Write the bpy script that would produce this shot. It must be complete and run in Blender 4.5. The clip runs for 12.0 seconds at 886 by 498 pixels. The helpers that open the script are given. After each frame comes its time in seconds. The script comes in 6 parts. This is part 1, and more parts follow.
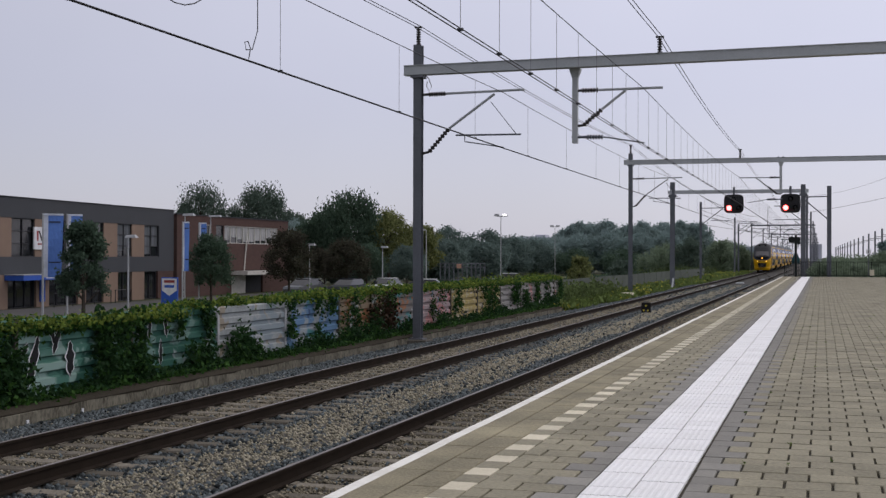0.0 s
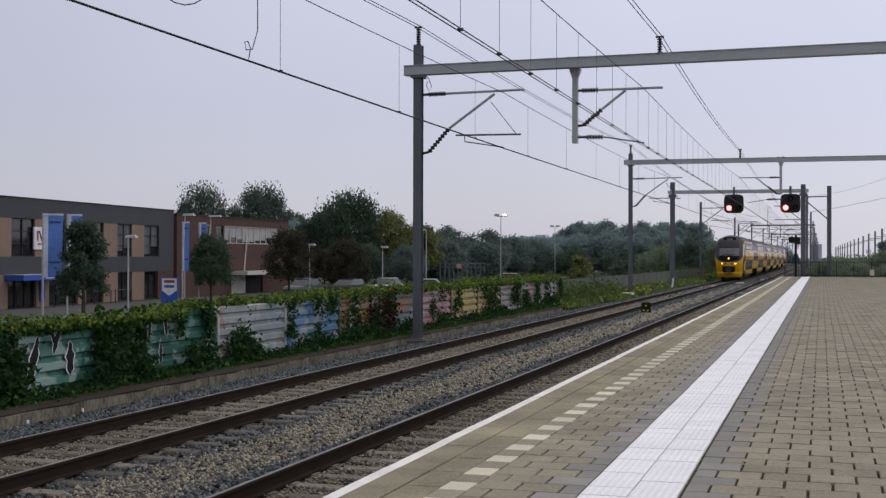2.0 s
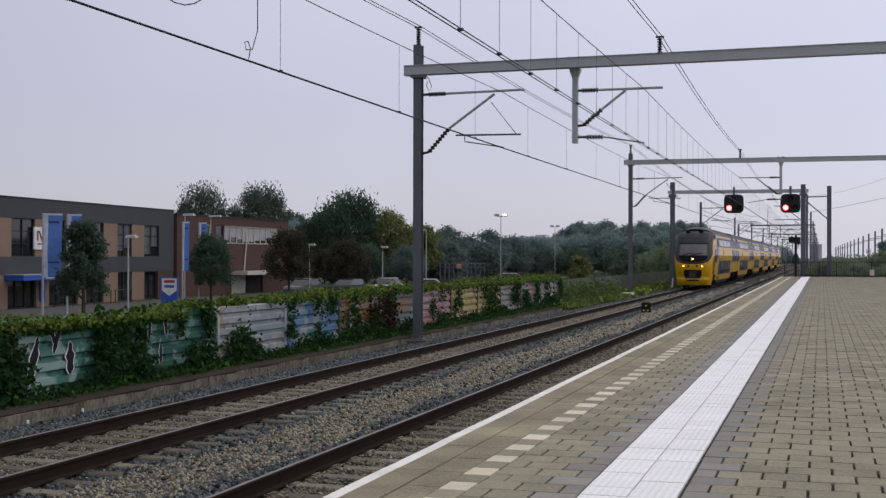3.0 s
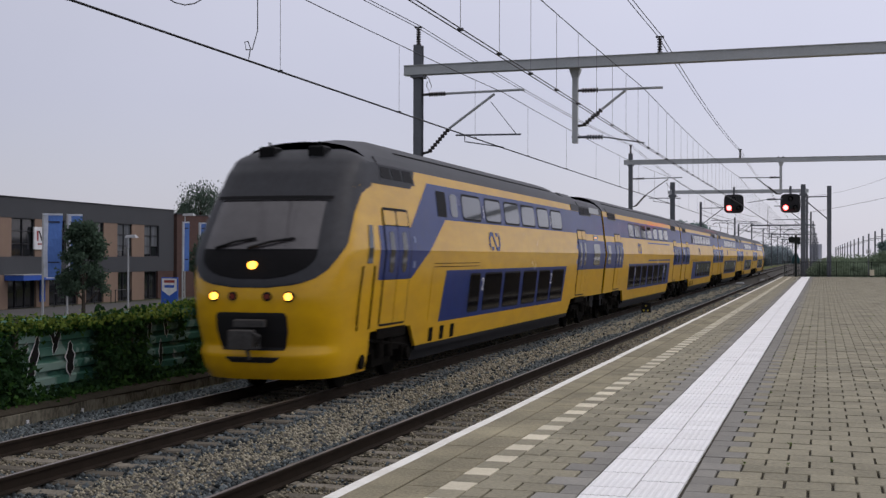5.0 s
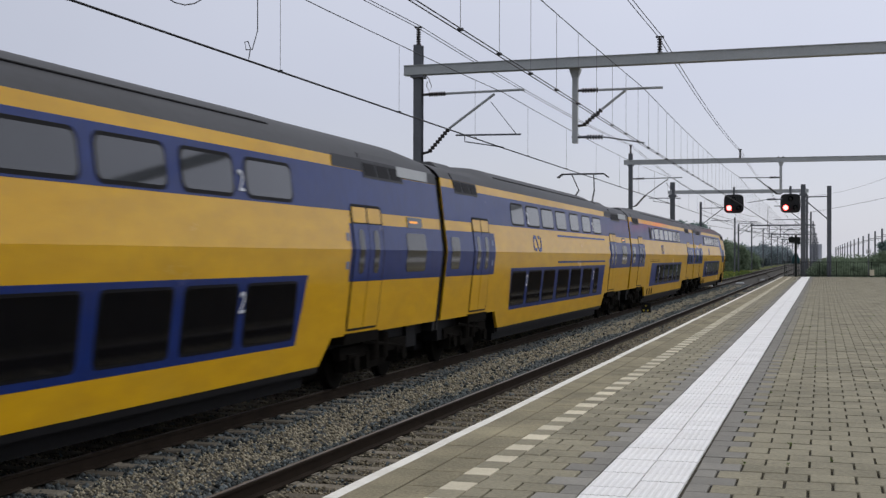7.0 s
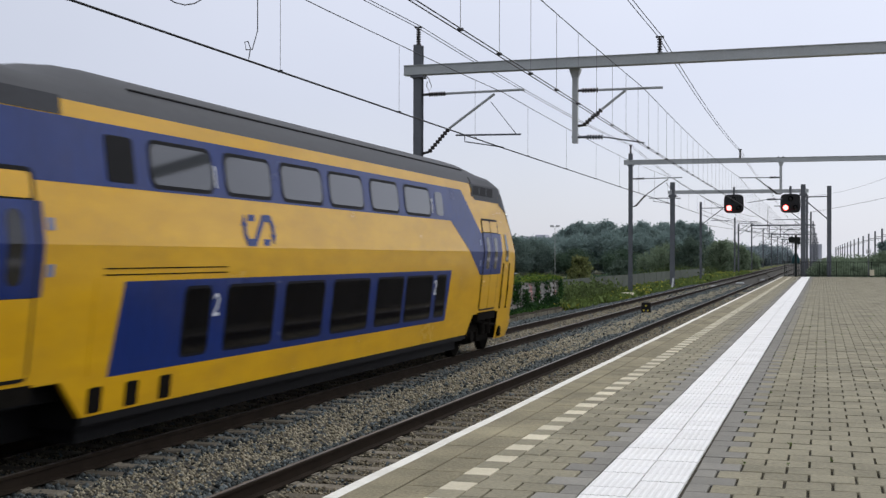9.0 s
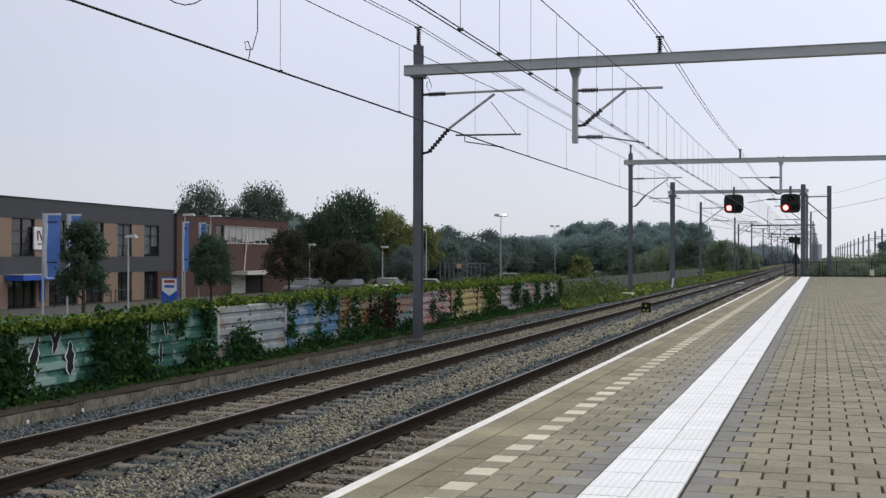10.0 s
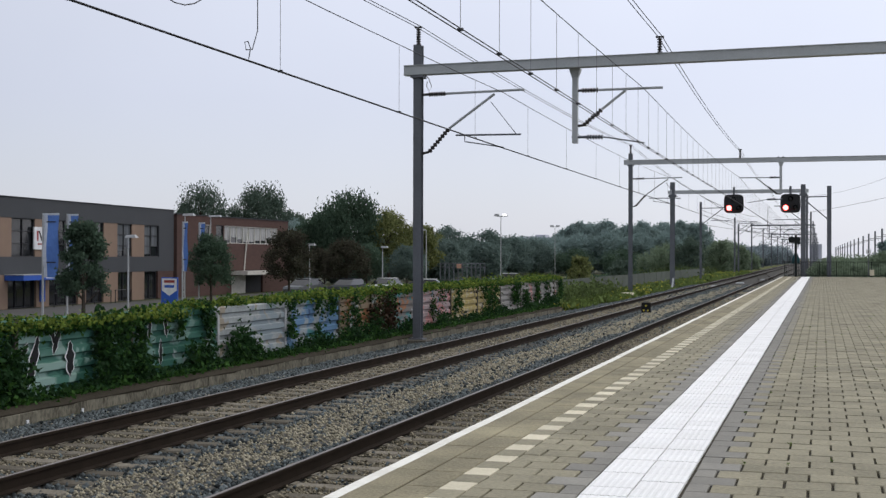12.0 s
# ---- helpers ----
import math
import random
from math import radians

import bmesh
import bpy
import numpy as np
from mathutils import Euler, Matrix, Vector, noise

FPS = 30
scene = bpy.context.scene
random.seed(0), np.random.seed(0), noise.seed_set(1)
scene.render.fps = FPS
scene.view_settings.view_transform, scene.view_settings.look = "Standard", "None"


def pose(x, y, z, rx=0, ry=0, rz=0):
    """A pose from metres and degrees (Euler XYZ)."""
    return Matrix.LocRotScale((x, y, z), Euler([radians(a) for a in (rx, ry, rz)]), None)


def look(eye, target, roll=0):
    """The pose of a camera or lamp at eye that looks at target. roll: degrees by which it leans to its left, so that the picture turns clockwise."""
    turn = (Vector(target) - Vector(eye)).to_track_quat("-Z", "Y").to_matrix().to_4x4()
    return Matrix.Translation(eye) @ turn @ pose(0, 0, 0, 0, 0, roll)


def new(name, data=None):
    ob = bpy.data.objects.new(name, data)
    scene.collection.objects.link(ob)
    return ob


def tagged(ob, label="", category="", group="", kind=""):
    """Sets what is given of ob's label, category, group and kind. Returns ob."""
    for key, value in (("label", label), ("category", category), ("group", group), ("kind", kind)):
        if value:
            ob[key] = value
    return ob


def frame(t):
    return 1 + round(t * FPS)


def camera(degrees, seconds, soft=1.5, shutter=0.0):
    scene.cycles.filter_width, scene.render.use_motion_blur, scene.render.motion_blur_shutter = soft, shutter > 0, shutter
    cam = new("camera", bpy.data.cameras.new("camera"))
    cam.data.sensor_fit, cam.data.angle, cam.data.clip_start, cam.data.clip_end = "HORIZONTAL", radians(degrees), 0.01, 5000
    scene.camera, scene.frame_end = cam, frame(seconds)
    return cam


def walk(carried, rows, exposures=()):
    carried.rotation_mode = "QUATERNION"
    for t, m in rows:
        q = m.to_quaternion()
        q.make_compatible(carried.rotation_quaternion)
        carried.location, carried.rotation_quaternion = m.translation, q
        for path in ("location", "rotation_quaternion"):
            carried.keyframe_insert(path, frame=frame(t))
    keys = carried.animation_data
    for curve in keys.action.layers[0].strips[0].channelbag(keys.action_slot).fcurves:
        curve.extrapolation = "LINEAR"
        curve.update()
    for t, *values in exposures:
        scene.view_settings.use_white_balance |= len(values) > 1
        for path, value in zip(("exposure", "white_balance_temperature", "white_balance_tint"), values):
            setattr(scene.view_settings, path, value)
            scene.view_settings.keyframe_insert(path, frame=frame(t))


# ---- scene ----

# ---- camera ----
EYE = (0.0, 0.0, 2.27)
YAW, PITCH = radians(16.448), radians(0.325)
AIM = (EYE[0] - math.sin(YAW) * math.cos(PITCH) * 50, EYE[1] + math.cos(YAW) * math.cos(PITCH) * 50, EYE[2] + math.sin(PITCH) * 50)
cam = camera(38.09, 12.0, soft=1.38, shutter=0.12)
walk(cam, [(0.0, look(EYE, AIM, 0.143)), (12.0, look(EYE, AIM, 0.143))],
     exposures=[(0.0, -0.26, 6500, 16), (5.1, -0.27, 6500, 16), (5.7, -0.34, 6500, 15), (6.5, -0.33, 6500, 12), (7.1, -0.22, 6500, 11), (8.8, 0.0, 6500, 10), (12.0, 0.05, 6500, 10)])

# ---- light: an overcast sky and a wide weak sun ----
SUN_EL, SUN_ROT = radians(48), radians(62)
world = bpy.data.worlds.new("overcast_sky")
scene.world = world
world.use_nodes = True
wn, wl = world.node_tree.nodes, world.node_tree.links
wn.clear()


def wnode(kind, **inputs):
    n = wn.new(kind)
    for k, v in inputs.items():
        n.inputs[k.replace("_", " ")].default_value = v
    return n


sky = wn.new("ShaderNodeTexSky")
sky.sky_type, sky.sun_disc, sky.sun_elevation, sky.sun_rotation = "NISHITA", False, SUN_EL, SUN_ROT
sky_bg = wnode("ShaderNodeBackground", Strength=0.03)
wl.new(sky.outputs[0], sky_bg.inputs["Color"])
coord = wn.new("ShaderNodeTexCoord")
split = wn.new("ShaderNodeSeparateXYZ")
wl.new(coord.outputs["Generated"], split.inputs[0])
grade = wn.new("ShaderNodeValToRGB")
wl.new(split.outputs["Z"], grade.inputs[0])
er = grade.color_ramp
er.elements[0].position, er.elements[0].color = 0.0, (0.52, 0.54, 0.62, 1)
er.elements[1].position, er.elements[1].color = 1.0, (1.0, 1.0, 1.0, 1)
e = er.elements.new(0.12)
e.color = (0.55, 0.56, 0.66, 1)
e = er.elements.new(0.35)
e.color = (0.72, 0.73, 0.79, 1)
cloud = wnode("ShaderNodeTexNoise", Scale=2.2, Detail=4.0, Roughness=0.5)
wl.new(coord.outputs["Generated"], cloud.inputs["Vector"])
cr = wn.new("ShaderNodeMapRange")
cr.inputs[3].default_value, cr.inputs[4].default_value = 0.84, 1.16
wl.new(cloud.outputs[0], cr.inputs[0])
cm = wn.new("ShaderNodeMixRGB")
cm.blend_type, cm.inputs[0].default_value = "MULTIPLY", 1.0
wl.new(grade.outputs[0], cm.inputs[1])
wl.new(cr.outputs[0], cm.inputs[2])
toward = wn.new("ShaderNodeVectorMath")
toward.operation = "DOT_PRODUCT"
toward.inputs[1].default_value = (math.sin(SUN_ROT), math.cos(SUN_ROT), 0.0)
wl.new(coord.outputs["Generated"], toward.inputs[0])
tr = wn.new("ShaderNodeMapRange")
tr.inputs[1].default_value, tr.inputs[2].default_value = -1.0, 1.0
tr.inputs[3].default_value, tr.inputs[4].default_value = 0.55, 1.50
wl.new(toward.outputs["Value"], tr.inputs[0])
cm2 = wn.new("ShaderNodeMixRGB")
cm2.blend_type, cm2.inputs[0].default_value = "MULTIPLY", 1.0
wl.new(cm.outputs[0], cm2.inputs[1])
wl.new(tr.outputs[0], cm2.inputs[2])
cloud_bg = wnode("ShaderNodeBackground", Strength=0.95)
wl.new(cm2.outputs[0], cloud_bg.inputs["Color"])
both = wn.new("ShaderNodeAddShader")
wl.new(sky_bg.outputs[0], both.inputs[0])
wl.new(cloud_bg.outputs[0], both.inputs[1])
wout = wn.new("ShaderNodeOutputWorld")
wl.new(both.outputs[0], wout.inputs[0])
sun_data = bpy.data.lights.new("sun", "SUN")
sun_data.energy, sun_data.angle, sun_data.color = 0.7, radians(25), (1.0, 0.96, 0.9)
sun = new("sun", sun_data)
sun_dir = Vector((math.cos(SUN_EL) * math.sin(SUN_ROT), math.cos(SUN_EL) * math.cos(SUN_ROT), math.sin(SUN_EL)))
sun.matrix_world = look(tuple(sun_dir * 60), (0, 0, 0))


# ---- materials ----
def mat(name, color, rough=0.7, metal=0.0, dark=None, scale=3.0, fine=40.0, bump=0.2, blend=0.6, rand=0.0, spec=0.18, emit=0.0, emit_color=None, stretch=(1, 1, 1), island=False, laid=False):
    """A surface of two colours mixed by coarse stains and fine grain, with relief."""
    m = bpy.data.materials.new(name)
    m.use_nodes = True
    n, l = m.node_tree.nodes, m.node_tree.links
    b = n["Principled BSDF"]
    b.inputs["Roughness"].default_value, b.inputs["Metallic"].default_value = rough, metal
    b.inputs["Specular IOR Level"].default_value = spec
    dark = dark or tuple(c * 0.6 for c in color)
    tc = n.new("ShaderNodeTexCoord")
    mp = n.new("ShaderNodeMapping")
    mp.inputs["Scale"].default_value = stretch
    geo = n.new("ShaderNodeNewGeometry")
    l.new(geo.outputs["Position"] if laid else tc.outputs["Object"], mp.inputs[0])
    n1 = n.new("ShaderNodeTexNoise")
    n1.inputs["Scale"].default_value, n1.inputs["Detail"].default_value = scale, 5
    n2 = n.new("ShaderNodeTexNoise")
    n2.inputs["Scale"].default_value, n2.inputs["Detail"].default_value = fine, 3
    for k in (n1, n2):
        l.new(mp.outputs[0], k.inputs["Vector"])
    add = n.new("ShaderNodeMath")
    add.operation = "ADD"
    l.new(n1.outputs[0], add.inputs[0])
    l.new(n2.outputs[0], add.inputs[1])
    rg = n.new("ShaderNodeMapRange")
    rg.inputs[1].default_value, rg.inputs[2].default_value = 0.75, 1.25
    rg.inputs[3].default_value, rg.inputs[4].default_value = 0.0, blend
    l.new(add.outputs[0], rg.inputs[0])
    mix = n.new("ShaderNodeMixRGB")
    mix.inputs[1].default_value, mix.inputs[2].default_value = (*color, 1), (*dark, 1)
    l.new(rg.outputs[0], mix.inputs[0])
    out = mix.outputs[0]
    if rand:
        src = geo.outputs["Random Per Island"] if island else None
        if src is None:
            oi = n.new("ShaderNodeObjectInfo")
            src = oi.outputs["Random"]
        rr = n.new("ShaderNodeMapRange")
        rr.inputs[3].default_value, rr.inputs[4].default_value = 1 - rand, 1 + rand
        l.new(src, rr.inputs[0])
        mm = n.new("ShaderNodeMixRGB")
        mm.blend_type, mm.inputs[0].default_value = "MULTIPLY", 1.0
        l.new(out, mm.inputs[1])
        l.new(rr.outputs[0], mm.inputs[2])
        out = mm.outputs[0]
    l.new(out, b.inputs["Base Color"])
    if bump:
        bp = n.new("ShaderNodeBump")
        bp.inputs["Strength"].default_value, bp.inputs["Distance"].default_value = bump, 0.01
        l.new(n2.outputs[0], bp.inputs["Height"])
        l.new(bp.outputs[0], b.inputs["Normal"])
    if emit:
        b.inputs["Emission Color"].default_value = (*(emit_color or color), 1)
        b.inputs["Emission Strength"].default_value = emit
    return m


def lacquer(m, weight=1.0, rough=0.1, streak=0.0):
    """A clear coat over the paint, dulled here and there by brake dust in upright streaks."""
    n, l = m.node_tree.nodes, m.node_tree.links
    b = n["Principled BSDF"]
    b.inputs["Coat Weight"].default_value, b.inputs["Coat Roughness"].default_value, b.inputs["Coat IOR"].default_value = weight, rough, 1.5
    if streak:
        tc = n.new("ShaderNodeTexCoord")
        mp = n.new("ShaderNodeMapping")
        mp.inputs["Scale"].default_value = (1.0, 0.45, 0.9)
        l.new(tc.outputs["Object"], mp.inputs[0])
        nt = n.new("ShaderNodeTexNoise")
        nt.inputs["Scale"].default_value, nt.inputs["Detail"].default_value, nt.inputs["Roughness"].default_value = 1.5, 6, 0.65
        l.new(mp.outputs[0], nt.inputs["Vector"])
        mr = n.new("ShaderNodeMapRange")
        mr.inputs[1].default_value, mr.inputs[2].default_value = 0.46, 0.78
        mr.inputs[3].default_value, mr.inputs[4].default_value = 0.0, streak
        l.new(nt.outputs[0], mr.inputs[0])
        mx = n.new("ShaderNodeMixRGB")
        mx.inputs[2].default_value = (0.085, 0.07, 0.045, 1)
        l.new(mr.outputs[0], mx.inputs[0])
        l.new(b.inputs["Base Color"].links[0].from_socket, mx.inputs[1])
        l.new(mx.outputs[0], b.inputs["Base Color"])
        cr = n.new("ShaderNodeMapRange")
        cr.inputs[1].default_value, cr.inputs[2].default_value = 0.35, 0.8
        cr.inputs[3].default_value, cr.inputs[4].default_value = rough, rough + 0.25
        l.new(nt.outputs[0], cr.inputs[0])
        l.new(cr.outputs[0], b.inputs["Coat Roughness"])
    return m


def leafy(name, c1, c2, rand=0.4, thin=0.35):
    """Leaves whose colour differs from leaf to leaf, thin enough to pass some light."""
    m = mat(name, c1, 0.6, dark=c2, scale=1.2, fine=9, bump=0, blend=1.0, rand=rand, spec=0.06, island=True)
    n, l = m.node_tree.nodes, m.node_tree.links
    b = n["Principled BSDF"]
    tl = n.new("ShaderNodeBsdfTranslucent")
    l.new(b.inputs["Base Color"].links[0].from_socket, tl.inputs["Color"])
    mx = n.new("ShaderNodeMixShader")
    mx.inputs[0].default_value = thin
    l.new(b.outputs[0], mx.inputs[1])
    l.new(tl.outputs[0], mx.inputs[2])
    l.new(mx.outputs[0], n["Material Output"].inputs["Surface"])
    return m


M = {}
M["paver"] = mat("paver", (0.292, 0.268, 0.192), 0.85, dark=(0.175, 0.161, 0.116), scale=1.3, fine=34, rand=0.12, bump=0.5, blend=0.85, laid=True)
M["paver_far"] = mat("paver_far", (0.292, 0.268, 0.192), 0.85, dark=(0.175, 0.161, 0.116), scale=1.3, fine=34, rand=0.12, bump=0.5, blend=0.85, island=True, laid=True)
M["paver_blue"] = mat("paver_blue", (0.250, 0.240, 0.212), 0.8, dark=(0.17, 0.165, 0.150), rand=0.15, bump=0.3, laid=True)
M["joint"] = mat("joint", (0.060, 0.054, 0.040), 0.95, fine=90)
M["slab"] = mat("slab", (0.300, 0.268, 0.176), 0.85, dark=(0.150, 0.134, 0.092), scale=1.8, fine=50, rand=0.12, bump=0.3, blend=0.9, laid=True)
M["white_tile"] = mat("white_tile", (0.80, 0.80, 0.80), 0.7, dark=(0.66, 0.65, 0.62), scale=2.5, fine=30, rand=0.04, blend=0.4, laid=True)
M["white_paint"] = mat("white_paint", (0.80, 0.79, 0.74), 0.7, dark=(0.55, 0.53, 0.46), scale=3, fine=30, laid=True)
M["cream_block"] = mat("cream_block", (0.62, 0.57, 0.44), 0.8, dark=(0.45, 0.41, 0.30), rand=0.12, laid=True)
M["concrete"] = mat("concrete", (0.115, 0.105, 0.088), 0.9, dark=(0.045, 0.040, 0.032), scale=2.2, fine=30, bump=0.5, blend=0.9, stretch=(1, 1.6, 0.35), laid=True)
M["kerb_concrete"] = mat("kerb_concrete", (0.190, 0.175, 0.135), 0.9, dark=(0.045, 0.042, 0.030), scale=2.6, fine=22, bump=0.6, blend=1.0, stretch=(1, 1.0, 0.5), laid=True)
M["sleeper"] = mat("sleeper", (0.190, 0.173, 0.142), 0.95, dark=(0.090, 0.079, 0.062), scale=3, fine=45, rand=0.3, bump=0.6, spec=0.05, blend=0.9, laid=True)
M["ballast_base"] = mat("ballast_base", (0.098, 0.095, 0.086), 0.95, dark=(0.045, 0.043, 0.040), scale=7, fine=18, bump=1.0, spec=0.05, blend=0.9)
M["stone_grey"] = mat("stone_grey", (0.092, 0.106, 0.110), 0.9, dark=(0.034, 0.041, 0.043), scale=6, fine=50, rand=0.75, spec=0.06, island=True)
M["stone_tan"] = mat("stone_tan", (0.300, 0.275, 0.205), 0.9, dark=(0.20, 0.180, 0.132), scale=6, fine=50, rand=0.36, spec=0.08, island=True)
M["rail_rust"] = mat("rail_rust", (0.026, 0.019, 0.014), 0.85, dark=(0.010, 0.008, 0.006), scale=3, fine=60, spec=0.06)
M["rail_head"] = mat("rail_head", (0.20, 0.175, 0.16), 0.45, metal=0.75, dark=(0.08, 0.065, 0.055), scale=2, fine=40, bump=0.05)
M["earth"] = mat("earth", (0.055, 0.060, 0.030), 0.95, dark=(0.03, 0.032, 0.018), scale=0.4, fine=6, bump=0.6)
M["grass"] = leafy("grass", (0.150, 0.200, 0.060), (0.085, 0.125, 0.038))
M["flower"] = leafy("flower", (0.40, 0.38, 0.06), (0.24, 0.26, 0.05))
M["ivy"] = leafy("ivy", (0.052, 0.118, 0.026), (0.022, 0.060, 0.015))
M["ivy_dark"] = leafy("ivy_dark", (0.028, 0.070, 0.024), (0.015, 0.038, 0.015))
M["ivy_red"] = leafy("ivy_red", (0.055, 0.030, 0.022), (0.028, 0.024, 0.014))
M["leaf"] = leafy("leaf", (0.085, 0.130, 0.088), (0.052, 0.084, 0.058), 0.3, 0.45)
# yard-end trees: a pale lift for aerial haze is put into this leaf colour
M["leaf_dark_haze"] = leafy("leaf_dark_haze", (0.145, 0.198, 0.176), (0.112, 0.156, 0.140), 0.16, 0.55)
M["leaf_grey"] = leafy("leaf_grey", (0.112, 0.155, 0.120), (0.074, 0.104, 0.084), 0.3, 0.5)
M["leaf_yellow"] = leafy("leaf_yellow", (0.205, 0.222, 0.085), (0.115, 0.135, 0.058))
M["leaf_red"] = leafy("leaf_red", (0.066, 0.068, 0.044), (0.046, 0.040, 0.032))
# the next three leaf colours are paled to put in distance haze
M["leaf_far_haze"] = leafy("leaf_far_haze", (0.235, 0.312, 0.300), (0.210, 0.282, 0.272), 0.08, 0.6)
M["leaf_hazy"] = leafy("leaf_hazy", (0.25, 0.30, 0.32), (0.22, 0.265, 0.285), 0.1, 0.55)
M["leaf_mid_haze"] = leafy("leaf_mid_haze", (0.205, 0.262, 0.178), (0.155, 0.205, 0.138), 0.16, 0.55)
M["bark"] = mat("bark", (0.06, 0.05, 0.04), 0.95, fine=25, bump=0.8)
M["galv"] = mat("galv", (0.42, 0.44, 0.455), 0.6, dark=(0.31, 0.33, 0.34), scale=1.5, fine=25, bump=0.05)
M["mast"] = mat("mast", (0.140, 0.149, 0.166), 0.6, metal=0.3, dark=(0.088, 0.094, 0.106), scale=1.5, fine=25, bump=0.05)
M["insulator"] = mat("insulator", (0.05, 0.045, 0.045), 0.35)
M["wire"] = mat("wire", (0.055, 0.055, 0.06), 0.6, metal=0.4, bump=0)
M["wire_thin"] = mat("wire_thin", (0.18, 0.18, 0.19), 0.6, metal=0.4, bump=0)
M["black"] = mat("black", (0.012, 0.012, 0.013), 0.6)
M["signal_black"] = mat("signal_black", (0.03, 0.03, 0.032), 0.75)
M["yellow"] = lacquer(mat("yellow", (0.62, 0.350, 0.003), 0.5, dark=(0.45, 0.240, 0.004), scale=0.5, fine=3.5, bump=0.01, blend=0.55, stretch=(1, 0.35, 1.2), spec=0.1), 0.55, 0.10, 0.22)
M["blue"] = mat("blue", (0.004, 0.022, 0.140), 0.48, dark=(0.003, 0.014, 0.088), scale=0.8, fine=7, bump=0.01, blend=0.7, spec=0.1, stretch=(1, 1, 0.5))
lacquer(M["blue"], 0.36, 0.10, 0.12)
M["train_grey"] = mat("train_grey", (0.032, 0.034, 0.040), 0.55, dark=(0.018, 0.019, 0.022), scale=0.9, fine=9, bump=0.03, stretch=(1, 0.4, 1), spec=0.2)
lacquer(M["train_grey"], 0.06, 0.35)
M["train_dark"] = mat("train_dark", (0.008, 0.008, 0.009), 0.6, dark=(0.005, 0.005, 0.005), scale=3, fine=20, spec=0.08)
M["louvre"] = mat("louvre", (0.016, 0.016, 0.018), 0.6, spec=0.08)
# same glass in two tones: upper panes paler and glossier for mirrored sky
M["train_glass"] = mat("train_glass", (0.006, 0.006, 0.007), 0.06, bump=0, spec=0.4)
M["train_glass_up"] = mat("train_glass_up", (0.020, 0.023, 0.027), 0.05, bump=0, spec=0.65, scale=1.4, fine=4)
M["windscreen"] = mat("windscreen", (0.055, 0.05, 0.055), 0.08, bump=0, spec=0.9, scale=2, fine=5)
M["grimy"] = mat("grimy", (0.010, 0.009, 0.0075), 0.9, dark=(0.004, 0.0036, 0.003), scale=3, fine=20, spec=0.02)
M["headlamp"] = mat("headlamp", (1.0, 0.6, 0.2), 0.3, emit=6.5, emit_color=(1.0, 0.40, 0.035), bump=0)
M["tail_lens"] = mat("tail_lens", (0.20, 0.03, 0.015), 0.2, bump=0, spec=0.5)
M["coupler"] = mat("coupler", (0.075, 0.072, 0.070), 0.6, metal=0.5, dark=(0.03, 0.028, 0.026), scale=4, fine=30)
M["notice"] = mat("notice", (0.16, 0.20, 0.33), 0.5, bump=0)
M["amber_text"] = mat("amber_text", (0.6, 0.25, 0.04), 0.4, emit=0.9, emit_color=(1.0, 0.36, 0.05), bump=0)
M["white_mark"] = mat("white_mark", (0.62, 0.64, 0.68), 0.5, bump=0)
M["signal_red"] = mat("signal_red", (1.0, 0.25, 0.2), 0.3, emit=26.0, emit_color=(1.0, 0.05, 0.045), bump=0)
M["cladding"] = mat("cladding", (0.058, 0.061, 0.067), 0.75, dark=(0.045, 0.048, 0.053), scale=0.5, fine=12)
M["tan_panel"] = mat("tan_panel", (0.225, 0.160, 0.120), 0.85, dark=(0.18, 0.125, 0.095), scale=1, fine=25)
M["brick"] = mat("brick", (0.088, 0.052, 0.044), 0.9, dark=(0.055, 0.034, 0.030), scale=1.2, fine=18, stretch=(1, 1, 4))
M["window_glass"] = mat("window_glass", (0.015, 0.017, 0.02), 0.06, bump=0, spec=0.5, scale=0.6)
M["curtain"] = mat("curtain", (0.42, 0.42, 0.41), 0.8, dark=(0.16, 0.16, 0.16), scale=1.2, fine=3, blend=0.9, bump=0, stretch=(1, 3, 0.3))
M["blind_grey"] = mat("blind_grey", (0.12, 0.13, 0.14), 0.7, dark=(0.05, 0.055, 0.06), scale=1.2, fine=3, blend=0.9, bump=0, stretch=(1, 3, 0.3))
M["frame_dark"] = mat("frame_dark", (0.03, 0.03, 0.033), 0.5)
M["frame_pale"] = mat("frame_pale", (0.55, 0.53, 0.48), 0.6)
M["asphalt"] = mat("asphalt", (0.085, 0.082, 0.080), 0.9, dark=(0.055, 0.055, 0.055), scale=0.3, fine=20)
M["sign_white"] = mat("sign_white", (0.70, 0.71, 0.73), 0.5, bump=0)
M["sign_blue"] = mat("sign_blue", (0.035, 0.10, 0.42), 0.5, dark=(0.03, 0.08, 0.33), bump=0)
M["flag_blue"] = mat("flag_blue", (0.11, 0.22, 0.55), 0.7, dark=(0.08, 0.16, 0.42), scale=1.0, fine=5, bump=0)
M["flag_white"] = mat("flag_white", (0.62, 0.66, 0.74), 0.7, bump=0)
M["red_mark"] = mat("red_mark", (0.30, 0.06, 0.06), 0.6, bump=0)
M["yellow_sign"] = mat("yellow_sign", (0.65, 0.52, 0.06), 0.6, bump=0)
M["pole_pale"] = mat("pole_pale", (0.42, 0.43, 0.44), 0.5, metal=0.2)
M["lamp_glow"] = mat("lamp_glow", (1, 1, 1), 0.3, emit=3.0, emit_color=(1, 1, 1), bump=0)
M["railing"] = mat("railing", (0.020, 0.024, 0.022), 0.5)


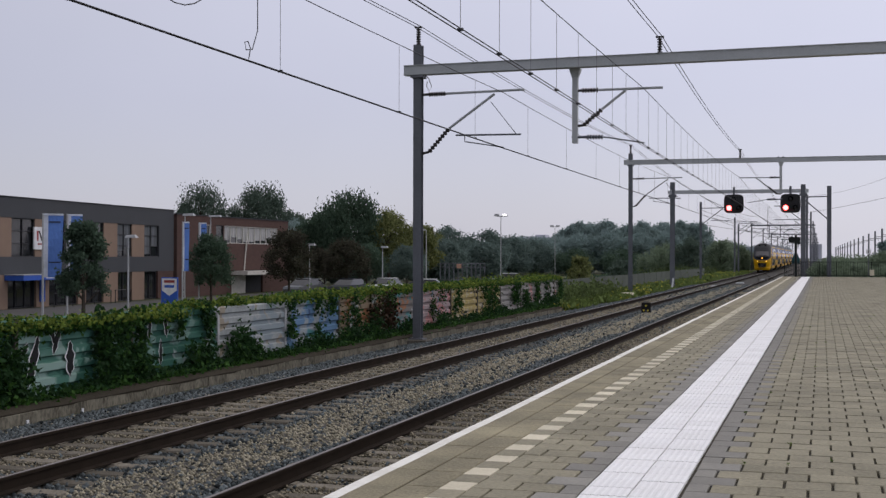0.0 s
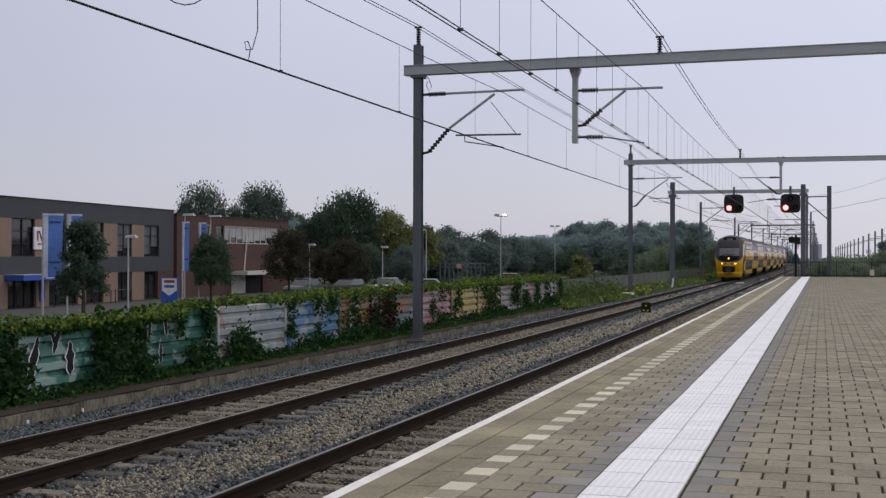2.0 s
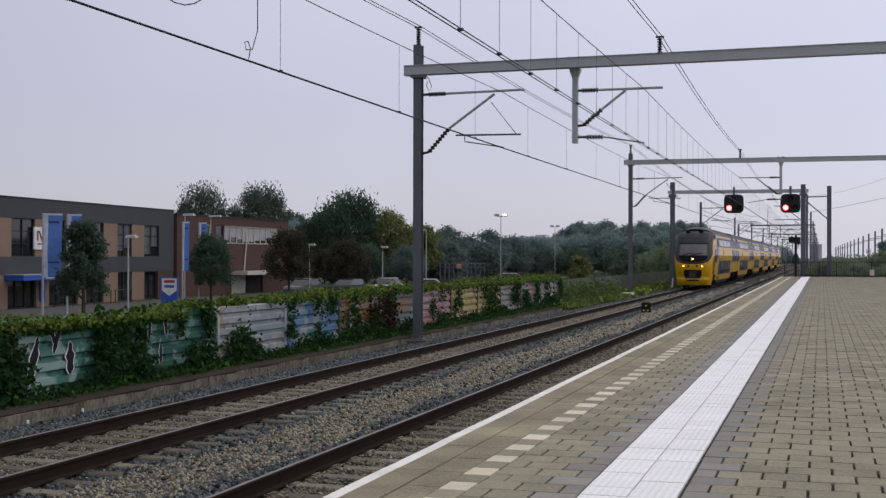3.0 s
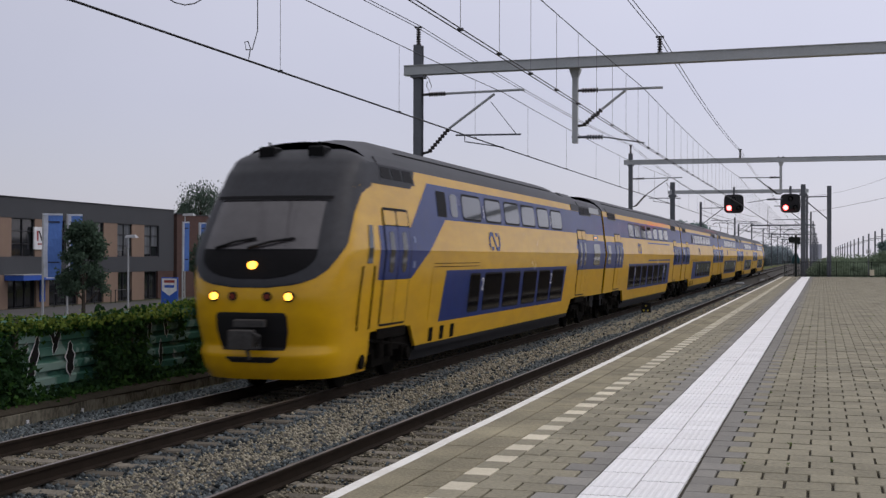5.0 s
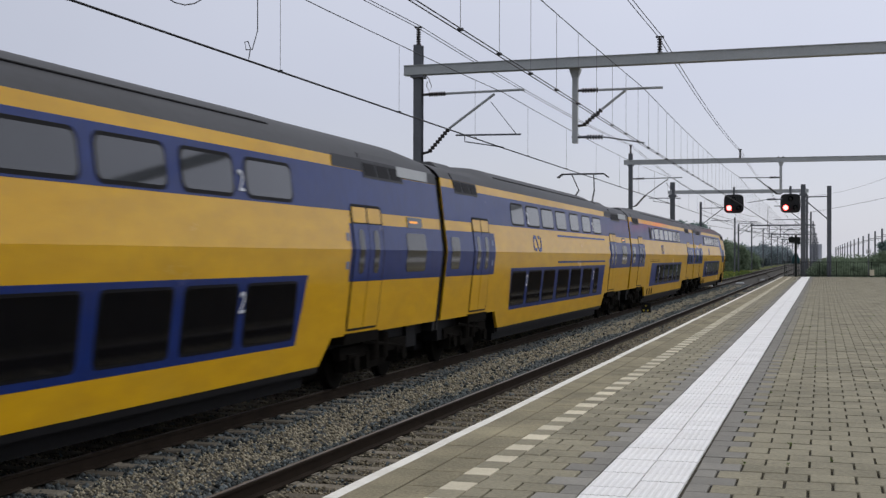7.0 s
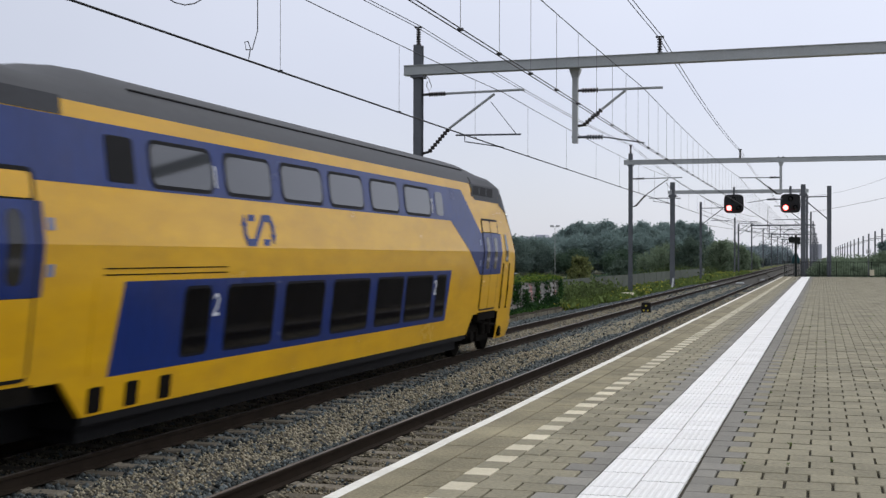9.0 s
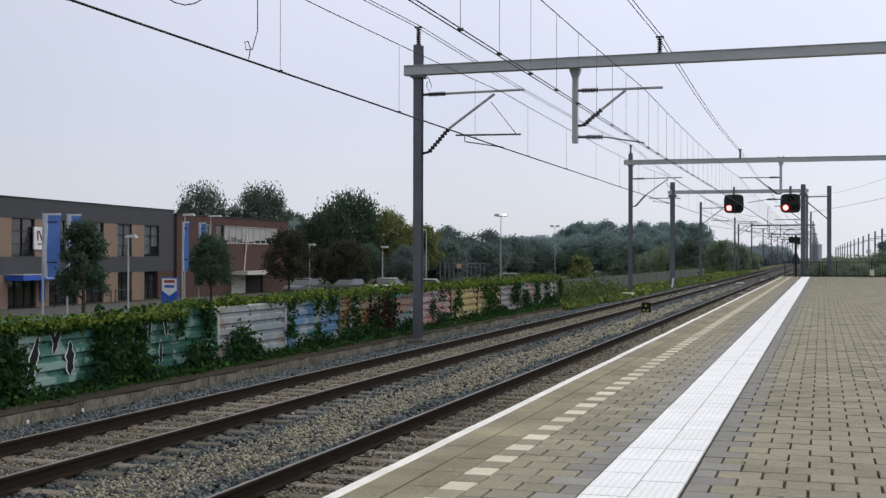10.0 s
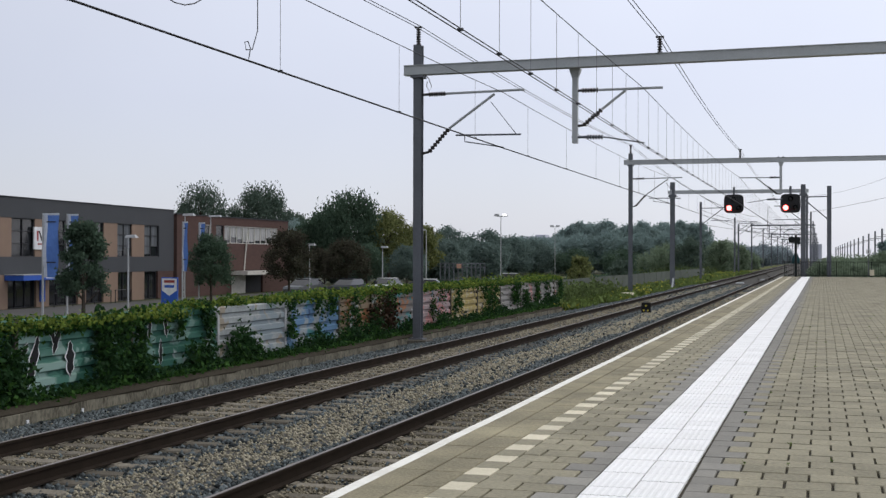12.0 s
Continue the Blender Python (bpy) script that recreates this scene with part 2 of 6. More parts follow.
# ---- mesh builder ----
class G:
    """Collects faces of one mesh."""

    def __init__(self):
        self.v, self.f, self.k = [], [], []

    def poly(self, pts, k=0):
        i = len(self.v)
        self.v += [tuple(p) for p in pts]
        self.f.append(tuple(range(i, i + len(pts))))
        self.k.append(k)

    def prism(self, bottom, top, k=0):
        """A solid between two loops of equal length."""
        i, n = len(self.v), len(bottom)
        self.v += [tuple(p) for p in bottom] + [tuple(p) for p in top]
        self.f.append(tuple(range(i + n - 1, i - 1, -1)))
        self.f.append(tuple(range(i + n, i + 2 * n)))
        self.f += [(i + j, i + (j + 1) % n, i + n + (j + 1) % n, i + n + j) for j in range(n)]
        self.k += [k] * (n + 2)

    def box(self, x0, x1, y0, y1, z0, z1, k=0):
        self.prism([(x0, y0, z0), (x1, y0, z0), (x1, y1, z0), (x0, y1, z0)], [(x0, y0, z1), (x1, y0, z1), (x1, y1, z1), (x0, y1, z1)], k)

    def bevel_box(self, x0, x1, y0, y1, z0, z1, c, k=0):
        """A box with its upper edges chamfered."""
        self.prism([(x0, y0, z0), (x1, y0, z0), (x1, y1, z0), (x0, y1, z0)], [(x0, y0, z1 - c), (x1, y0, z1 - c), (x1, y1, z1 - c), (x0, y1, z1 - c)], k)
        self.prism([(x0, y0, z1 - c), (x1, y0, z1 - c), (x1, y1, z1 - c), (x0, y1, z1 - c)], [(x0 + c, y0 + c, z1), (x1 - c, y0 + c, z1), (x1 - c, y1 - c, z1), (x0 + c, y1 - c, z1)], k)

    def tube(self, pts, r, n=8, k=0):
        """A round bar along a line of points; r may be a list."""
        pts = [Vector(p) for p in pts]
        rs = r if isinstance(r, (list, tuple)) else [r] * len(pts)
        rings = []
        for j, p in enumerate(pts):
            d = (pts[min(j + 1, len(pts) - 1)] - pts[max(j - 1, 0)]).normalized()
            a = d.cross(Vector((0, 0, 1)) if abs(d.z) < 0.9 else Vector((1, 0, 0))).normalized()
            b = d.cross(a)
            i = len(self.v)
            self.v += [tuple(p + (a * math.cos(2 * math.pi * q / n) + b * math.sin(2 * math.pi * q / n)) * rs[j]) for q in range(n)]
            rings.append(i)
        for i, j in zip(rings, rings[1:]):
            self.f += [(i + q, i + (q + 1) % n, j + (q + 1) % n, j + q) for q in range(n)]
            self.k += [k] * n
        self.f += [tuple(range(rings[0] + n - 1, rings[0] - 1, -1)), tuple(range(rings[-1], rings[-1] + n))]
        self.k += [k, k]

    def grid(self, rows, k=0):
        """A skin through rows of points."""
        i, n = len(self.v), len(rows[0])
        for r in rows:
            self.v += [tuple(p) for p in r]
        for a in range(len(rows) - 1):
            for b in range(n - 1):
                q = i + a * n + b
                self.f.append((q, q + 1, q + n + 1, q + n))
                self.k.append(k)

    def mesh(self, name, mats, smooth=False):
        me = bpy.data.meshes.new(name)
        me.from_pydata(self.v, [], self.f)
        mats = mats if isinstance(mats, (list, tuple)) else [mats]
        for m in mats:
            me.materials.append(m)
        if any(self.k):
            me.polygons.foreach_set("material_index", self.k)
        if smooth:
            me.polygons.foreach_set("use_smooth", [True] * len(me.polygons))
        me.update()
        return me


def part(name, g, material, parent=None, label="", smooth=False, at=None):
    """Links a builder's mesh as one object, under its thing."""
    ob = new(name, g.mesh(name, material, smooth) if isinstance(g, G) else g)
    if parent is not None:
        ob.parent = parent
    if at is not None:
        ob.matrix_basis = at
    if label:
        ob["label"] = label
    return ob


def thing(name, label, category, group="", kind="", at=None):
    ob = tagged(new(name), label, category, group, kind)
    if at is not None:
        ob.matrix_basis = at
    return ob


def bulk(name, verts, faces, material):
    """A mesh from arrays of corners and equal-sized faces."""
    me = bpy.data.meshes.new(name)
    verts, faces = np.asarray(verts, dtype=np.float32), np.asarray(faces, dtype=np.int32)
    n, k = faces.shape
    me.vertices.add(len(verts))
    me.vertices.foreach_set("co", verts.ravel())
    me.loops.add(n * k)
    me.loops.foreach_set("vertex_index", faces.ravel())
    me.polygons.add(n)
    me.polygons.foreach_set("loop_start", np.arange(0, n * k, k, dtype=np.int32))
    me.materials.append(material)
    me.update(calc_edges=True)
    return me


rng = np.random.default_rng(7)


def leaves_mesh(name, centres, size, material, up=0.0, long=1.6):
    """Many small folded leaves, one at each centre; up turns them upright."""
    c = np.asarray(centres, dtype=np.float64)
    n = len(c)
    a = rng.normal(size=(n, 3))
    a[:, 2] += up * np.where(rng.random(n) < 0.85, 2.5, 0)
    a /= np.linalg.norm(a, axis=1, keepdims=True)
    b = np.cross(a, rng.normal(size=(n, 3)))
    b /= np.linalg.norm(b, axis=1, keepdims=True)
    nn = np.cross(a, b)
    s = (size * rng.uniform(0.6, 1.4, n))[:, None]
    p0, p2 = c - a * s * long / 2, c + a * s * long / 2
    p1, p3 = c + b * s / 2 + nn * s * 0.15, c - b * s / 2 + nn * s * 0.15
    v = np.stack([p0, p1, p2, p3], axis=1).reshape(-1, 3)
    q = np.arange(n)[:, None] * 4
    f = np.concatenate([q + np.array([0, 1, 2]), q + np.array([0, 2, 3])])
    return bulk(name, v, f, material)


# ---- ground, embankment and distance ----
FAR_T, NEAR_T = -8.79, -4.77          # track centres
PLAT_Z, EDGE_X = 0.757, -3.0


def ground():
    g = G()
    ys = [-320, -60, 0, 30, 60, 90, 120, 160, 220, 320, 600, 1200, 2500, 4500]
    sect = [(-3500, -1.2), (-400, -1.2), (-90, -1.15), (-40, -1.1), (-20, -1.1), (-16.5, -0.75), (-14.5, -0.45), (-12.4, -0.30), (-12.1, -0.42), (-3.2, -0.5), (14, -0.5), (30, -0.9), (400, -1.0), (3500, -1.0)]
    g.grid([[(x, y, z) for x, z in sect] for y in ys])
    ob = part("ground", g, M["earth"])
    tagged(ob, "dark earth and rough grass ground along the railway", "ground", kind="structure")
    g = G()
    g.box(-47.5, -15.6, 40, 128, -1.25, -1.05)
    tagged(part("road", g, M["asphalt"]), "grey asphalt yard in front of the buildings", "road", kind="structure")


ground()


def verge_ground():
    g = G()
    g.grid([[(x, y, z) for x, z in ((-40, -1.02), (-20, -1.0), (-16.4, -0.68), (-14.4, -0.38), (-12.5, -0.26), (-12.0, -0.36))] for y in (64, 90, 128, 180, 260, 420)])
    tagged(part("grass_verge", g, M["verge"]), "dry olive-green grass verge beside the tracks", "grass", kind="structure")


M["verge"] = mat("verge", (0.115, 0.125, 0.045), 0.95, dark=(0.06, 0.07, 0.028), scale=0.5, fine=5, bump=0.5, spec=0.05)
verge_ground()


def ballast():
    g = G()
    sect = [(-12.1, -0.42), (-11.3, -0.36), (-10.5, -0.21), (-6.9, -0.215), (-6.6, -0.20), (-3.3, -0.22), (-3.1, -0.22)]
    rows = []
    for y in np.concatenate([np.arange(-10, 100, 2.0), np.arange(100, 700, 20.0)]):
        rows.append([(x, y, z) for x, z in sect])
    g.grid(rows)
    tagged(part("ballast_bed", g, M["ballast_base"]), "grey and tan crushed stone ballast bed under the tracks", "ballast", kind="structure")


ballast()


def stone_cover(name, n, x0, x1, y0, y1, zf, size, material, keep=None, label=""):
    """Loose angular stones as one mass."""
    u = rng.random(n)
    y = y0 + (y1 - y0) * u ** 1.6
    x = rng.uniform(x0, x1, n)
    if keep is not None:
        ok = keep(x, y)
        x, y = x[ok], y[ok]
    n = len(x)
    base = np.array([(1, 0, 0), (-0.5, 0.87, 0), (-0.5, -0.87, 0), (0.1, 0.05, 0.75), (-0.2, -0.1, -0.7)], dtype=float)
    s = size * rng.uniform(0.6, 1.35, n) * (1 + np.maximum(y - 14, 0) * 0.02)
    ang = rng.uniform(0, 6.283, n)
    ca, sa = np.cos(ang), np.sin(ang)
    v = base[None] * s[:, None, None] * rng.uniform(0.65, 1.35, (n, 5, 3))
    w = v.copy()
    w[..., 0], w[..., 1] = v[..., 0] * ca[:, None] - v[..., 1] * sa[:, None], v[..., 0] * sa[:, None] + v[..., 1] * ca[:, None]
    w += np.stack([x, y, zf(x) + rng.uniform(-0.015, 0.022, n)], axis=1)[:, None, :]
    q = np.arange(n)[:, None] * 5
    f = np.concatenate([q + np.array(t) for t in ((0, 1, 3), (1, 2, 3), (2, 0, 3), (1, 0, 4), (2, 1, 4), (0, 2, 4))])
    ob = new(name, bulk(name, w.reshape(-1, 3), f, material))
    tagged(ob, label, "stones", kind="stuff")


def bed_z(x):
    return np.interp(x, [-12.1, -11.3, -10.5, -6.9, -6.6, -3.1], [-0.42, -0.36, -0.21, -0.215, -0.20, -0.22])


def off_rails(x, y):
    return (np.abs(np.abs(x - FAR_T) - 0.7525) > 0.09) & (np.abs(np.abs(x - NEAR_T) - 0.7525) > 0.09)


def off_sleepers(x, y):
    on = ((np.abs(x - FAR_T) < 1.2) | (np.abs(x - NEAR_T) < 1.2)) & (np.abs((y - 0.2 + 0.3) % 0.6 - 0.3) < 0.11)
    return off_rails(x, y) & (~on | (rng.random(len(x)) < np.where(np.abs(np.abs(x + 6.78) - 2.01) < 0.5, 0.2, 0.45)))


def grey_zone(x, y):
    mid = np.abs(x + 6.85 + 0.12 * np.sin(y * 0.7)) < 0.55
    inside = (np.abs(x - FAR_T) < 0.75) | (np.abs(x - NEAR_T) < 0.75) | (x > -3.95)
    return off_sleepers(x, y) & (rng.random(len(x)) < np.where(mid, 0.10, np.where(inside, 0.10, 1.0)))


def tan_zone(x, y):
    mid = np.abs(x + 6.85 + 0.12 * np.sin(y * 0.7)) < 0.68
    inside = (np.abs(x - FAR_T) < 0.75) | (np.abs(x - NEAR_T) < 0.75) | (x > -3.95)
    return off_sleepers(x, y) & (rng.random(len(x)) < np.where(mid, 0.95, np.where(inside, 0.30, 0.06)))


stone_cover("ballast_stones", 162500, -11.9, -3.15, 7, 112, bed_z, 0.040, M["stone_grey"], grey_zone, "bluish grey crushed stones between the tracks")
stone_cover("ballast_gravel", 215000, -11.9, -3.15, 7, 112, bed_z, 0.0245, M["stone_tan"], tan_zone, "pale tan fine gravel strip between the tracks")


def brown_zone(x, y):
    inside = (np.abs(x - FAR_T) < 0.75) | (np.abs(x - NEAR_T) < 0.75) | (x > -3.95)
    return off_sleepers(x, y) & inside


def dusty_z(x):
    return bed_z(x) + 0.012


M["stone_brown"] = mat("stone_brown", (0.205, 0.182, 0.132), 0.95, dark=(0.105, 0.092, 0.068), scale=5, fine=50, rand=0.5, spec=0.05, island=True)
stone_cover("brown_gravel", 120000, -9.6, -3.15, 7, 75, dusty_z, 0.023, M["stone_brown"], brown_zone, "dusty brown gravel between the sleepers")


def track(cx, name_label):
    t = thing("railway_track", name_label, "railway track", "two parallel tracks", at=pose(cx, 0, 0))
    prof = [(-0.07, -0.17), (0.07, -0.17), (0.07, -0.155), (0.012, -0.14), (0.012, -0.045), (0.034, -0.035), (0.034, -0.008), (0.026, 0.0), (-0.026, 0.0), (-0.034, -0.008), (-0.034, -0.035), (-0.012, -0.045), (-0.012, -0.14), (-0.07, -0.155)]
    for side in (-1, 1):
        g = G()
        o = side * 0.7525
        a, b = [(o + x, -20, z) for x, z in prof], [(o + x, 700, z) for x, z in prof]
        g.prism(a, b)
        rail = part("rail", g, M["rail_rust"], t, "rusty brown steel rail")
        g = G()
        g.prism([(o - 0.024, -20, 0.0005), (o + 0.024, -20, 0.0005), (o + 0.02, -20, 0.003), (o - 0.02, -20, 0.003)], [(o - 0.024, 700, 0.0005), (o + 0.024, 700, 0.0005), (o + 0.02, 700, 0.003), (o - 0.02, 700, 0.003)])
        part("running_surface", g, M["rail_head"], rail, "polished steel running surface")
    g = G()
    g.bevel_box(-1.26, 1.26, -0.12, 0.12, -0.36, -0.175, 0.02)
    g.box(-0.86, -0.64, -0.09, 0.09, -0.176, -0.160)
    g.box(0.64, 0.86, -0.09, 0.09, -0.176, -0.160)
    me = g.mesh("sleeper", M["sleeper"])
    for i in range(150):
        part("sleeper", me, None, t, at=pose(0, 5.0 + 0.6 * i, rng.uniform(-0.012, 0.0)))
    return t


track(FAR_T, "rusty railway track on concrete sleepers beside the graffiti wall")
track(NEAR_T, "rusty railway track on concrete sleepers beside the platform")


def crossover():
    """The turnout beyond the platform's end."""
    t = thing("railway_turnout", "crossover rails joining the two tracks beyond the platform", "railway track")
    for o in (-0.7525, 0.7525):
        g = G()
        pts = []
        for i in range(25):
            u = i / 24
            s = u * u * (3 - 2 * u)
            pts.append((FAR_T + (NEAR_T - FAR_T) * s + o, 205 - 95 * u, -0.03))
        g.tube(pts, 0.045, 6)
        part("rail", g, M["rail_rust"], t)


crossover()


# ---- platform ----
def platform():
    p = thing("platform", "beige paved station platform with a white tactile strip and edge line", "platform", kind="structure")
    g = G()
    g.box(EDGE_X + 0.12, 14, -25, 103.2, -0.5, PLAT_Z - 0.085)
    g.box(EDGE_X + 0.14, 14, -25, 103.2, PLAT_Z - 0.085, PLAT_Z - 0.022, 1)
    part("base", g, [M["concrete"], M["joint"]], p)
    # edge slabs with their white line
    g = G()
    g.bevel_box(EDGE_X, -2.668, 0.008, 1.192, PLAT_Z - 0.12, PLAT_Z, 0.006)
    slab = g.mesh("edge_slab", M["slab"])
    g = G()
    g.bevel_box(-2.653, -2.407, 0.007, 0.593, PLAT_Z - 0.08, PLAT_Z - 0.002, 0.006)
    slab2 = g.mesh("inner_slab", M["slab"])
    g = G()
    g.box(EDGE_X + 0.006, EDGE_X + 0.098, 0.0, 1.2, PLAT_Z, PLAT_Z + 0.003)
    line = g.mesh("white_line", M["white_paint"])
    for i in range(86):
        y = 0.3 + 1.2 * i
        s = part("edge_slab", slab, None, p, at=pose(0, y, rng.uniform(-0.003, 0.002)))
        part("white_line", line, None, s)
        for k in (0, 0.6):
            part("inner_slab", slab2, None, p, at=pose(0, y + k, rng.uniform(-0.003, 0.002)))
    # row of blocks between slabs and pavers: every second one cream
    g = G()
    g.bevel_box(-2.395, -2.205, 0.004, 0.296, PLAT_Z - 0.07, PLAT_Z, 0.004)
    cream, plain = g.mesh("cream_block", M["cream_block"]), g.mesh("dark_block", M["paver"])
    for i in range(170):
        part("cream_block", cream, None, p, at=pose(0, 0.21 + 0.6 * i, rng.uniform(-0.002, 0.003)))
        part("block", plain, None, p, at=pose(0, 0.51 + 0.6 * i, rng.uniform(-0.003, 0.001)))
    # white ribbed tiles, two wide
    g = G()
    g.box(0.003, 0.297, 0.003, 0.297, -0.06, 0.0)
    for r in range(6):
        x = 0.03 + r * 0.048
        g.prism([(x - 0.014, 0.01, 0), (x + 0.014, 0.01, 0), (x + 0.014, 0.29, 0), (x - 0.014, 0.29, 0)], [(x - 0.007, 0.014, 0.0028), (x + 0.007, 0.014, 0.0028), (x + 0.007, 0.286, 0.0028), (x - 0.007, 0.286, 0.0028)])
    tile = g.mesh("white_tile", M["white_tile"])
    far = G()
    for i in range(343):
        for k in range(2):
            x, y = -1.48 + 0.305 * k, 0.3 + 0.3 * i
            if i < 150:
                part("white_tile", tile, None, p, at=pose(x, y, PLAT_Z + rng.uniform(-0.002, 0.002)))
            else:
                far.box(x + 0.003, x + 0.297, y + 0.003, y + 0.297, PLAT_Z - 0.03, PLAT_Z + 0.004)
    tagged(part("white_tile", far, M["white_tile"], p), kind="stuff")
    # square pavers in half bond
    def half_bond(x0, cols, pitch, blue_first, count):
        """Rows of pavers shifted by half from row to row; cols may end in a half."""
        def paver(w, m):
            g = G()
            g.bevel_box(0.009, w - 0.009, 0.006, 0.294, -0.06, 0, 0.006)
            return g.mesh("paver", m)
        kinds = {(n, e): paver(pitch * n, M["paver_blue"] if e else M["paver"]) for n in (0.5, 1.0) for e in (False, True)}
        made, rest = 0, G()
        for i in range(343):
            y, u = 0.3 + 0.3 * i, 0.0
            while u < cols - 0.01:
                n = 0.5 if (u == 0 and i % 2) or cols - u < 0.75 else 1.0
                edge = (u == 0) if blue_first else (u + n > cols - 0.01)
                x, dz = x0 + u * pitch, rng.uniform(-0.003, 0.003)
                if made < count and y > 6.0:
                    part("paver", kinds[(n, edge)], None, p, at=pose(x, y, PLAT_Z + dz, rng.uniform(-0.25, 0.25), rng.uniform(-0.25, 0.25), rng.uniform(-0.4, 0.4)))
                    made += 1
                else:
                    rest.box(x + 0.009, x + n * pitch - 0.009, y + 0.006, y + 0.294, PLAT_Z - 0.05, PLAT_Z + dz, 1 if edge else 0)
                u += n
        tagged(part("paver_field", rest, [M["paver_far"], M["paver_blue"]], p), kind="stuff")

    half_bond(-2.2, 2.5, 0.286, False, 190)
    half_bond(-0.86, 40.0, 0.31, True, 420)


platform()


def joint_weeds():
    """Small tufts of moss and grass in the joints."""
    pts = []
    for _ in range(150):
        x = -0.86 + 0.155 * rng.integers(1, 50)
        y = 0.3 + 0.3 * rng.integers(20, 120)
        n = int(rng.integers(6, 26))
        pts.append(np.array([x, y + rng.uniform(0, 0.3), PLAT_Z - 0.002]) + rng.normal(size=(n, 3)) * np.array([0.012, 0.05, 0.004]))
    ob = new("joint_weeds", leaves_mesh("joint_weeds", np.concatenate(pts), 0.011, M["grass"], 0.4, 2.0))
    tagged(ob, "tiny weeds and moss in the paving joints", "weeds", kind="stuff")


joint_weeds()


def platform_fence():
    f = thing("railing", "black metal bar railing across the platform's end", "railing")
    x0, x1, y, z0, z1 = -2.75, 4.9, 102.9, PLAT_Z, 1.93
    for z in (z0 + 0.12, z1 - 0.02):
        g = G()
        g.box(x0, x1, y - 0.025, y + 0.025, z - 0.02, z + 0.02)
        part("rail", g, M["railing"], f)
    g = G()
    g.box(-0.03, 0.03, -0.03, 0.03, 0, z1 - z0 + 0.02)
    post = g.mesh("post", M["railing"])
    g = G()
    g.box(-0.011, 0.011, -0.011, 0.011, 0.12, z1 - z0 - 0.03)
    bar = g.mesh("bar", M["railing"])
    n = 60
    for i in range(n + 1):
        x = x0 + (x1 - x0) * i / n
        part("post" if i % 10 == 0 else "bar", post if i % 10 == 0 else bar, None, f, at=pose(x, y, z0))
    # return along the track side
    g = G()
    for z in (z0 + 0.12, z1 - 0.02):
        g.box(x0 - 0.02, x0 + 0.02, y, y + 6, z - 0.02, z + 0.02)
    part("side_rail", g, M["railing"], f)
    s = thing("notice_post", "small white sign on a grey post by the railing", "sign")
    g = G()
    g.tube([(3.40, 102.6, PLAT_Z), (3.40, 102.6, 2.9)], 0.03)
    part("post", g, M["mast"], s)
    g = G()
    g.box(3.22, 3.58, 102.55, 102.57, 2.52, 2.86)
    part("plate", g, M["sign_white"], s)
    g = G()
    g.prism([(3.34, 102.545, 2.6), (3.40, 102.545, 2.6), (3.46, 102.545, 2.78), (3.40, 102.545, 2.78)], [(3.34, 102.549, 2.6), (3.40, 102.549, 2.6), (3.46, 102.549, 2.78), (3.40, 102.549, 2.78)])
    part("mark", g, M["black"], s)
    b = thing("yellow_box", "small pale yellow notice plate on the railing", "sign")
    g = G()
    g.bevel_box(3.5, 3.82, 102.78, 102.85, 0.88, 1.32, 0.02)
    part("plate", g, M["cream_block"], b)


platform_fence()


# ---- the train: six double-deck cars, nose first along -y ----
SIDE = [(0.52, 1.195), (2.38, 1.40), (3.90, 1.215)]      # height and half width of the bent side wall
CAR_END = 27.2
CAR_MID = (26.3, 26.65, 26.9, 26.95)
JOINTS = [CAR_END + sum(CAR_MID[:i]) for i in range(5)]


def half_width(z):
    return float(np.interp(z, [a for a, _ in SIDE], [b for _, b in SIDE]))


def clip_z(poly, lo, hi):
    """The part of a polygon of (y, z) between two heights."""
    for sign, lim in ((1, lo), (-1, -hi)):
        res = []
        for (ya, za), (yb, zb) in zip(poly, poly[1:] + poly[:1]):
            da, db = sign * za - lim, sign * zb - lim
            if da >= 0:
                res.append((ya, za))
            if (da < 0) != (db < 0):
                u = da / (da - db)
                res.append((ya + (yb - ya) * u, za + (zb - za) * u))
        poly = res
        if not poly:
            return []
    return poly


def skin(poly, inner, outer, sides=(-1, 1)):
    """A plate of that outline (y, z) lying on the bent side walls."""
    g = G()
    for s in sides:
        for lo, hi in ((SIDE[0][0] - 0.2, 2.38), (2.38, 4.2)):
            c = clip_z(list(poly), lo, hi)
            if len(c) > 2:
                g.prism([(s * (half_width(z) + inner), y, z) for y, z in c], [(s * (half_width(z) + outer), y, z) for y, z in c])
    return g


def rect(y0, y1, z0, z1, r=0.0, lean=0.0):
    """A rectangle, its corners rounded, leaning by so much."""
    if not r:
        pts = [(y0, z0), (y1, z0), (y1, z1), (y0, z1)]
    else:
        pts = []
        for cy, cz, a0 in ((y1 - r, z0 + r, -90), (y1 - r, z1 - r, 0), (y0 + r, z1 - r, 90), (y0 + r, z0 + r, 180)):
            pts += [(cy + r * math.cos(radians(a0 + a)), cz + r * math.sin(radians(a0 + a))) for a in (0, 30, 60, 90)]
    return [(y + lean * (z - z0), z) for y, z in pts]


ROOF_HIGH = [(1.215, 3.90), (1.10, 4.06), (0.93, 4.22), (0.70, 4.36), (0.42, 4.45), (0.0, 4.49)]
ROOF_LOW = [(1.215, 3.90), (1.11, 4.03), (0.96, 4.14), (0.72, 4.22), (0.42, 4.27), (0.0, 4.29)]


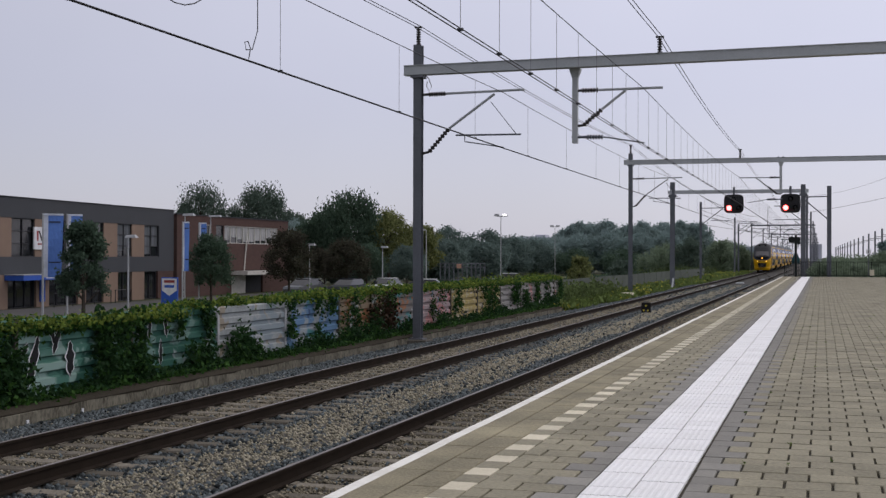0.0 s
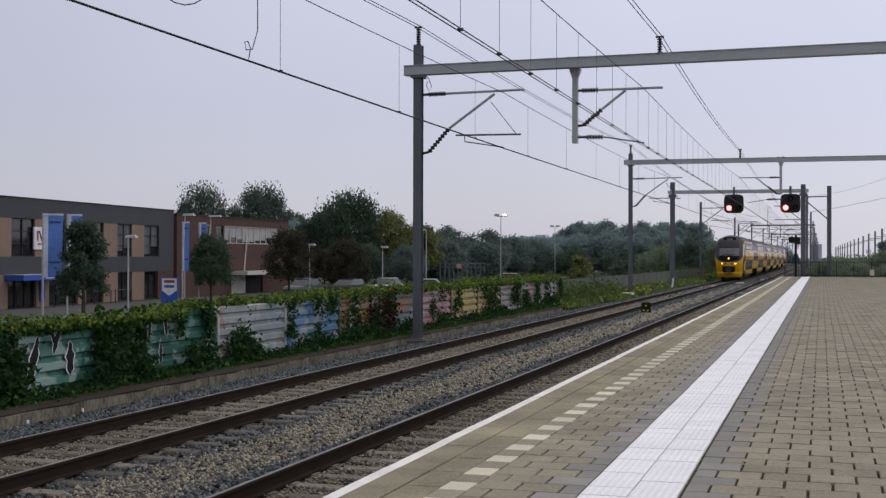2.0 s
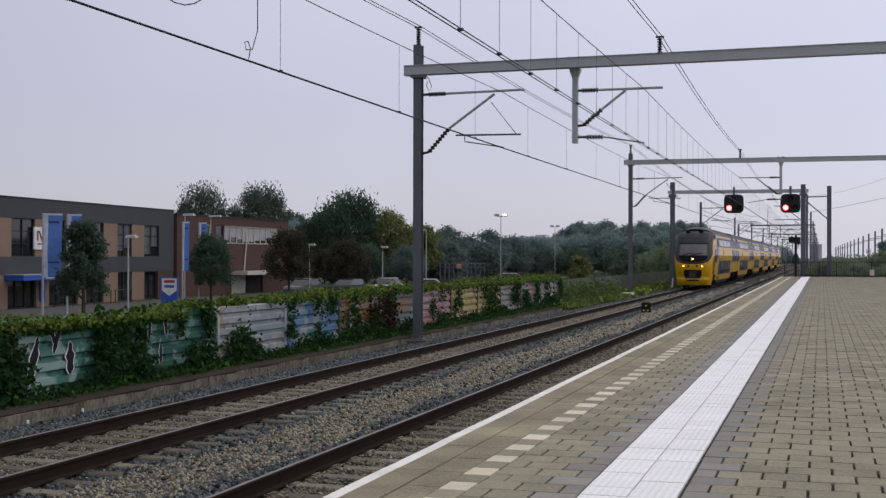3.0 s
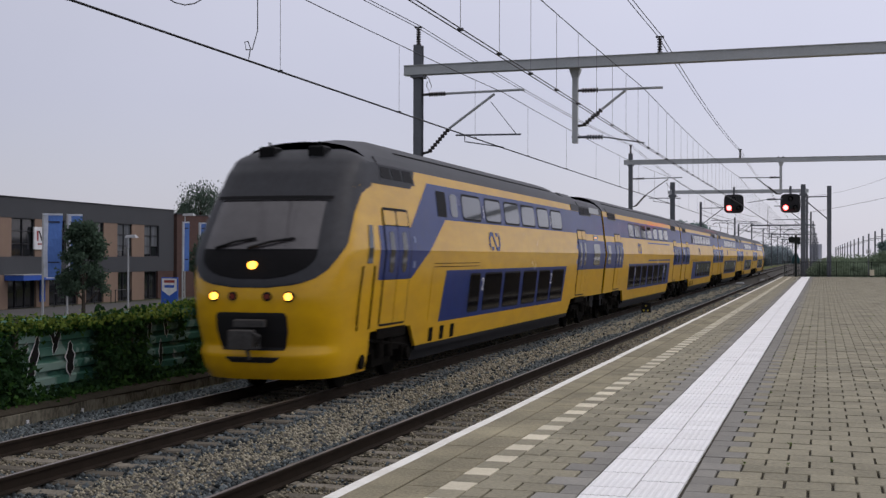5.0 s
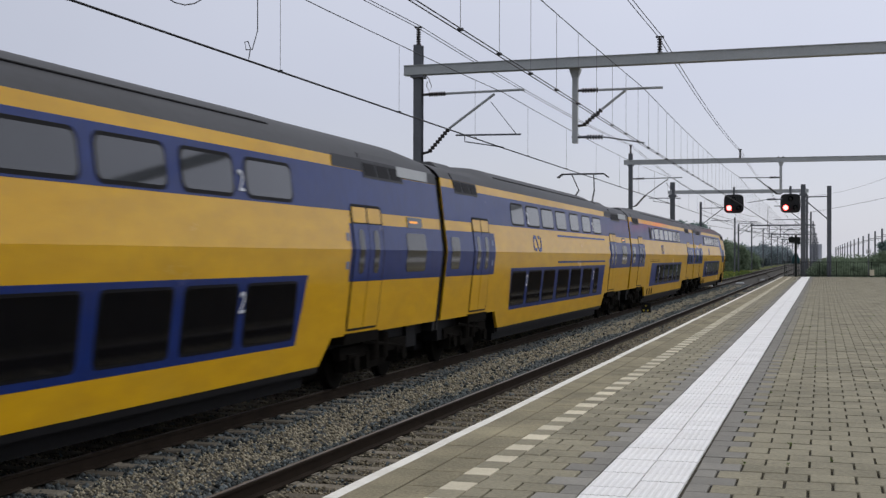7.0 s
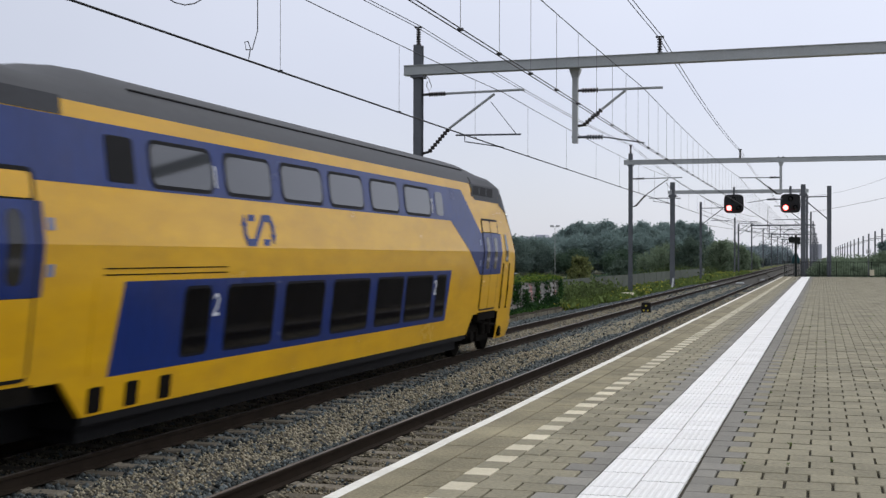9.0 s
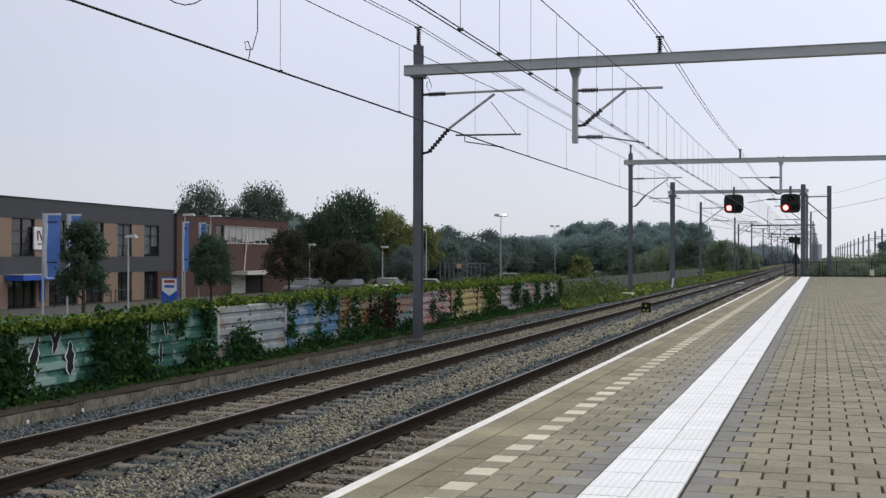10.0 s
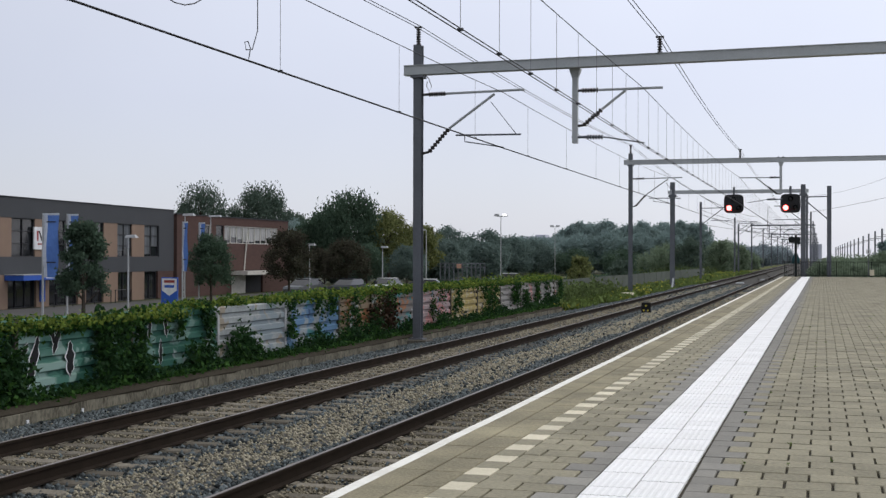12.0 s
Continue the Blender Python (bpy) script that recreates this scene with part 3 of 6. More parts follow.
def roof_rows(stations):
    """Arched roof ribs; each station is y and how far the roof is raised."""
    rows = []
    for y, u in stations:
        half = [(a + (c - a) * u, b + (d - b) * u) for (a, b), (c, d) in zip(ROOF_LOW, ROOF_HIGH)]
        rows.append([(-x, y, z) for x, z in half] + [(x, y, z) for x, z in reversed(half[:-1])])
    return rows


def digit(text, y, z, size, side):
    """A class number on the side wall."""
    cu = bpy.data.curves.new("number", "FONT")
    cu.body, cu.size, cu.align_x, cu.extrude = text, size, "CENTER", 0.004
    ob = bpy.data.objects.new("number", cu)
    scene.collection.objects.link(ob)
    me = bpy.data.meshes.new_from_object(ob.evaluated_get(bpy.context.evaluated_depsgraph_get()))
    bpy.data.objects.remove(ob)
    lean = math.atan2(half_width(z + 0.2) - half_width(z), 0.2)
    m = Matrix.Translation((side * (half_width(z) + 0.020), y, z)) @ Matrix.Rotation(radians(90 * side), 4, "Z") @ Matrix.Rotation(radians(90) + lean, 4, "X")
    me.transform(m)
    me.materials.clear()
    me.materials.append(M["white_mark"])
    return me


def emblem(parts, y, z):
    """The operator's mark, as plain blue strokes: a flat double bend with two wedges."""
    line = [(-0.46, -0.08), (-0.46, 0.06), (-0.38, 0.17), (-0.16, 0.17), (0.16, -0.17), (0.38, -0.17), (0.46, -0.06), (0.46, 0.08)]
    polys = [[(-0.56, -0.05), (-0.36, -0.05), (-0.46, -0.20)], [(0.36, 0.05), (0.56, 0.05), (0.46, 0.20)],
             [(-0.36, -0.12), (-0.12, -0.12), (-0.12, -0.21), (-0.30, -0.21)], [(0.12, 0.12), (0.36, 0.12), (0.30, 0.21), (0.12, 0.21)]]
    for (ya, za), (yb, zb) in zip(line, line[1:]):
        d = math.hypot(yb - ya, zb - za)
        u, v = (yb - ya) / d * 0.05, (zb - za) / d * 0.05
        polys.append([(ya - u * 0.3 - v, za - v * 0.3 + u), (ya - u * 0.3 + v, za - v * 0.3 - u), (yb + u * 0.3 + v, zb + v * 0.3 - u), (yb + u * 0.3 - v, zb + v * 0.3 + u)])
    for s in (-1, 1):
        g = G()
        for k, poly in enumerate(polys):
            q = skin([(y + c, z + e) for c, e in poly], 0.0, 0.006 + 0.0004 * k, (s,))
            i = len(g.v)
            g.v += q.v
            g.f += [tuple(i + j for j in f) for f in q.f]
            g.k += q.k
        parts.append(("emblem", g.mesh("emblem", M["blue"]), "blue operator's mark"))


def both(parts, name, poly, inner, outer, m, label):
    """The same plate on either side of the car, two parts."""
    for s in (-1, 1):
        parts.append((name, skin(poly, inner, outer, (s,)).mesh(name, m), label))


# window places of the cars with seven windows a deck, from the car's front end
UP_SEVEN = [(6.25, 7.60), (8.02, 9.52), (9.92, 11.45), (11.95, 13.42), (14.12, 15.50), (16.22, 17.68), (18.30, 19.85)]
LOW_SEVEN = [(6.18, 7.70), (8.08, 9.68), (10.02, 11.55), (12.05, 13.72), (14.10, 15.72), (16.18, 17.74), (18.40, 19.15)]
LOW_TAIL = [(-19.82, -19.20), (-18.85, -17.25), (-17.0, -15.6), (-15.14, -13.5), (-13.05, -11.6), (-11.16, -9.7), (-9.15, -8.52)]
UP_WIN = [(-18.78, -17.23), (-16.79, -15.34), (-14.89, -13.39), (-13.02, -11.5), (-11.08, -9.68), (-9.25, -7.72)]
LOW_WIN = [(-18.25, -17.40), (-16.97, -15.37), (-15.03, -13.40), (-12.98, -11.40), (-11.05, -9.62), (-9.28, -7.62)]


def door_set(parts, y0, y1, lead):
    """A double-leaf door with its frame, steps and top panel; y0..y1 spans the opening."""
    mid = (y0 + y1) / 2
    both(parts, "door_frame", rect(y0 - 0.05, y1 + 0.05, 1.02, 3.14, 0.10), 0.0, 0.010, M["train_dark"], "")
    for a, b in ((y0, mid - 0.015), (mid + 0.015, y1)):
        both(parts, "door", rect(a, b, 1.06, 1.845, 0.02), 0.0, 0.016, M["yellow"], "")
        both(parts, "door", rect(a, b, 1.85, 2.81, 0.02), 0.0, 0.016, M["blue"], "")
        both(parts, "door_top", rect(a + 0.02, b - 0.02, 2.83, 3.09, 0.05), 0.0, 0.014, M["yellow"], "")
        c = (a + b) / 2
        both(parts, "door_window", rect(c - 0.13, c + 0.13, 1.97, 2.72, 0.11), 0.0, 0.022, M["train_glass"], "dark door glass")
    both(parts, "step", rect(y0 - 0.1, y1 + 0.1, 0.80, 0.98), -0.25, 0.03, M["grimy"], "grimy door step")


def louvre_set(parts, y0, y1):
    """The ribbed grille at the roof's shoulder."""
    low = [(y0 + 0.12, 3.62), (y1 + 0.12, 3.62), (y1, 3.895), (y0, 3.895)]
    both(parts, "grille", low, 0.0, 0.012, M["train_grey"], "grey roof grille")
    n = 3
    for i in range(n):
        a, b = y0 + 0.10 + (y1 - y0 - 0.1) * i / n, y0 + (y1 - y0 - 0.1) * (i + 1) / n
        both(parts, "slot", [(a + 0.1, 3.66), (b + 0.1, 3.66), (b, 3.87), (a, 3.87)], 0.0, 0.018, M["louvre"], "")
    for s in (-1, 1):
        g = G()
        g.prism([(s * 1.215, y0, 3.90), (s * 1.215, y1, 3.90), (s * 1.10, y1 - 0.1, 4.04), (s * 1.10, y0 + 0.1, 4.04)][::s], [(s * 1.232, y0, 3.90), (s * 1.232, y1, 3.90), (s * 1.115, y1 - 0.1, 4.06), (s * 1.115, y0 + 0.1, 4.06)][::s])
        parts.append(("grille_hood", g.mesh("grille_hood", M["train_grey"]), ""))


def bogie_mesh():
    g = G()
    for s in (-1, 1):
        g.bevel_box(s * 1.02 - 0.07, s * 1.02 + 0.07, -1.75, 1.75, 0.52, 0.74, 0.02)
        g.box(s * 1.02 - 0.09, s * 1.02 + 0.09, -0.5, 0.5, 0.30, 0.6)
        for y in (-1.28, 1.28):
            g.box(s * 1.0 - 0.12, s * 1.0 + 0.14, y - 0.19, y + 0.19, 0.30, 0.60)
            g.tube([(s * 1.16, y, 0.45), (s * 1.22, y, 0.45)], 0.13, 10)
        g.tube([(s * 1.13, -0.25, 0.45), (s * 1.13, -0.25, 0.9)], 0.11, 10)
        g.tube([(s * 1.13, 0.25, 0.45), (s * 1.13, 0.25, 0.9)], 0.11, 10)
        g.tube([(s * 1.18, -1.0, 0.8), (s * 1.18, 0.9, 0.62)], 0.035, 6)
    g.box(-1.0, 1.0, -0.3, 0.3, 0.45, 0.8)
    return g.mesh("bogie", M["grimy"])


def wheel_mesh():
    g = G()
    for s in (-1, 1):
        g.tube([(s * 0.69, 0, 0), (s * 0.72, 0, 0), (s * 0.721, 0, 0), (s * 0.82, 0, 0)], [0.49, 0.49, 0.455, 0.452], 24)
    g.tube([(-0.8, 0, 0), (0.8, 0, 0)], 0.08, 10)
    return g.mesh("wheelset", M["grimy"])


BOGIE, WHEEL = bogie_mesh(), wheel_mesh()


def car_parts(length, front, tail=False, narrow=False, high_front=False, seven=False, high_rear=False):
    """The meshes of one car; front: with a driver's cab at y = 0, else a plain end there; tail: the last car's windows."""
    parts = []
    y1 = length - 0.19
    y0 = 2.6 if front else 0.19
    lowf = (4.9, 5.35) if front else (4.75, 5.2)
    side = [(y0, 0.95), (lowf[0], 0.95), (lowf[1], 0.53), (length - 6.4, 0.53), (length - 5.95, 0.95), (y1, 0.95), (y1, 3.90), (y0, 3.90)]
    both(parts, "side_wall", side, -0.06, 0.0, M["yellow"], "yellow side wall with a bent profile")
    body = G()
    # ends, floor and inner lining
    for y, o in ((y0, 0.02), (y1, -0.02)):
        w = [(half_width(z) - 0.02, z) for z in (1.0, 2.38, 3.9)]
        loop = [(x, z) for x, z in w] + [(-x, z) for x, z in reversed(w)]
        body.prism([(x, y, z) for x, z in loop], [(x, y + o, z) for x, z in loop])
    body.box(-1.12, 1.12, y0 + 0.03, y1 - 0.03, 1.0, 3.85)
    body.box(-1.12, 1.12, lowf[1], length - 6.4, 0.40, 1.0)
    # roof
    st0 = [(2.6, 0.0), (3.4, 0.25), (4.1, 0.8), (4.6, 1.0)] if front else [(0.19, 0.0), (3.9, 0.0), (4.5, 0.35), (5.1, 0.85), (5.6, 1.0)]
    if high_front:
        st0 = [(0.19, 0.8), (1.5, 0.95), (5.6, 1.0)]
    st = st0 + ([(length - 2.0, 1.0), (y1, 0.8)] if narrow else [(length - 7.6, 1.0), (length - 6.6, 0.92), (length - 1.6, 0.85), (y1, 0.3)] if high_rear else [(length - 7.6, 1.0), (length - 7.0, 0.85), (length - 6.4, 0.35), (length - 5.8, 0.0), (y1, 0.0)])
    r = G()
    r.grid(roof_rows(st))
    parts.append(("roof", r.mesh("roof", M["train_grey"], True), "dark grey arched roof"))
    g = G()
    for s in (-1, 1):
        g.tube([(s * 0.93, (1.6 if high_front else st[len(st0) - 1][0] + 0.2), 4.225), (s * 0.93, length - (2.2 if narrow else 7.8), 4.225)], 0.016, 6)
    parts.append(("roof_seam", g.mesh("roof_seam", M["train_dark"]), ""))
    for a, b in (() if narrow or high_rear else ((length - 5.3, length - 3.1),)) + (() if front or high_front else ((1.2, 3.0),)):
        g = G()
        g.prism([(-0.95, a, 4.1), (0.95, a, 4.1), (0.95, b, 4.1), (-0.95, b, 4.1)], [(-0.62, a + 0.25, 4.33), (0.62, a + 0.25, 4.33), (0.62, b - 0.25, 4.33), (-0.62, b - 0.25, 4.33)])
        parts.append(("roof_unit", g.mesh("roof_unit", M["train_grey"]), "low roof equipment"))
    L = length
    # upper blue band, with its fall to the front door
    if front:
        band = [(L - 24.45, 1.85), (L - 22.55, 1.85), (L - 20.2, 3.02), (y1, 3.02), (y1, 3.72), (L - 21.25, 3.72), (L - 22.6, 2.81), (L - 24.45, 2.81)]
    else:
        band = rect(y0, y1, 3.02, 3.72)
    both(parts, "upper_band", band, 0.0, 0.004, M["blue"], "blue upper window band")
    rear = 4.25 if narrow else 5.45
    if not narrow:
        both(parts, "shoulder", rect(L - 5.95, y1, 3.73, 3.93), 0.0, 0.008, M["train_grey"], "grey roof shoulder")
    both(parts, "end_band", rect(L - rear, y1, 1.85, 2.81), 0.0, 0.004, M["blue"], "blue band at the doors")
    if not front:
        both(parts, "end_band", rect(y0, 4.25, 1.85, 2.81), 0.0, 0.004, M["blue"], "blue band at the doors")
        both(parts, "window", rect(0.5, 1.15, 2.0, 2.68, 0.09), 0.0, 0.012, M["train_glass"], "")
    else:
        both(parts, "cab_roof_edge", [(2.6, 3.55), (L - 22.35, 3.55), (L - 22.0, 3.92), (2.6, 3.92)], 0.0, 0.006, M["train_grey"], "")
    both(parts, "window", rect(*((L - 2.1, L - 1.55) if narrow else (L - 2.5, L - 1.3)), 1.98, 2.70, 0.09), 0.0, 0.012, M["train_glass"], "")
    both(parts, "lower_band", [(6.15, 0.93), (20.3, 0.93), (20.45, 1.98), (5.98, 1.98)] if seven else [(L - 20.02, 0.93), (L - 6.85, 0.93), (L - 7.05, 1.98), (L - 20.18, 1.98)] if tail else [(L - 20.45, 0.93), (L - 7.45, 0.93), (L - 7.2, 1.98), (L - 20.2, 1.98)], 0.0, 0.004, M["blue"], "blue lower window band")
    up = [(a - L, b - L) for a, b in UP_SEVEN] if seven else UP_WIN
    low = [(a - L, b - L) for a, b in LOW_SEVEN] if seven else LOW_TAIL if tail else LOW_WIN
    for a, b in up:
        both(parts, "window_rubber", rect(L + a - 0.05, L + b + 0.05, 3.05, 3.63, 0.14), 0.0, 0.008, M["train_dark"], "")
        both(parts, "window", rect(L + a, L + b, 3.10, 3.58, 0.12), 0.0, 0.013, M["train_glass_up"], "grey reflecting window")
    if not seven:
        both(parts, "window", rect(*((L - 7.33, L - 6.74) if tail else (L - 20.7, L - 20.05)), 3.08, 3.60, 0.05), 0.0, 0.012, M["train_dark"], "black blind panel")
        both(parts, "window", rect(L - 19.72, L - 19.2, 3.10, 3.58, 0.10), 0.0, 0.012, M["train_glass_up"], "")
    for a, b in low:
        both(parts, "window_rubber", rect(L + a - 0.05, L + b + 0.05, 1.02, 1.90, 0.10), 0.0, 0.008, M["train_dark"], "")
        both(parts, "window", rect(L + a, L + b, 1.06, 1.86, 0.08), 0.0, 0.013, M["train_glass"], "black tinted window")
    if not seven:
        both(parts, "hatch", rect(*((L - 6.6, L - 6.45) if tail else (L - 21.2, L - 20.62)), 0.98, 2.02), 0.0, 0.007, M["yellow"], "")
    for i in range(0 if seven else 3):
        c = (L - 8.2 if tail else L - 20.9) + 0.78 * i
        both(parts, "vent", rect(c - 0.14, c + 0.14, 0.56, 0.84, 0.03), 0.0, 0.008, M["grimy"], "")
    for z in () if seven else (2.06, 2.13):
        both(parts, "trim_line", rect(*((L - 9.6, L - 6.6) if tail else (L - 21.1, L - 17.6)), z - 0.010, z + 0.004), 0.0, 0.005, M["grimy"], "")
    # black strip set back just below the skirt
    both(parts, "lower_dirt_strip", rect(lowf[1], L - 6.4, 0.44, 0.53), -0.05, -0.01, M["train_dark"], "")
    emblem(parts, 9.0 if seven else L - 10.55 if tail else L - 16.2, 2.62)
    door_set(parts, L - rear + 0.15, L - rear + 1.6, 1)
    if front:
        door_set(parts, L - 24.15, L - 22.75, 1)
        louvre_set(parts, L - 24.2, L - 22.2)
    else:
        door_set(parts, 2.35, 3.75, 1)
        louvre_set(parts, 1.1, 3.0)
    louvre_set(parts, L - 4.6, L - 2.45)
    for c, e in ((L - rear - 0.12, 1),) + (((L - 22.45, 1),) if front else ((4.0, 1),)):
        for z in (2.05, 2.52):
            both(parts, "door_notice", rect(c - 0.06, c + 0.06, z, z + 0.13, 0.02), 0.0, 0.009, M["notice"], "small pale pictogram plate")
    if not narrow:
        both(parts, "display", rect(L - 2.35, L - 1.45, 2.80, 3.0, 0.03), 0.0, 0.012, M["train_glass"], "black destination display")
        both(parts, "display_text", rect(L - 2.2, L - 1.75, 2.89, 2.93), 0.0, 0.0145, M["amber_text"], "amber line of lit text")
        both(parts, "roof_panel", rect(L - 2.7, L - 0.8, 3.74, 3.93), 0.0, 0.02, M["train_grey"] if tail else M["galv"], "grey metal roof panel" if tail else "pale metal roof panel")
    # underframe
    yf = 3.0 if front else 0.4
    under = [("equipment_case", (-1.0, 1.0, lowf[1] + 0.2, L - 6.6, 0.22, 0.47)), ("floor_frame", (-0.98, 0.98, yf, L - 0.3, 0.72, 0.94)), ("centre_beam", (-0.6, 0.6, yf, L - 0.3, 0.3, 0.72))]
    under += [("end_beam", (-1.05, 1.05, y - 0.3, y + 0.3, 0.5, 0.93)) for y in (1.4 if front else 0.9, L - 1.2)]
    for name, size in under:
        g = G()
        g.box(*size)
        parts.append((name, g.mesh(name, M["train_dark"]), "black underframe" if name == "floor_frame" else ""))
    return body.mesh("car_body", M["train_dark"]), parts


# the rounded cab
NOSE_Z = [0.27, 0.45, 0.70, 0.76, 1.2, 1.6, 1.85, 2.2, 2.6, 3.0, 3.4, 3.7, 3.92, 4.06, 4.13]
NOSE_Y = [0.66, 0.52, 0.44, 0.54, 0.41, 0.39, 0.43, 0.56, 0.80, 1.08, 1.40, 1.64, 1.92, 2.2, 2.45]
NOSE_E, TURN, BOW = 2.62, 0.7, 0.72


def nose_shape(z):
    """Front line, half width and depth of the rounding at that height."""
    yn = float(np.interp(z, NOSE_Z, NOSE_Y))
    w = half_width(z) if z > 0.52 else half_width(0.52) - (0.52 - z) * 0.25
    if z > 3.9:
        w = float(np.interp(z, [3.9, 4.0, 4.07, 4.13], [1.215, 1.12, 0.98, 0.78]))
    return yn, w, min(float(np.interp(z, [0.3, 1.8, 3.0, 4.1], [1.05, 1.12, 0.88, 0.75])), NOSE_E - yn - 0.02)


def nose(s, z):
    """A point of the cab's skin: s from -1 to 1 round the front, at height z."""
    yn, w, r = nose_shape(z)
    if abs(s) > TURN:
        return (math.copysign(w, s), yn + r + (NOSE_E - yn - r) * (abs(s) - TURN) / (1 - TURN), z)
    a = abs(s) / TURN * math.pi / 2
    return (math.copysign(w * math.sin(a) ** BOW, s), yn + r - r * max(math.cos(a), 0) ** BOW, z)


def nose_at(x, z):
    """How far round the front the point at x lies."""
    w = nose_shape(z)[1]
    return math.copysign(TURN * math.asin(min(1, abs(x) / w) ** (1 / BOW)) / (math.pi / 2), x)


def nose_patch(rows, lift, n=24):
    """A patch of the cab's skin lifted outwards; rows of height and reach to both sides."""
    g = G()
    grid = []
    for z, s0, s1 in rows:
        line = []
        for i in range(n + 1):
            s = s0 + (s1 - s0) * i / n
            x, y, zz = nose(s, z)
            out = Vector((x * 0.8, y - NOSE_E - 0.4, 0.35)).normalized()
            line.append((x + out.x * lift, y + out.y * lift, zz + out.z * lift))
        grid.append(line)
    g.grid(grid)
    return g


def mask_reach(z):
    if z < 2.2:
        return nose_at(float(np.interp(z, [1.76, 1.78, 1.82, 1.92, 2.05, 2.2], [0.3, 0.55, 0.80, 1.03, 1.17, 1.25])), z)
    return float(np.interp(z, [2.2, 2.5, 3.0, 3.35, 3.44, 3.48], [nose_at(1.25, 2.2), 0.565, 0.61, 0.675, 0.77, 1.0]))


def cab_parts():
    parts = []
    zs = list(np.linspace(0.27, 4.13, 46))
    g = nose_patch([(z, -1, 1) for z in zs], 0.0, 48)
    parts.append(("cab_shell", g.mesh("cab_shell", M["yellow"], True), "rounded yellow cab front"))
    zm = list(np.linspace(1.76, 3.5, 44)) + list(np.linspace(3.55, 4.13, 14))
    g = nose_patch([(z, -mask_reach(z), mask_reach(z)) for z in zm], 0.012, 40)
    g.poly([nose(s, 4.13) for s in np.linspace(-1, 1, 25)])
    parts.append(("cab_mask", g.mesh("cab_mask", M["train_grey"], True), "dark grey mask round the windscreen"))
    zw = list(np.linspace(2.38, 3.20, 16))
    g = nose_patch([(z, -nose_at(0.98 - 0.06 * (z - 2.4), z), nose_at(0.98 - 0.06 * (z - 2.4), z)) for z in zw], 0.024, 24)
    parts.append(("windscreen", g.mesh("windscreen", M["windscreen"], True), "large tinted windscreen"))
    g = nose_patch([(z, -nose_at(1.02, z), nose_at(1.02, z)) for z in (3.205, 3.26)], 0.06, 24)
    parts.append(("sun_visor", g.mesh("sun_visor", M["train_dark"]), ""))
    g = nose_patch([(z, -nose_at(1.0, z), nose_at(1.0, z)) for z in (2.37,)] + [(z, -nose_at(x, z), nose_at(x, z)) for z, x in ((2.28, 1.0), (2.18, 0.97), (2.08, 0.88), (2.0, 0.74), (1.94, 0.56), (1.90, 0.30))], 0.02, 24)
    parts.append(("lower_mask", g.mesh("lower_mask", M["train_dark"], True), ""))
    # lower apron; a black patch stands for the unlit coupler opening, no recess cut
    rows = []
    for z, x in ((0.55, 0.36), (0.62, 0.46), (0.8, 0.56), (1.05, 0.62), (1.30, 0.62), (1.36, 0.57)):
        rows.append((z, -nose_at(x, z), nose_at(x, z)))
    g = nose_patch(rows, 0.016, 20)
    parts.append(("coupler_opening", g.mesh("coupler_opening", M["black"]), "black patch standing for the unlit coupler opening"))
    g = G()
    g.tube([(0, 0.5, 0.95), (0, 0.16, 0.95)], 0.11, 12)
    g.bevel_box(-0.22, 0.2, 0.05, 0.18, 0.80, 1.10, 0.02)
    g.tube([(0.20, 0.1, 1.05), (0.30, 0.1, 1.0), (0.30, 0.1, 0.82), (0.2, 0.1, 0.80)], 0.03, 6)
    g.bevel_box(-0.2, 0.34, 0.2, 0.3, 1.14, 1.26, 0.02)
    g.tube([(0.05, 0.2, 0.8), (0.08, 0.22, 0.62)], 0.03, 6)
    parts.append(("coupler", g.mesh("coupler", M["coupler"]), "grimy steel coupler"))
    for x in (-0.65, 0.65, -0.30, 0.30):
        z = 1.62
        y = nose(nose_at(x, z), z)[1]
        lit = abs(x) > 0.5
        g = G()
        g.tube([(x, y + 0.05, z), (x, y - 0.022, z)], 0.088 if lit else 0.075, 16)
        parts.append(("lamp_ring", g.mesh("lamp_ring", M["train_dark"]), ""))
        g = G()
        g.tube([(x, y + 0.02, z), (x, y - 0.03, z)], 0.062 if lit else 0.045, 16)
        parts.append(("headlight" if lit else "tail_light", g.mesh("headlight", M["headlamp"] if lit else M["tail_lens"]), "lit amber headlight" if lit else "unlit tail light"))
    y = nose(0, 2.12)[1]
    g = G()
    g.tube([(0, y + 0.05, 2.12), (0, y - 0.07, 2.12)], 0.065, 16)
    parts.append(("headlight", g.mesh("headlight", M["headlamp"]), "lit amber top headlight"))
    for x0, x1 in ((-0.75, -0.05), (-0.15, 0.62)):
        g = G()
        za, zb = 2.40, 2.56
        pa, pb = nose(nose_at(x0, za), za), nose(nose_at(x1, zb), zb)
        g.tube([(pa[0], pa[1] - 0.06, za), ((pa[0] + pb[0]) / 2, (pa[1] + pb[1]) / 2 - 0.09, (za + zb) / 2 + 0.02), (pb[0], pb[1] - 0.06, zb)], 0.022, 6)
        parts.append(("wiper", g.mesh("wiper", M["black"]), ""))
    for x in (-0.46, 0.46):
        g = G()
        g.bevel_box(x - 0.14, x + 0.14, 2.05, 2.4, 3.98, 4.17, 0.03)
        g.tube([(x, 2.2, 4.17), (x, 2.2, 4.25)], 0.022, 6)
        parts.append(("roof_horn", g.mesh("roof_horn", M["train_dark"]), ""))
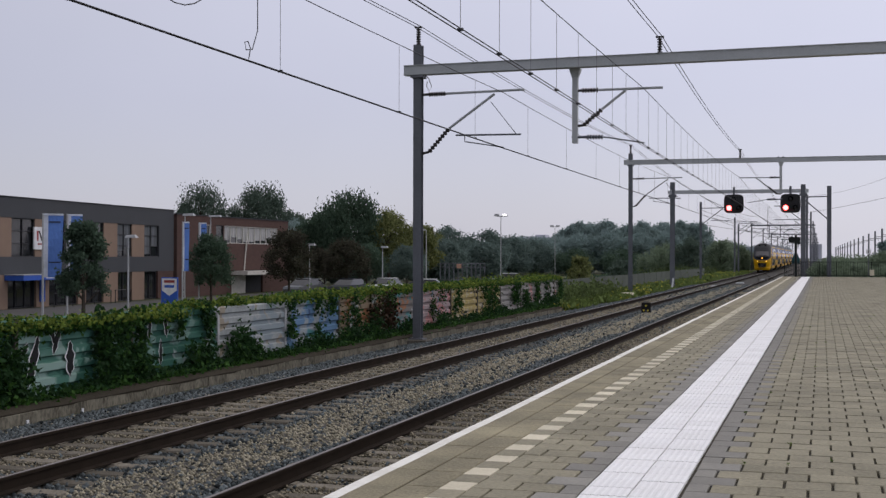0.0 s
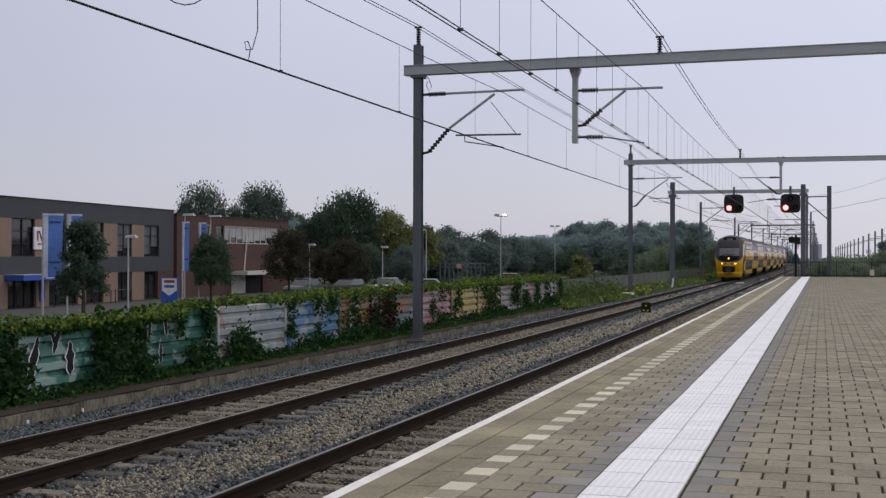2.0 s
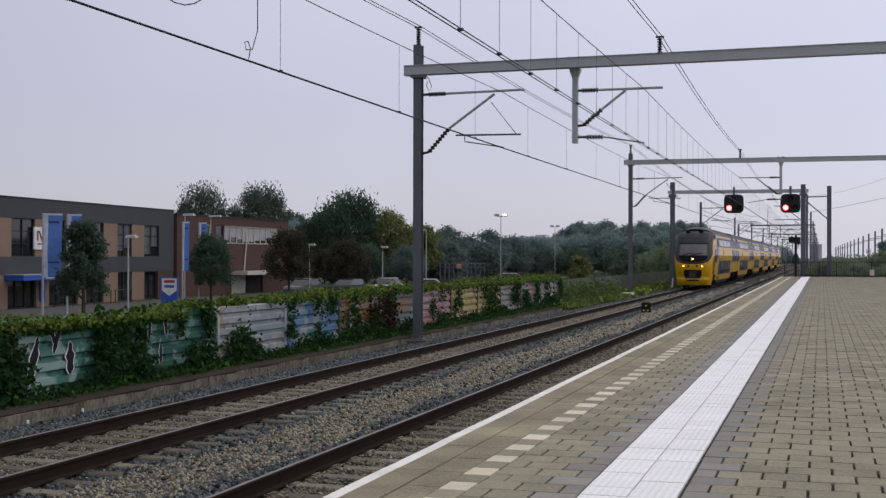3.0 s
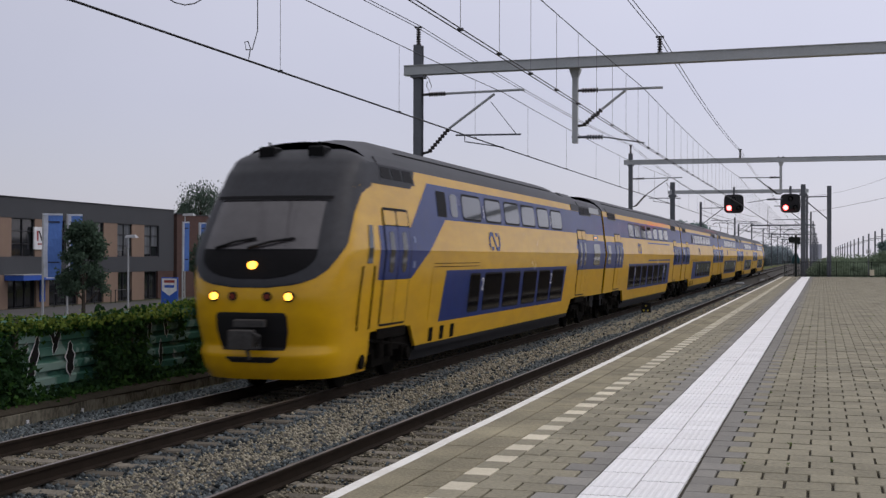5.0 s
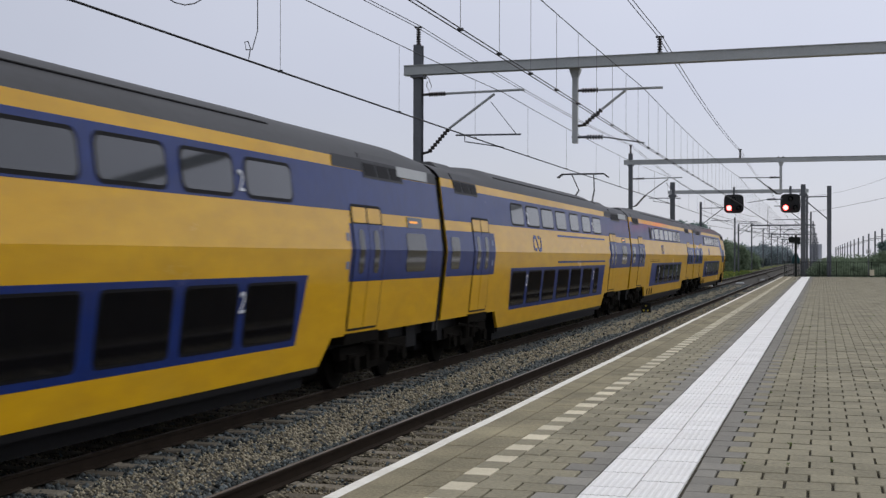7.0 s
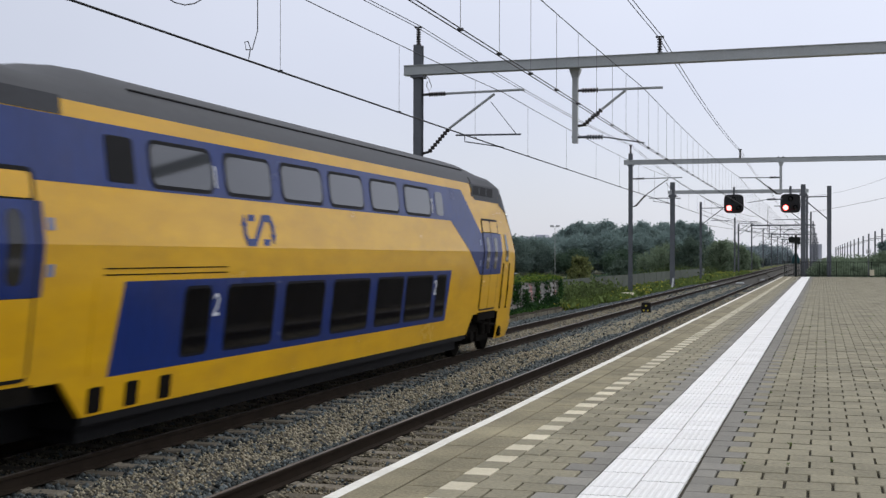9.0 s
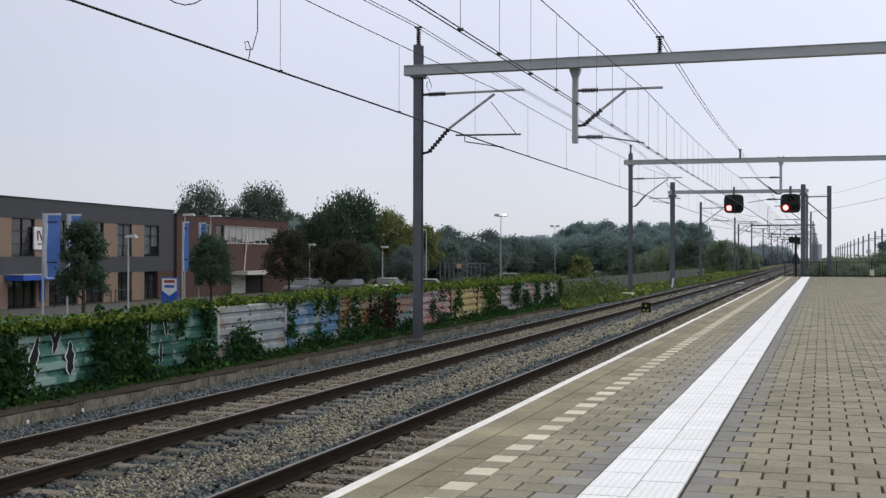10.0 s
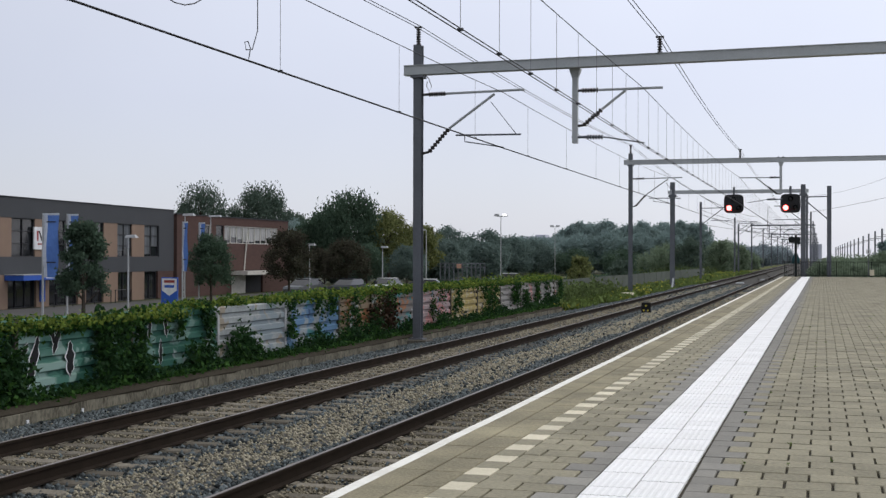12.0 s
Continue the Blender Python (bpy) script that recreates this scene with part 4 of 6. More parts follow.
    for s in (-1, 1):
        rows = [(z, s * 0.85, s * 0.93) for z in np.linspace(2.14, 2.80, 6)]
        parts.append(("cab_window", nose_patch(rows, 0.014, 4).mesh("cab_window", M["train_glass"]), "narrow dark cab side window"))
        for q in (0.80, 0.97):
            g = G()
            g.tube([Vector(nose(s * q, z)) + Vector((s * 0.012, 0, 0)) for z in np.linspace(1.0, 2.1, 6)], 0.014, 6)
            parts.append(("grab_rail", g.mesh("grab_rail", M["train_dark"]), ""))
    return parts


def pantograph(train, y):
    g = G()
    for s in (-1, 1):
        g.box(s * 0.45 - 0.03, s * 0.45 + 0.03, y - 0.7, y + 0.7, 4.30, 4.36)
        g.tube([(s * 0.40, y - 0.3, 4.36), (s * 0.30, y + 0.75, 4.85)], 0.03, 6)
        g.tube([(s * 0.30, y + 0.75, 4.85), (s * 0.42, y - 0.05, 5.40)], 0.022, 6)
    p = part("pantograph", g, M["black"], train, "raised black pantograph")
    for o in (-0.16, 0.12):
        g = G()
        g.tube([(-0.98, y + o, 5.30), (-0.80, y + o, 5.44), (0.80, y + o, 5.44), (0.98, y + o, 5.30)], 0.025, 6)
        part("contact_strip", g, M["black"], p)
    return p


def build_train():
    t = thing("train", "yellow and blue six-car double-deck electric train, dusty, with lit headlights", "train", at=pose(FAR_T, 202.0, 0))
    end_body, end_list = car_parts(CAR_END, True)
    cab = cab_parts()
    end_list += cab
    total = JOINTS[4] + CAR_END

    def put(body_mesh, plist, m, length, klass, stripes):
        body = part("car_body", body_mesh, None, t, "yellow double-deck car body with blue bands", at=m)
        for name, me, label in plist:
            part(name, me, None, body, label)
        for c in klass:
            part("class_number", c, None, body, "white class number")
        if stripes:
            for z in (2.11, 2.88):
                for s in (-1, 1):
                    part("trim_line", skin(rect(11.9, 20.4, z - 0.03, z + 0.03), 0.0, 0.006, (s,)).mesh("trim_line", M["blue"]), None, body)
        return body

    def numbers(length, text, upper, first=-17.18, last=-9.45):
        return [digit(w, length + y, z, 0.42, s) for w, z in ((text, 1.50), (upper, 3.14)) for y in (first + (0.16 if z > 3 and first < -15 else 0), last) for s in (-1, 1)]

    n22 = numbers(CAR_END, "2", "1")
    put(end_body, end_list, pose(0, 0, 0), CAR_END, n22, False)
    for i, (length, narrow, high, seven, text) in enumerate(zip(CAR_MID, (True, False, False, True), (True, True, False, False), (True, False, True, False), "2222")):
        b, pl = car_parts(length, False, narrow=narrow, high_front=high, seven=seven, high_rear=i == 1)
        put(b, pl, pose(0, JOINTS[i], 0), length, numbers(length, text, text if i else "1", *((7.85 - length, 18.1 - length) if seven else ())), seven)
    tail_body, tail_list = car_parts(CAR_END, True, True)
    put(tail_body, tail_list + cab, pose(0, total, 0, 0, 0, 180), CAR_END, numbers(CAR_END, "2", "1", -19.05, -9.33), False)
    # bellows, bogies and wheels
    g = G()
    w = [(1.17, 0.75), (1.33, 2.38), (1.15, 3.85), (0.7, 4.1)]
    loop = [(x, z) for x, z in w] + [(-x, z) for x, z in reversed(w)]
    for k in range(3):
        o = 0.02 * (k % 2)
        g.prism([(x - math.copysign(o, x), -0.20 + 0.135 * k, z) for x, z in loop], [(x - math.copysign(o, x), -0.075 + 0.135 * k, z) for x, z in loop])
    bellows = g.mesh("bellows", M["black"])
    for i in range(5):
        part("bellows", bellows, None, t, "black rubber bellows", at=pose(0, JOINTS[i], 0))
    spots = [3.6] + [j + d for j in JOINTS for d in (-3.4, 2.7)] + [total - 3.6]
    for y in spots:
        b = part("bogie", BOGIE, None, t, "grimy dark bogie", at=pose(0, y, 0))
        for o in (-1.28, 1.28):
            part("wheelset", WHEEL, None, b, at=pose(0, o, 0.452))
    pantograph(t, JOINTS[3] - 3.35)
    return t


train = build_train()


# ---- overhead line: gantries, masts, cantilevers, wires ----
def insulator(g, a, b, r=0.06, n=6):
    """A ribbed insulator between two points."""
    a, b = Vector(a), Vector(b)
    pts, rs = [], []
    for i in range(n):
        for u, q in ((0.0, 0.45), (0.25, 1.0), (0.6, 1.0), (0.85, 0.45)):
            pts.append(a + (b - a) * ((i + u) / n))
            rs.append(r * q)
    g.tube(pts, rs, 8)


def h_column(g, x, y, z0, z1, w, d):
    """A rolled H section, flanges facing across the tracks."""
    t = 0.022
    g.box(x - w / 2, x + w / 2, y - d / 2, y - d / 2 + t, z0, z1)
    g.box(x - w / 2, x + w / 2, y + d / 2 - t, y + d / 2, z0, z1)
    g.box(x - 0.012, x + 0.012, y - d / 2 + t, y + d / 2 - t, z0, z1)


def cantilever(parent, x0, y, zt, zb, reach, s, wire_x, dz=0.0):
    """The hinged arm that holds messenger and contact wire; s: the way it reaches."""
    zt, zb = zt + dz, zb + dz
    g = G()
    g.tube([(x0 + s * 0.75, y, zt + 0.01), (x0 + s * reach, y, zt + 0.05)], 0.038, 8)
    arm = part("top_tube", g, M["galv"], parent, "galvanised top tube")
    g = G()
    g.tube([(x0, y, zt), (x0 + s * 0.2, y, zt)], 0.04, 8)
    insulator(g, (x0 + s * 0.2, y, zt), (x0 + s * 0.75, y, zt + 0.01), 0.075, 7)
    part("insulator", g, M["insulator"], arm)
    mx = x0 + s * 2.28
    g = G()
    g.tube([(x0 + s * 0.85, y, zb + 0.75), (mx, y, zt - 0.05)], 0.04, 8)
    strut = part("strut", g, M["galv"], parent, "galvanised diagonal strut")
    g = G()
    g.tube([(x0, y, zb), (x0 + s * 0.22, y, zb + 0.05)], 0.04, 8)
    insulator(g, (x0 + s * 0.22, y, zb + 0.05), (x0 + s * 0.85, y, zb + 0.75), 0.075, 8)
    part("insulator", g, M["insulator"], strut)
    g = G()
    g.tube([(x0 + s * 1.07, y, zb + 0.54), (x0 + s * 3.1, y, zb + 0.52)], 0.028, 8)
    g.tube([(mx - s * 0.12, y, zt - 0.28), (x0 + s * 2.95, y, zb + 0.54)], 0.012, 6)
    g.tube([(x0 + s * 1.35, y, zb + 0.52), (x0 + s * 1.35, y, zb + 0.34), (wire_x, y, 5.56 + dz)], 0.02, 6)
    part("registration_arm", g, M["mast"], parent)


def foundation(parent, x, y, z):
    g = G()
    g.bevel_box(x - 0.38, x + 0.38, y - 0.38, y + 0.38, z - 0.5, z, 0.03)
    part("foundation", g, M["concrete"], parent, "grey concrete footing")


def gantry(y_line, z_beam, z_top, x_left, x_right, drop_x, drop_z, near_side, base_z, dz, skew=0.0, feed_x=-4.53):
    t = thing("catenary_gantry", "grey steel catenary gantry spanning the tracks", "gantry", "catenary gantries")
    for x in (x_left, x_right):
        y = y_line + (skew * (x_right - x_left) if x == x_right else 0.0)
        g = G()
        h_column(g, x, y, base_z, z_top, 0.25, 0.26)
        g.box(x - 0.2, x + 0.2, y - 0.2, y + 0.2, z_beam - 0.24, z_beam - 0.16)
        g.box(x - 0.22, x + 0.22, y - 0.22, y + 0.22, base_z, base_z + 0.04)
        part("mast", g, M["mast"], t, "dark grey H-section mast")
        foundation(t, x, y, base_z)
    y = y_line
    g = G()
    sk, xa, xb = skew * (x_right - x_left), x_left - 0.43, x_right + 0.4
    outline = [(-0.17, -0.15), (0.17, -0.15), (0.17, -0.13), (0.14, -0.13), (0.14, 0.13), (0.17, 0.13), (0.17, 0.15), (-0.17, 0.15), (-0.17, 0.13), (-0.14, 0.13), (-0.14, -0.13), (-0.17, -0.13)]
    g.prism([(xa, y + a, z_beam + b) for a, b in outline], [(xb, y + sk + a, z_beam + b) for a, b in outline])
    part("beam", g, M["galv"], t, "pale galvanised cross beam")
    for x in (x_left + 0.0, feed_x):
        z = z_top if x < -10 else z_beam + 0.15
        g = G()
        insulator(g, (x, y, z), (x, y, z + 0.52), 0.075, 7)
        g.box(x - 0.12, x + 0.12, y - 0.03, y + 0.03, z + 0.52, z + 0.57)
        part("insulator", g, M["insulator"], t)
    g = G()
    g.box(drop_x - 0.08, drop_x + 0.08, y - 0.08, y + 0.08, drop_z, z_beam - 0.16)
    g.prism([(drop_x - 0.09, y - 0.09, z_beam - 0.4), (drop_x + 0.09, y - 0.09, z_beam - 0.4), (drop_x + 0.09, y + 0.09, z_beam - 0.4), (drop_x - 0.09, y + 0.09, z_beam - 0.4)],
            [(drop_x - 0.17, y - 0.16, z_beam - 0.15), (drop_x + 0.17, y - 0.16, z_beam - 0.15), (drop_x + 0.17, y + 0.16, z_beam - 0.15), (drop_x - 0.17, y + 0.16, z_beam - 0.15)])
    part("drop_post", g, M["galv"], t, "galvanised drop post")
    g = G()
    for x in (drop_x - 0.15, drop_x + 0.15):
        g.box(x - 0.03, x + 0.03, y - 0.19, y + 0.19, z_beam + 0.15, z_beam + 0.2)
    part("clamp", g, M["mast"], t)
    cantilever(t, x_left + 0.13, y, 7.23, 5.42, 3.2, 1, -9.2, dz)
    # near track's arm on the drop post
    g = G()
    s = near_side
    g.tube([(drop_x + s * 0.7, y, 7.19 + dz), (drop_x + s * 2.58, y, 7.2 + dz)], 0.038, 8)
    arm = part("top_tube", g, M["galv"], t)
    g = G()
    g.tube([(drop_x, y, 7.19 + dz), (drop_x + s * 0.2, y, 7.19 + dz)], 0.04, 8)
    insulator(g, (drop_x + s * 0.2, y, 7.19 + dz), (drop_x + s * 0.7, y, 7.19 + dz), 0.075, 6)
    part("insulator", g, M["insulator"], arm)
    g = G()
    g.tube([(drop_x + s * 0.8, y, 6.62 + dz), (drop_x + s * 1.5, y, 7.16 + dz)], 0.04, 8)
    arm = part("strut", g, M["galv"], t)
    g = G()
    g.tube([(drop_x, y, 6.14 + dz), (drop_x + s * 0.25, y, 6.16 + dz)], 0.04, 8)
    insulator(g, (drop_x + s * 0.25, y, 6.16 + dz), (drop_x + s * 0.8, y, 6.62 + dz), 0.075, 7)
    part("insulator", g, M["insulator"], arm)
    g = G()
    g.tube([(drop_x - s * 0.1, y, 5.81 + dz), (drop_x + s * 0.35, y, 5.81 + dz)], 0.04, 8)
    insulator(g, (drop_x + s * 0.35, y, 5.81 + dz), (drop_x + s * 0.85, y, 5.80 + dz), 0.075, 6)
    g.tube([(drop_x + s * 0.85, y, 5.80 + dz), (drop_x + s * 2.05, y, 5.60 + dz)], 0.022, 6)
    part("registration_arm", g, M["mast"], t)
    return t


gantry(37.6, 7.98, 8.76, -11.9, 9.2, -7.02, 5.63, 1, -0.28, 0.0, -0.055)
gantry(83.8, 8.43, 9.0, -11.98, 9.2, -2.49, 6.25, -1, 0.0, 0.12, 0.0, -5.0)


def signal_gantry():
    y = 104.0
    t = thing("signal_gantry", "grey steel signal gantry over both tracks", "gantry")
    for x, z0, zt in ((-11.5, -0.1, 8.25), (-1.4, -0.4, 7.95)):
        g = G()
        h_column(g, x, y, z0, zt, 0.36, 0.34)
        g.box(x - 0.30, x + 0.30, y - 0.25, y + 0.25, 7.05, 7.25)
        part("column", g, M["mast"], t, "grey column")
        foundation(t, x, y, z0)
    g = G()
    g.box(-11.85, -1.0, y - 0.15, y + 0.15, 7.31, 7.59)
    for x in (-11.6, -9.0, -6.7, -4.5, -2.4, -1.2):
        g.box(x - 0.05, x + 0.05, y - 0.18, y + 0.18, 7.27, 7.63)
    part("beam", g, M["galv"], t, "pale grey cross beam")
    for x in (-6.66, -2.35):
        s = thing("railway_signal", "black signal head with one lit red lamp under the gantry", "railway signal", "signals on the gantry")
        g = G()
        out = [(math.copysign(abs(math.cos(q)) ** 0.45, math.cos(q)) * 0.76, math.copysign(abs(math.sin(q)) ** 0.45, math.sin(q)) * 0.74) for q in np.linspace(0, 2 * math.pi, 32, endpoint=False)]
        yy = y - 0.55
        g.prism([(x + a, yy + 0.04, 6.46 + b) for a, b in out], [(x + a, yy, 6.46 + b) for a, b in out])
        g.box(x - 0.45, x + 0.45, yy + 0.04, yy + 0.35, 5.95, 6.95)
        part("head", g, M["signal_black"], s, "black backboard")
        g = G()
        g.tube([(x, yy + 0.2, 6.9), (x, yy + 0.3, 7.8)], 0.09, 8)
        g.tube([(x, yy + 0.3, 7.62), (x, y, 7.62)], 0.06, 8)
        part("bracket", g, M["mast"], s)
        for a, b, lit in ((-0.36, -0.33, True), (0.0, 0.36, False), (0.36, -0.33, False)):
            g = G()
            g.tube([(x + a, yy - 0.01, 6.46 + b), (x + a, yy - 0.06, 6.46 + b), (x + a, yy - 0.11, 6.46 + b), (x + a, yy - 0.125, 6.46 + b)], [0.19, 0.18, 0.11, 0.03], 16)
            part("lamp" if lit else "lens", g, M["signal_red"] if lit else M["train_glass"], s, "lit red lamp" if lit else "dark unlit lens")
            g = G()
            rows = []
            for d in (0.0, -0.28):
                rows.append([(x + a + 0.22 * math.cos(q), yy + d, 6.46 + b + 0.22 * math.sin(q)) for q in np.linspace(-0.3, math.pi + 0.3, 13)])
            g.grid(rows)
            part("hood", g, M["signal_black"], s)


signal_gantry()


def single_mast(x, y, h, side, z0=-0.1):
    """A lone mast with one arm, farther along the line."""
    t = thing("catenary_mast", "grey steel catenary mast with a cantilever arm", "mast", "catenary masts along the line")
    g = G()
    h_column(g, x, y, z0, h, 0.22, 0.24)
    part("mast", g, M["mast"], t)
    g = G()
    g.tube([(x, y, 7.25), (x + side * 3.1, y, 7.3)], 0.045, 6)
    g.tube([(x, y, 5.5), (x + side * 2.2, y, 7.2)], 0.045, 6)
    g.tube([(x + side * 1.0, y, 6.0), (x + side * 3.1, y, 5.95)], 0.035, 6)
    part("arm", g, M["mast"], t)


for yy, hh in ((133.5, 7.9), (187, 7.9), (233, 8.2), (279, 8.2), (325, 8.2), (371, 8.2), (417, 8.2), (480, 8.2), (560, 8.2)):
    single_mast(-11.9, yy, hh, 1)
single_mast(-11.9, 195.5, 7.2, 1)
for yy, hh in ((130.5, 8.4), (177, 8.3), (223, 8.3), (270, 8.3), (330, 8.3), (400, 8.3), (500, 8.3)):
    single_mast(-1.4, yy, hh, -1, -0.4)
for i in range(4):
    g = G()
    yb = 233 + 92 * i
    g.box(-12.2, -1.1, yb - 0.12, yb + 0.12, 7.75, 8.0)
    for x, side in ((-7.0, 1), (-3.4, -1), (-8.9, 1)):
        g.box(x - 0.07, x + 0.07, yb - 0.07, yb + 0.07, 5.7, 7.75)
        g.tube([(x, yb, 7.15), (x + side * 2.2, yb, 7.2)], 0.05, 5)
        g.tube([(x, yb, 6.1), (x + side * 1.5, yb, 7.15)], 0.05, 5)
        g.tube([(x, yb, 5.8), (x + side * 2.0, yb, 5.65)], 0.04, 5)
    tagged(part("cross_beam", g, M["mast"]), "far grey cross beam between two masts", "gantry", "far cross beams")


def right_mast():
    t = thing("catenary_mast", "dark grey mast behind the platform railing with a stay arm", "mast")
    g = G()
    h_column(g, 0.55, 105.0, -0.4, 7.86, 0.34, 0.3)
    part("mast", g, M["mast"], t)
    g = G()
    g.tube([(0.55, 105, 7.05), (-1.3, 105, 7.0)], 0.05, 6)
    g.tube([(0.45, 105, 5.25), (-1.25, 105, 6.75)], 0.05, 6)
    part("arm", g, M["mast"], t)


right_mast()
for i in range(15):
    u = i / 14
    t = thing("catenary_mast", "far thin mast of the branch line", "mast", "far masts of the branch line")
    g = G()
    yy = 225 + 470 * u ** 1.25
    x = 10.6 - 3.9 * u
    g.box(x - 0.16, x + 0.16, yy - 0.16, yy + 0.16, -1.0, 7.4)
    part("mast", g, M["mast"], t)
    g = G()
    g.tube([(x, yy, 6.3), (x + 2.6, yy, 6.4)], 0.06, 5)
    part("arm", g, M["mast"], t)


def wire_run(name, label, stations, r, m, sag, pair=0.0, seg=10):
    """A wire hung from station to station, sagging a little between."""
    t = thing(name, label, "overhead wire", "overhead wires")
    for o in ((-pair / 2, pair / 2) if pair else (0.0,)):
        g = G()
        pts = []
        for (xa, ya, za), (xb, yb, zb) in zip(stations, stations[1:]):
            for i in range(seg):
                u = i / seg
                pts.append((xa + (xb - xa) * u + o, ya + (yb - ya) * u, za + (zb - za) * u - sag * 4 * u * (1 - u)))
        pts.append((stations[-1][0] + o, *stations[-1][1:]))
        g.tube(pts, r, 5)
        part("wire", g, m, t)
    return t


SUP = [-9.0, 37.6, 83.8, 130.0, 177.0, 223.0, 270.0, 330.0, 400.0]


def lift(y):
    return 0.12 if y > 60 else 0.0


def catenary(x, zig, near):
    con = [(x + (zig if i % 2 else -zig * 0.2), y, 5.53 + lift(y)) for i, y in enumerate(SUP)]
    mes = [(x, y, 7.20 + lift(y)) for y in SUP]
    t = wire_run("contact_wire", "dark double contact wire with droppers above the track", con, 0.0095 if near else 0.012, M["wire"], 0.0, pair=0.085 if near else 0.04)
    wire_run("messenger_wire", "thin grey messenger wire above the track", mes, 0.010, M["wire"], 0.2)
    k = 0
    for (xa, ya, za), (xb, yb, zb), (ma, _, mz), (mb, _, mzb) in zip(con, con[1:], mes, mes[1:]):
        if ya > 180:
            break
        n = 20 if near else 7
        for i in range(n):
            u = (i + 0.5) / n
            top = mz + (mzb - mz) * u - 0.2 * 4 * u * (1 - u)
            g = G()
            g.tube([(xa + (xb - xa) * u, ya + (yb - ya) * u, za + (zb - za) * u), (ma + (mb - ma) * u, ya + (yb - ya) * u, top)], 0.0045, 4)
            part("dropper", g, M["wire_thin"], t)
            g = G()
            g.box(xa + (xb - xa) * u - 0.04, xa + (xb - xa) * u + 0.04, ya + (yb - ya) * u - 0.03, ya + (yb - ya) * u + 0.03, za + (zb - za) * u - 0.01, za + (zb - za) * u + 0.03)
            part("clamp", g, M["wire"], t)


catenary(-9.2, 0.0, False)
catenary(-5.0, 0.0, True)
wire_run("feeder_wire", "pair of thin feeder wires on mast tops", [(-11.9, -9, 9.3), (-11.9, 37.6, 9.33), (-11.98, 83.8, 9.55), (-11.9, 133, 8.6), (-11.9, 187, 8.4), (-11.9, 279, 8.4)], 0.012, M["wire"], 0.22, pair=0.16)
wire_run("feeder_wire", "pair of thin feeder wires over the gantry beams", [(-4.5, -9, 8.8), (-4.53, 37.6, 8.70), (-5.0, 83.8, 9.05), (-5.0, 130, 9.0), (-5.0, 223, 8.4)], 0.012, M["wire"], 0.28, pair=0.12)
wire_run("branch_wire", "thin contact wire of the neighbouring track", [(20.3, -10, 5.6), (3.58, 78.9, 5.75), (-1.1, 104, 5.75), (-3.0, 160, 5.6)], 0.011, M["wire"], 0.05)
wire_run("branch_wire", "thin messenger wire of the neighbouring track", [(20.3, -10, 7.2), (3.7, 80, 7.0), (-1.1, 104, 7.05), (-3.0, 160, 7.2)], 0.008, M["wire_thin"], 0.25)

for (xa, ya), (xb, yb) in (((-9.2, 108), (-5.0, 212)), ((-5.0, 128), (-9.2, 232)), ((-9.2, 223), (-9.2, 520)), ((-5.0, 223), (-5.0, 520)), ((-1.4, 130), (-5.0, 223)), ((-11.9, 133), (-5.0, 233))):
    for z, sag, nm, lab in ((5.62, 0.02, "contact_wire", "far dark contact wire over the turnout"), (7.1, 0.35, "messenger_wire", "far thin messenger wire over the turnout")):
        wire_run(nm, lab, [(xa, ya, z), ((xa + xb) / 2, (ya + yb) / 2, z), (xb, yb, z)], 0.022, M["wire"], sag)


def jumper():
    t = thing("jumper_cable", "thin looped jumper cable between messenger and contact wire", "cable")
    g = G()
    g.tube([(-9.2, 19.65, 5.56), (-9.2, 19.72, 5.75), (-9.22, 19.66, 5.86), (-9.2, 19.5, 5.82), (-9.2, 19.55, 5.7), (-9.2, 19.8, 5.75), (-9.2, 20.0, 6.1), (-9.2, 20.0, 6.9)], 0.009, 5)
    part("cable", g, M["wire"], t)
    t = thing("jumper_cable", "slack jumper cable hanging from the messenger wire", "cable")
    g = G()
    g.tube([(-9.2, 15.6 + 3.6 * u, 6.02 + 1.0 * (2 * u - 0.85) ** 2) for u in np.linspace(0, 1, 13)], 0.010, 5)
    part("cable", g, M["wire"], t)


jumper()
t = thing("cable_loop", "thin cable loop hanging under the gantry beam", "cable")
g = G()
g.tube([(-11.62, 37.4, 7.82), (-11.5, 37.4, 7.68), (-11.42, 37.4, 7.45), (-11.5, 37.4, 7.32), (-11.58, 37.4, 7.45), (-11.55, 37.4, 7.6)], 0.012, 6)
part("cable", g, M["wire_thin"], t)


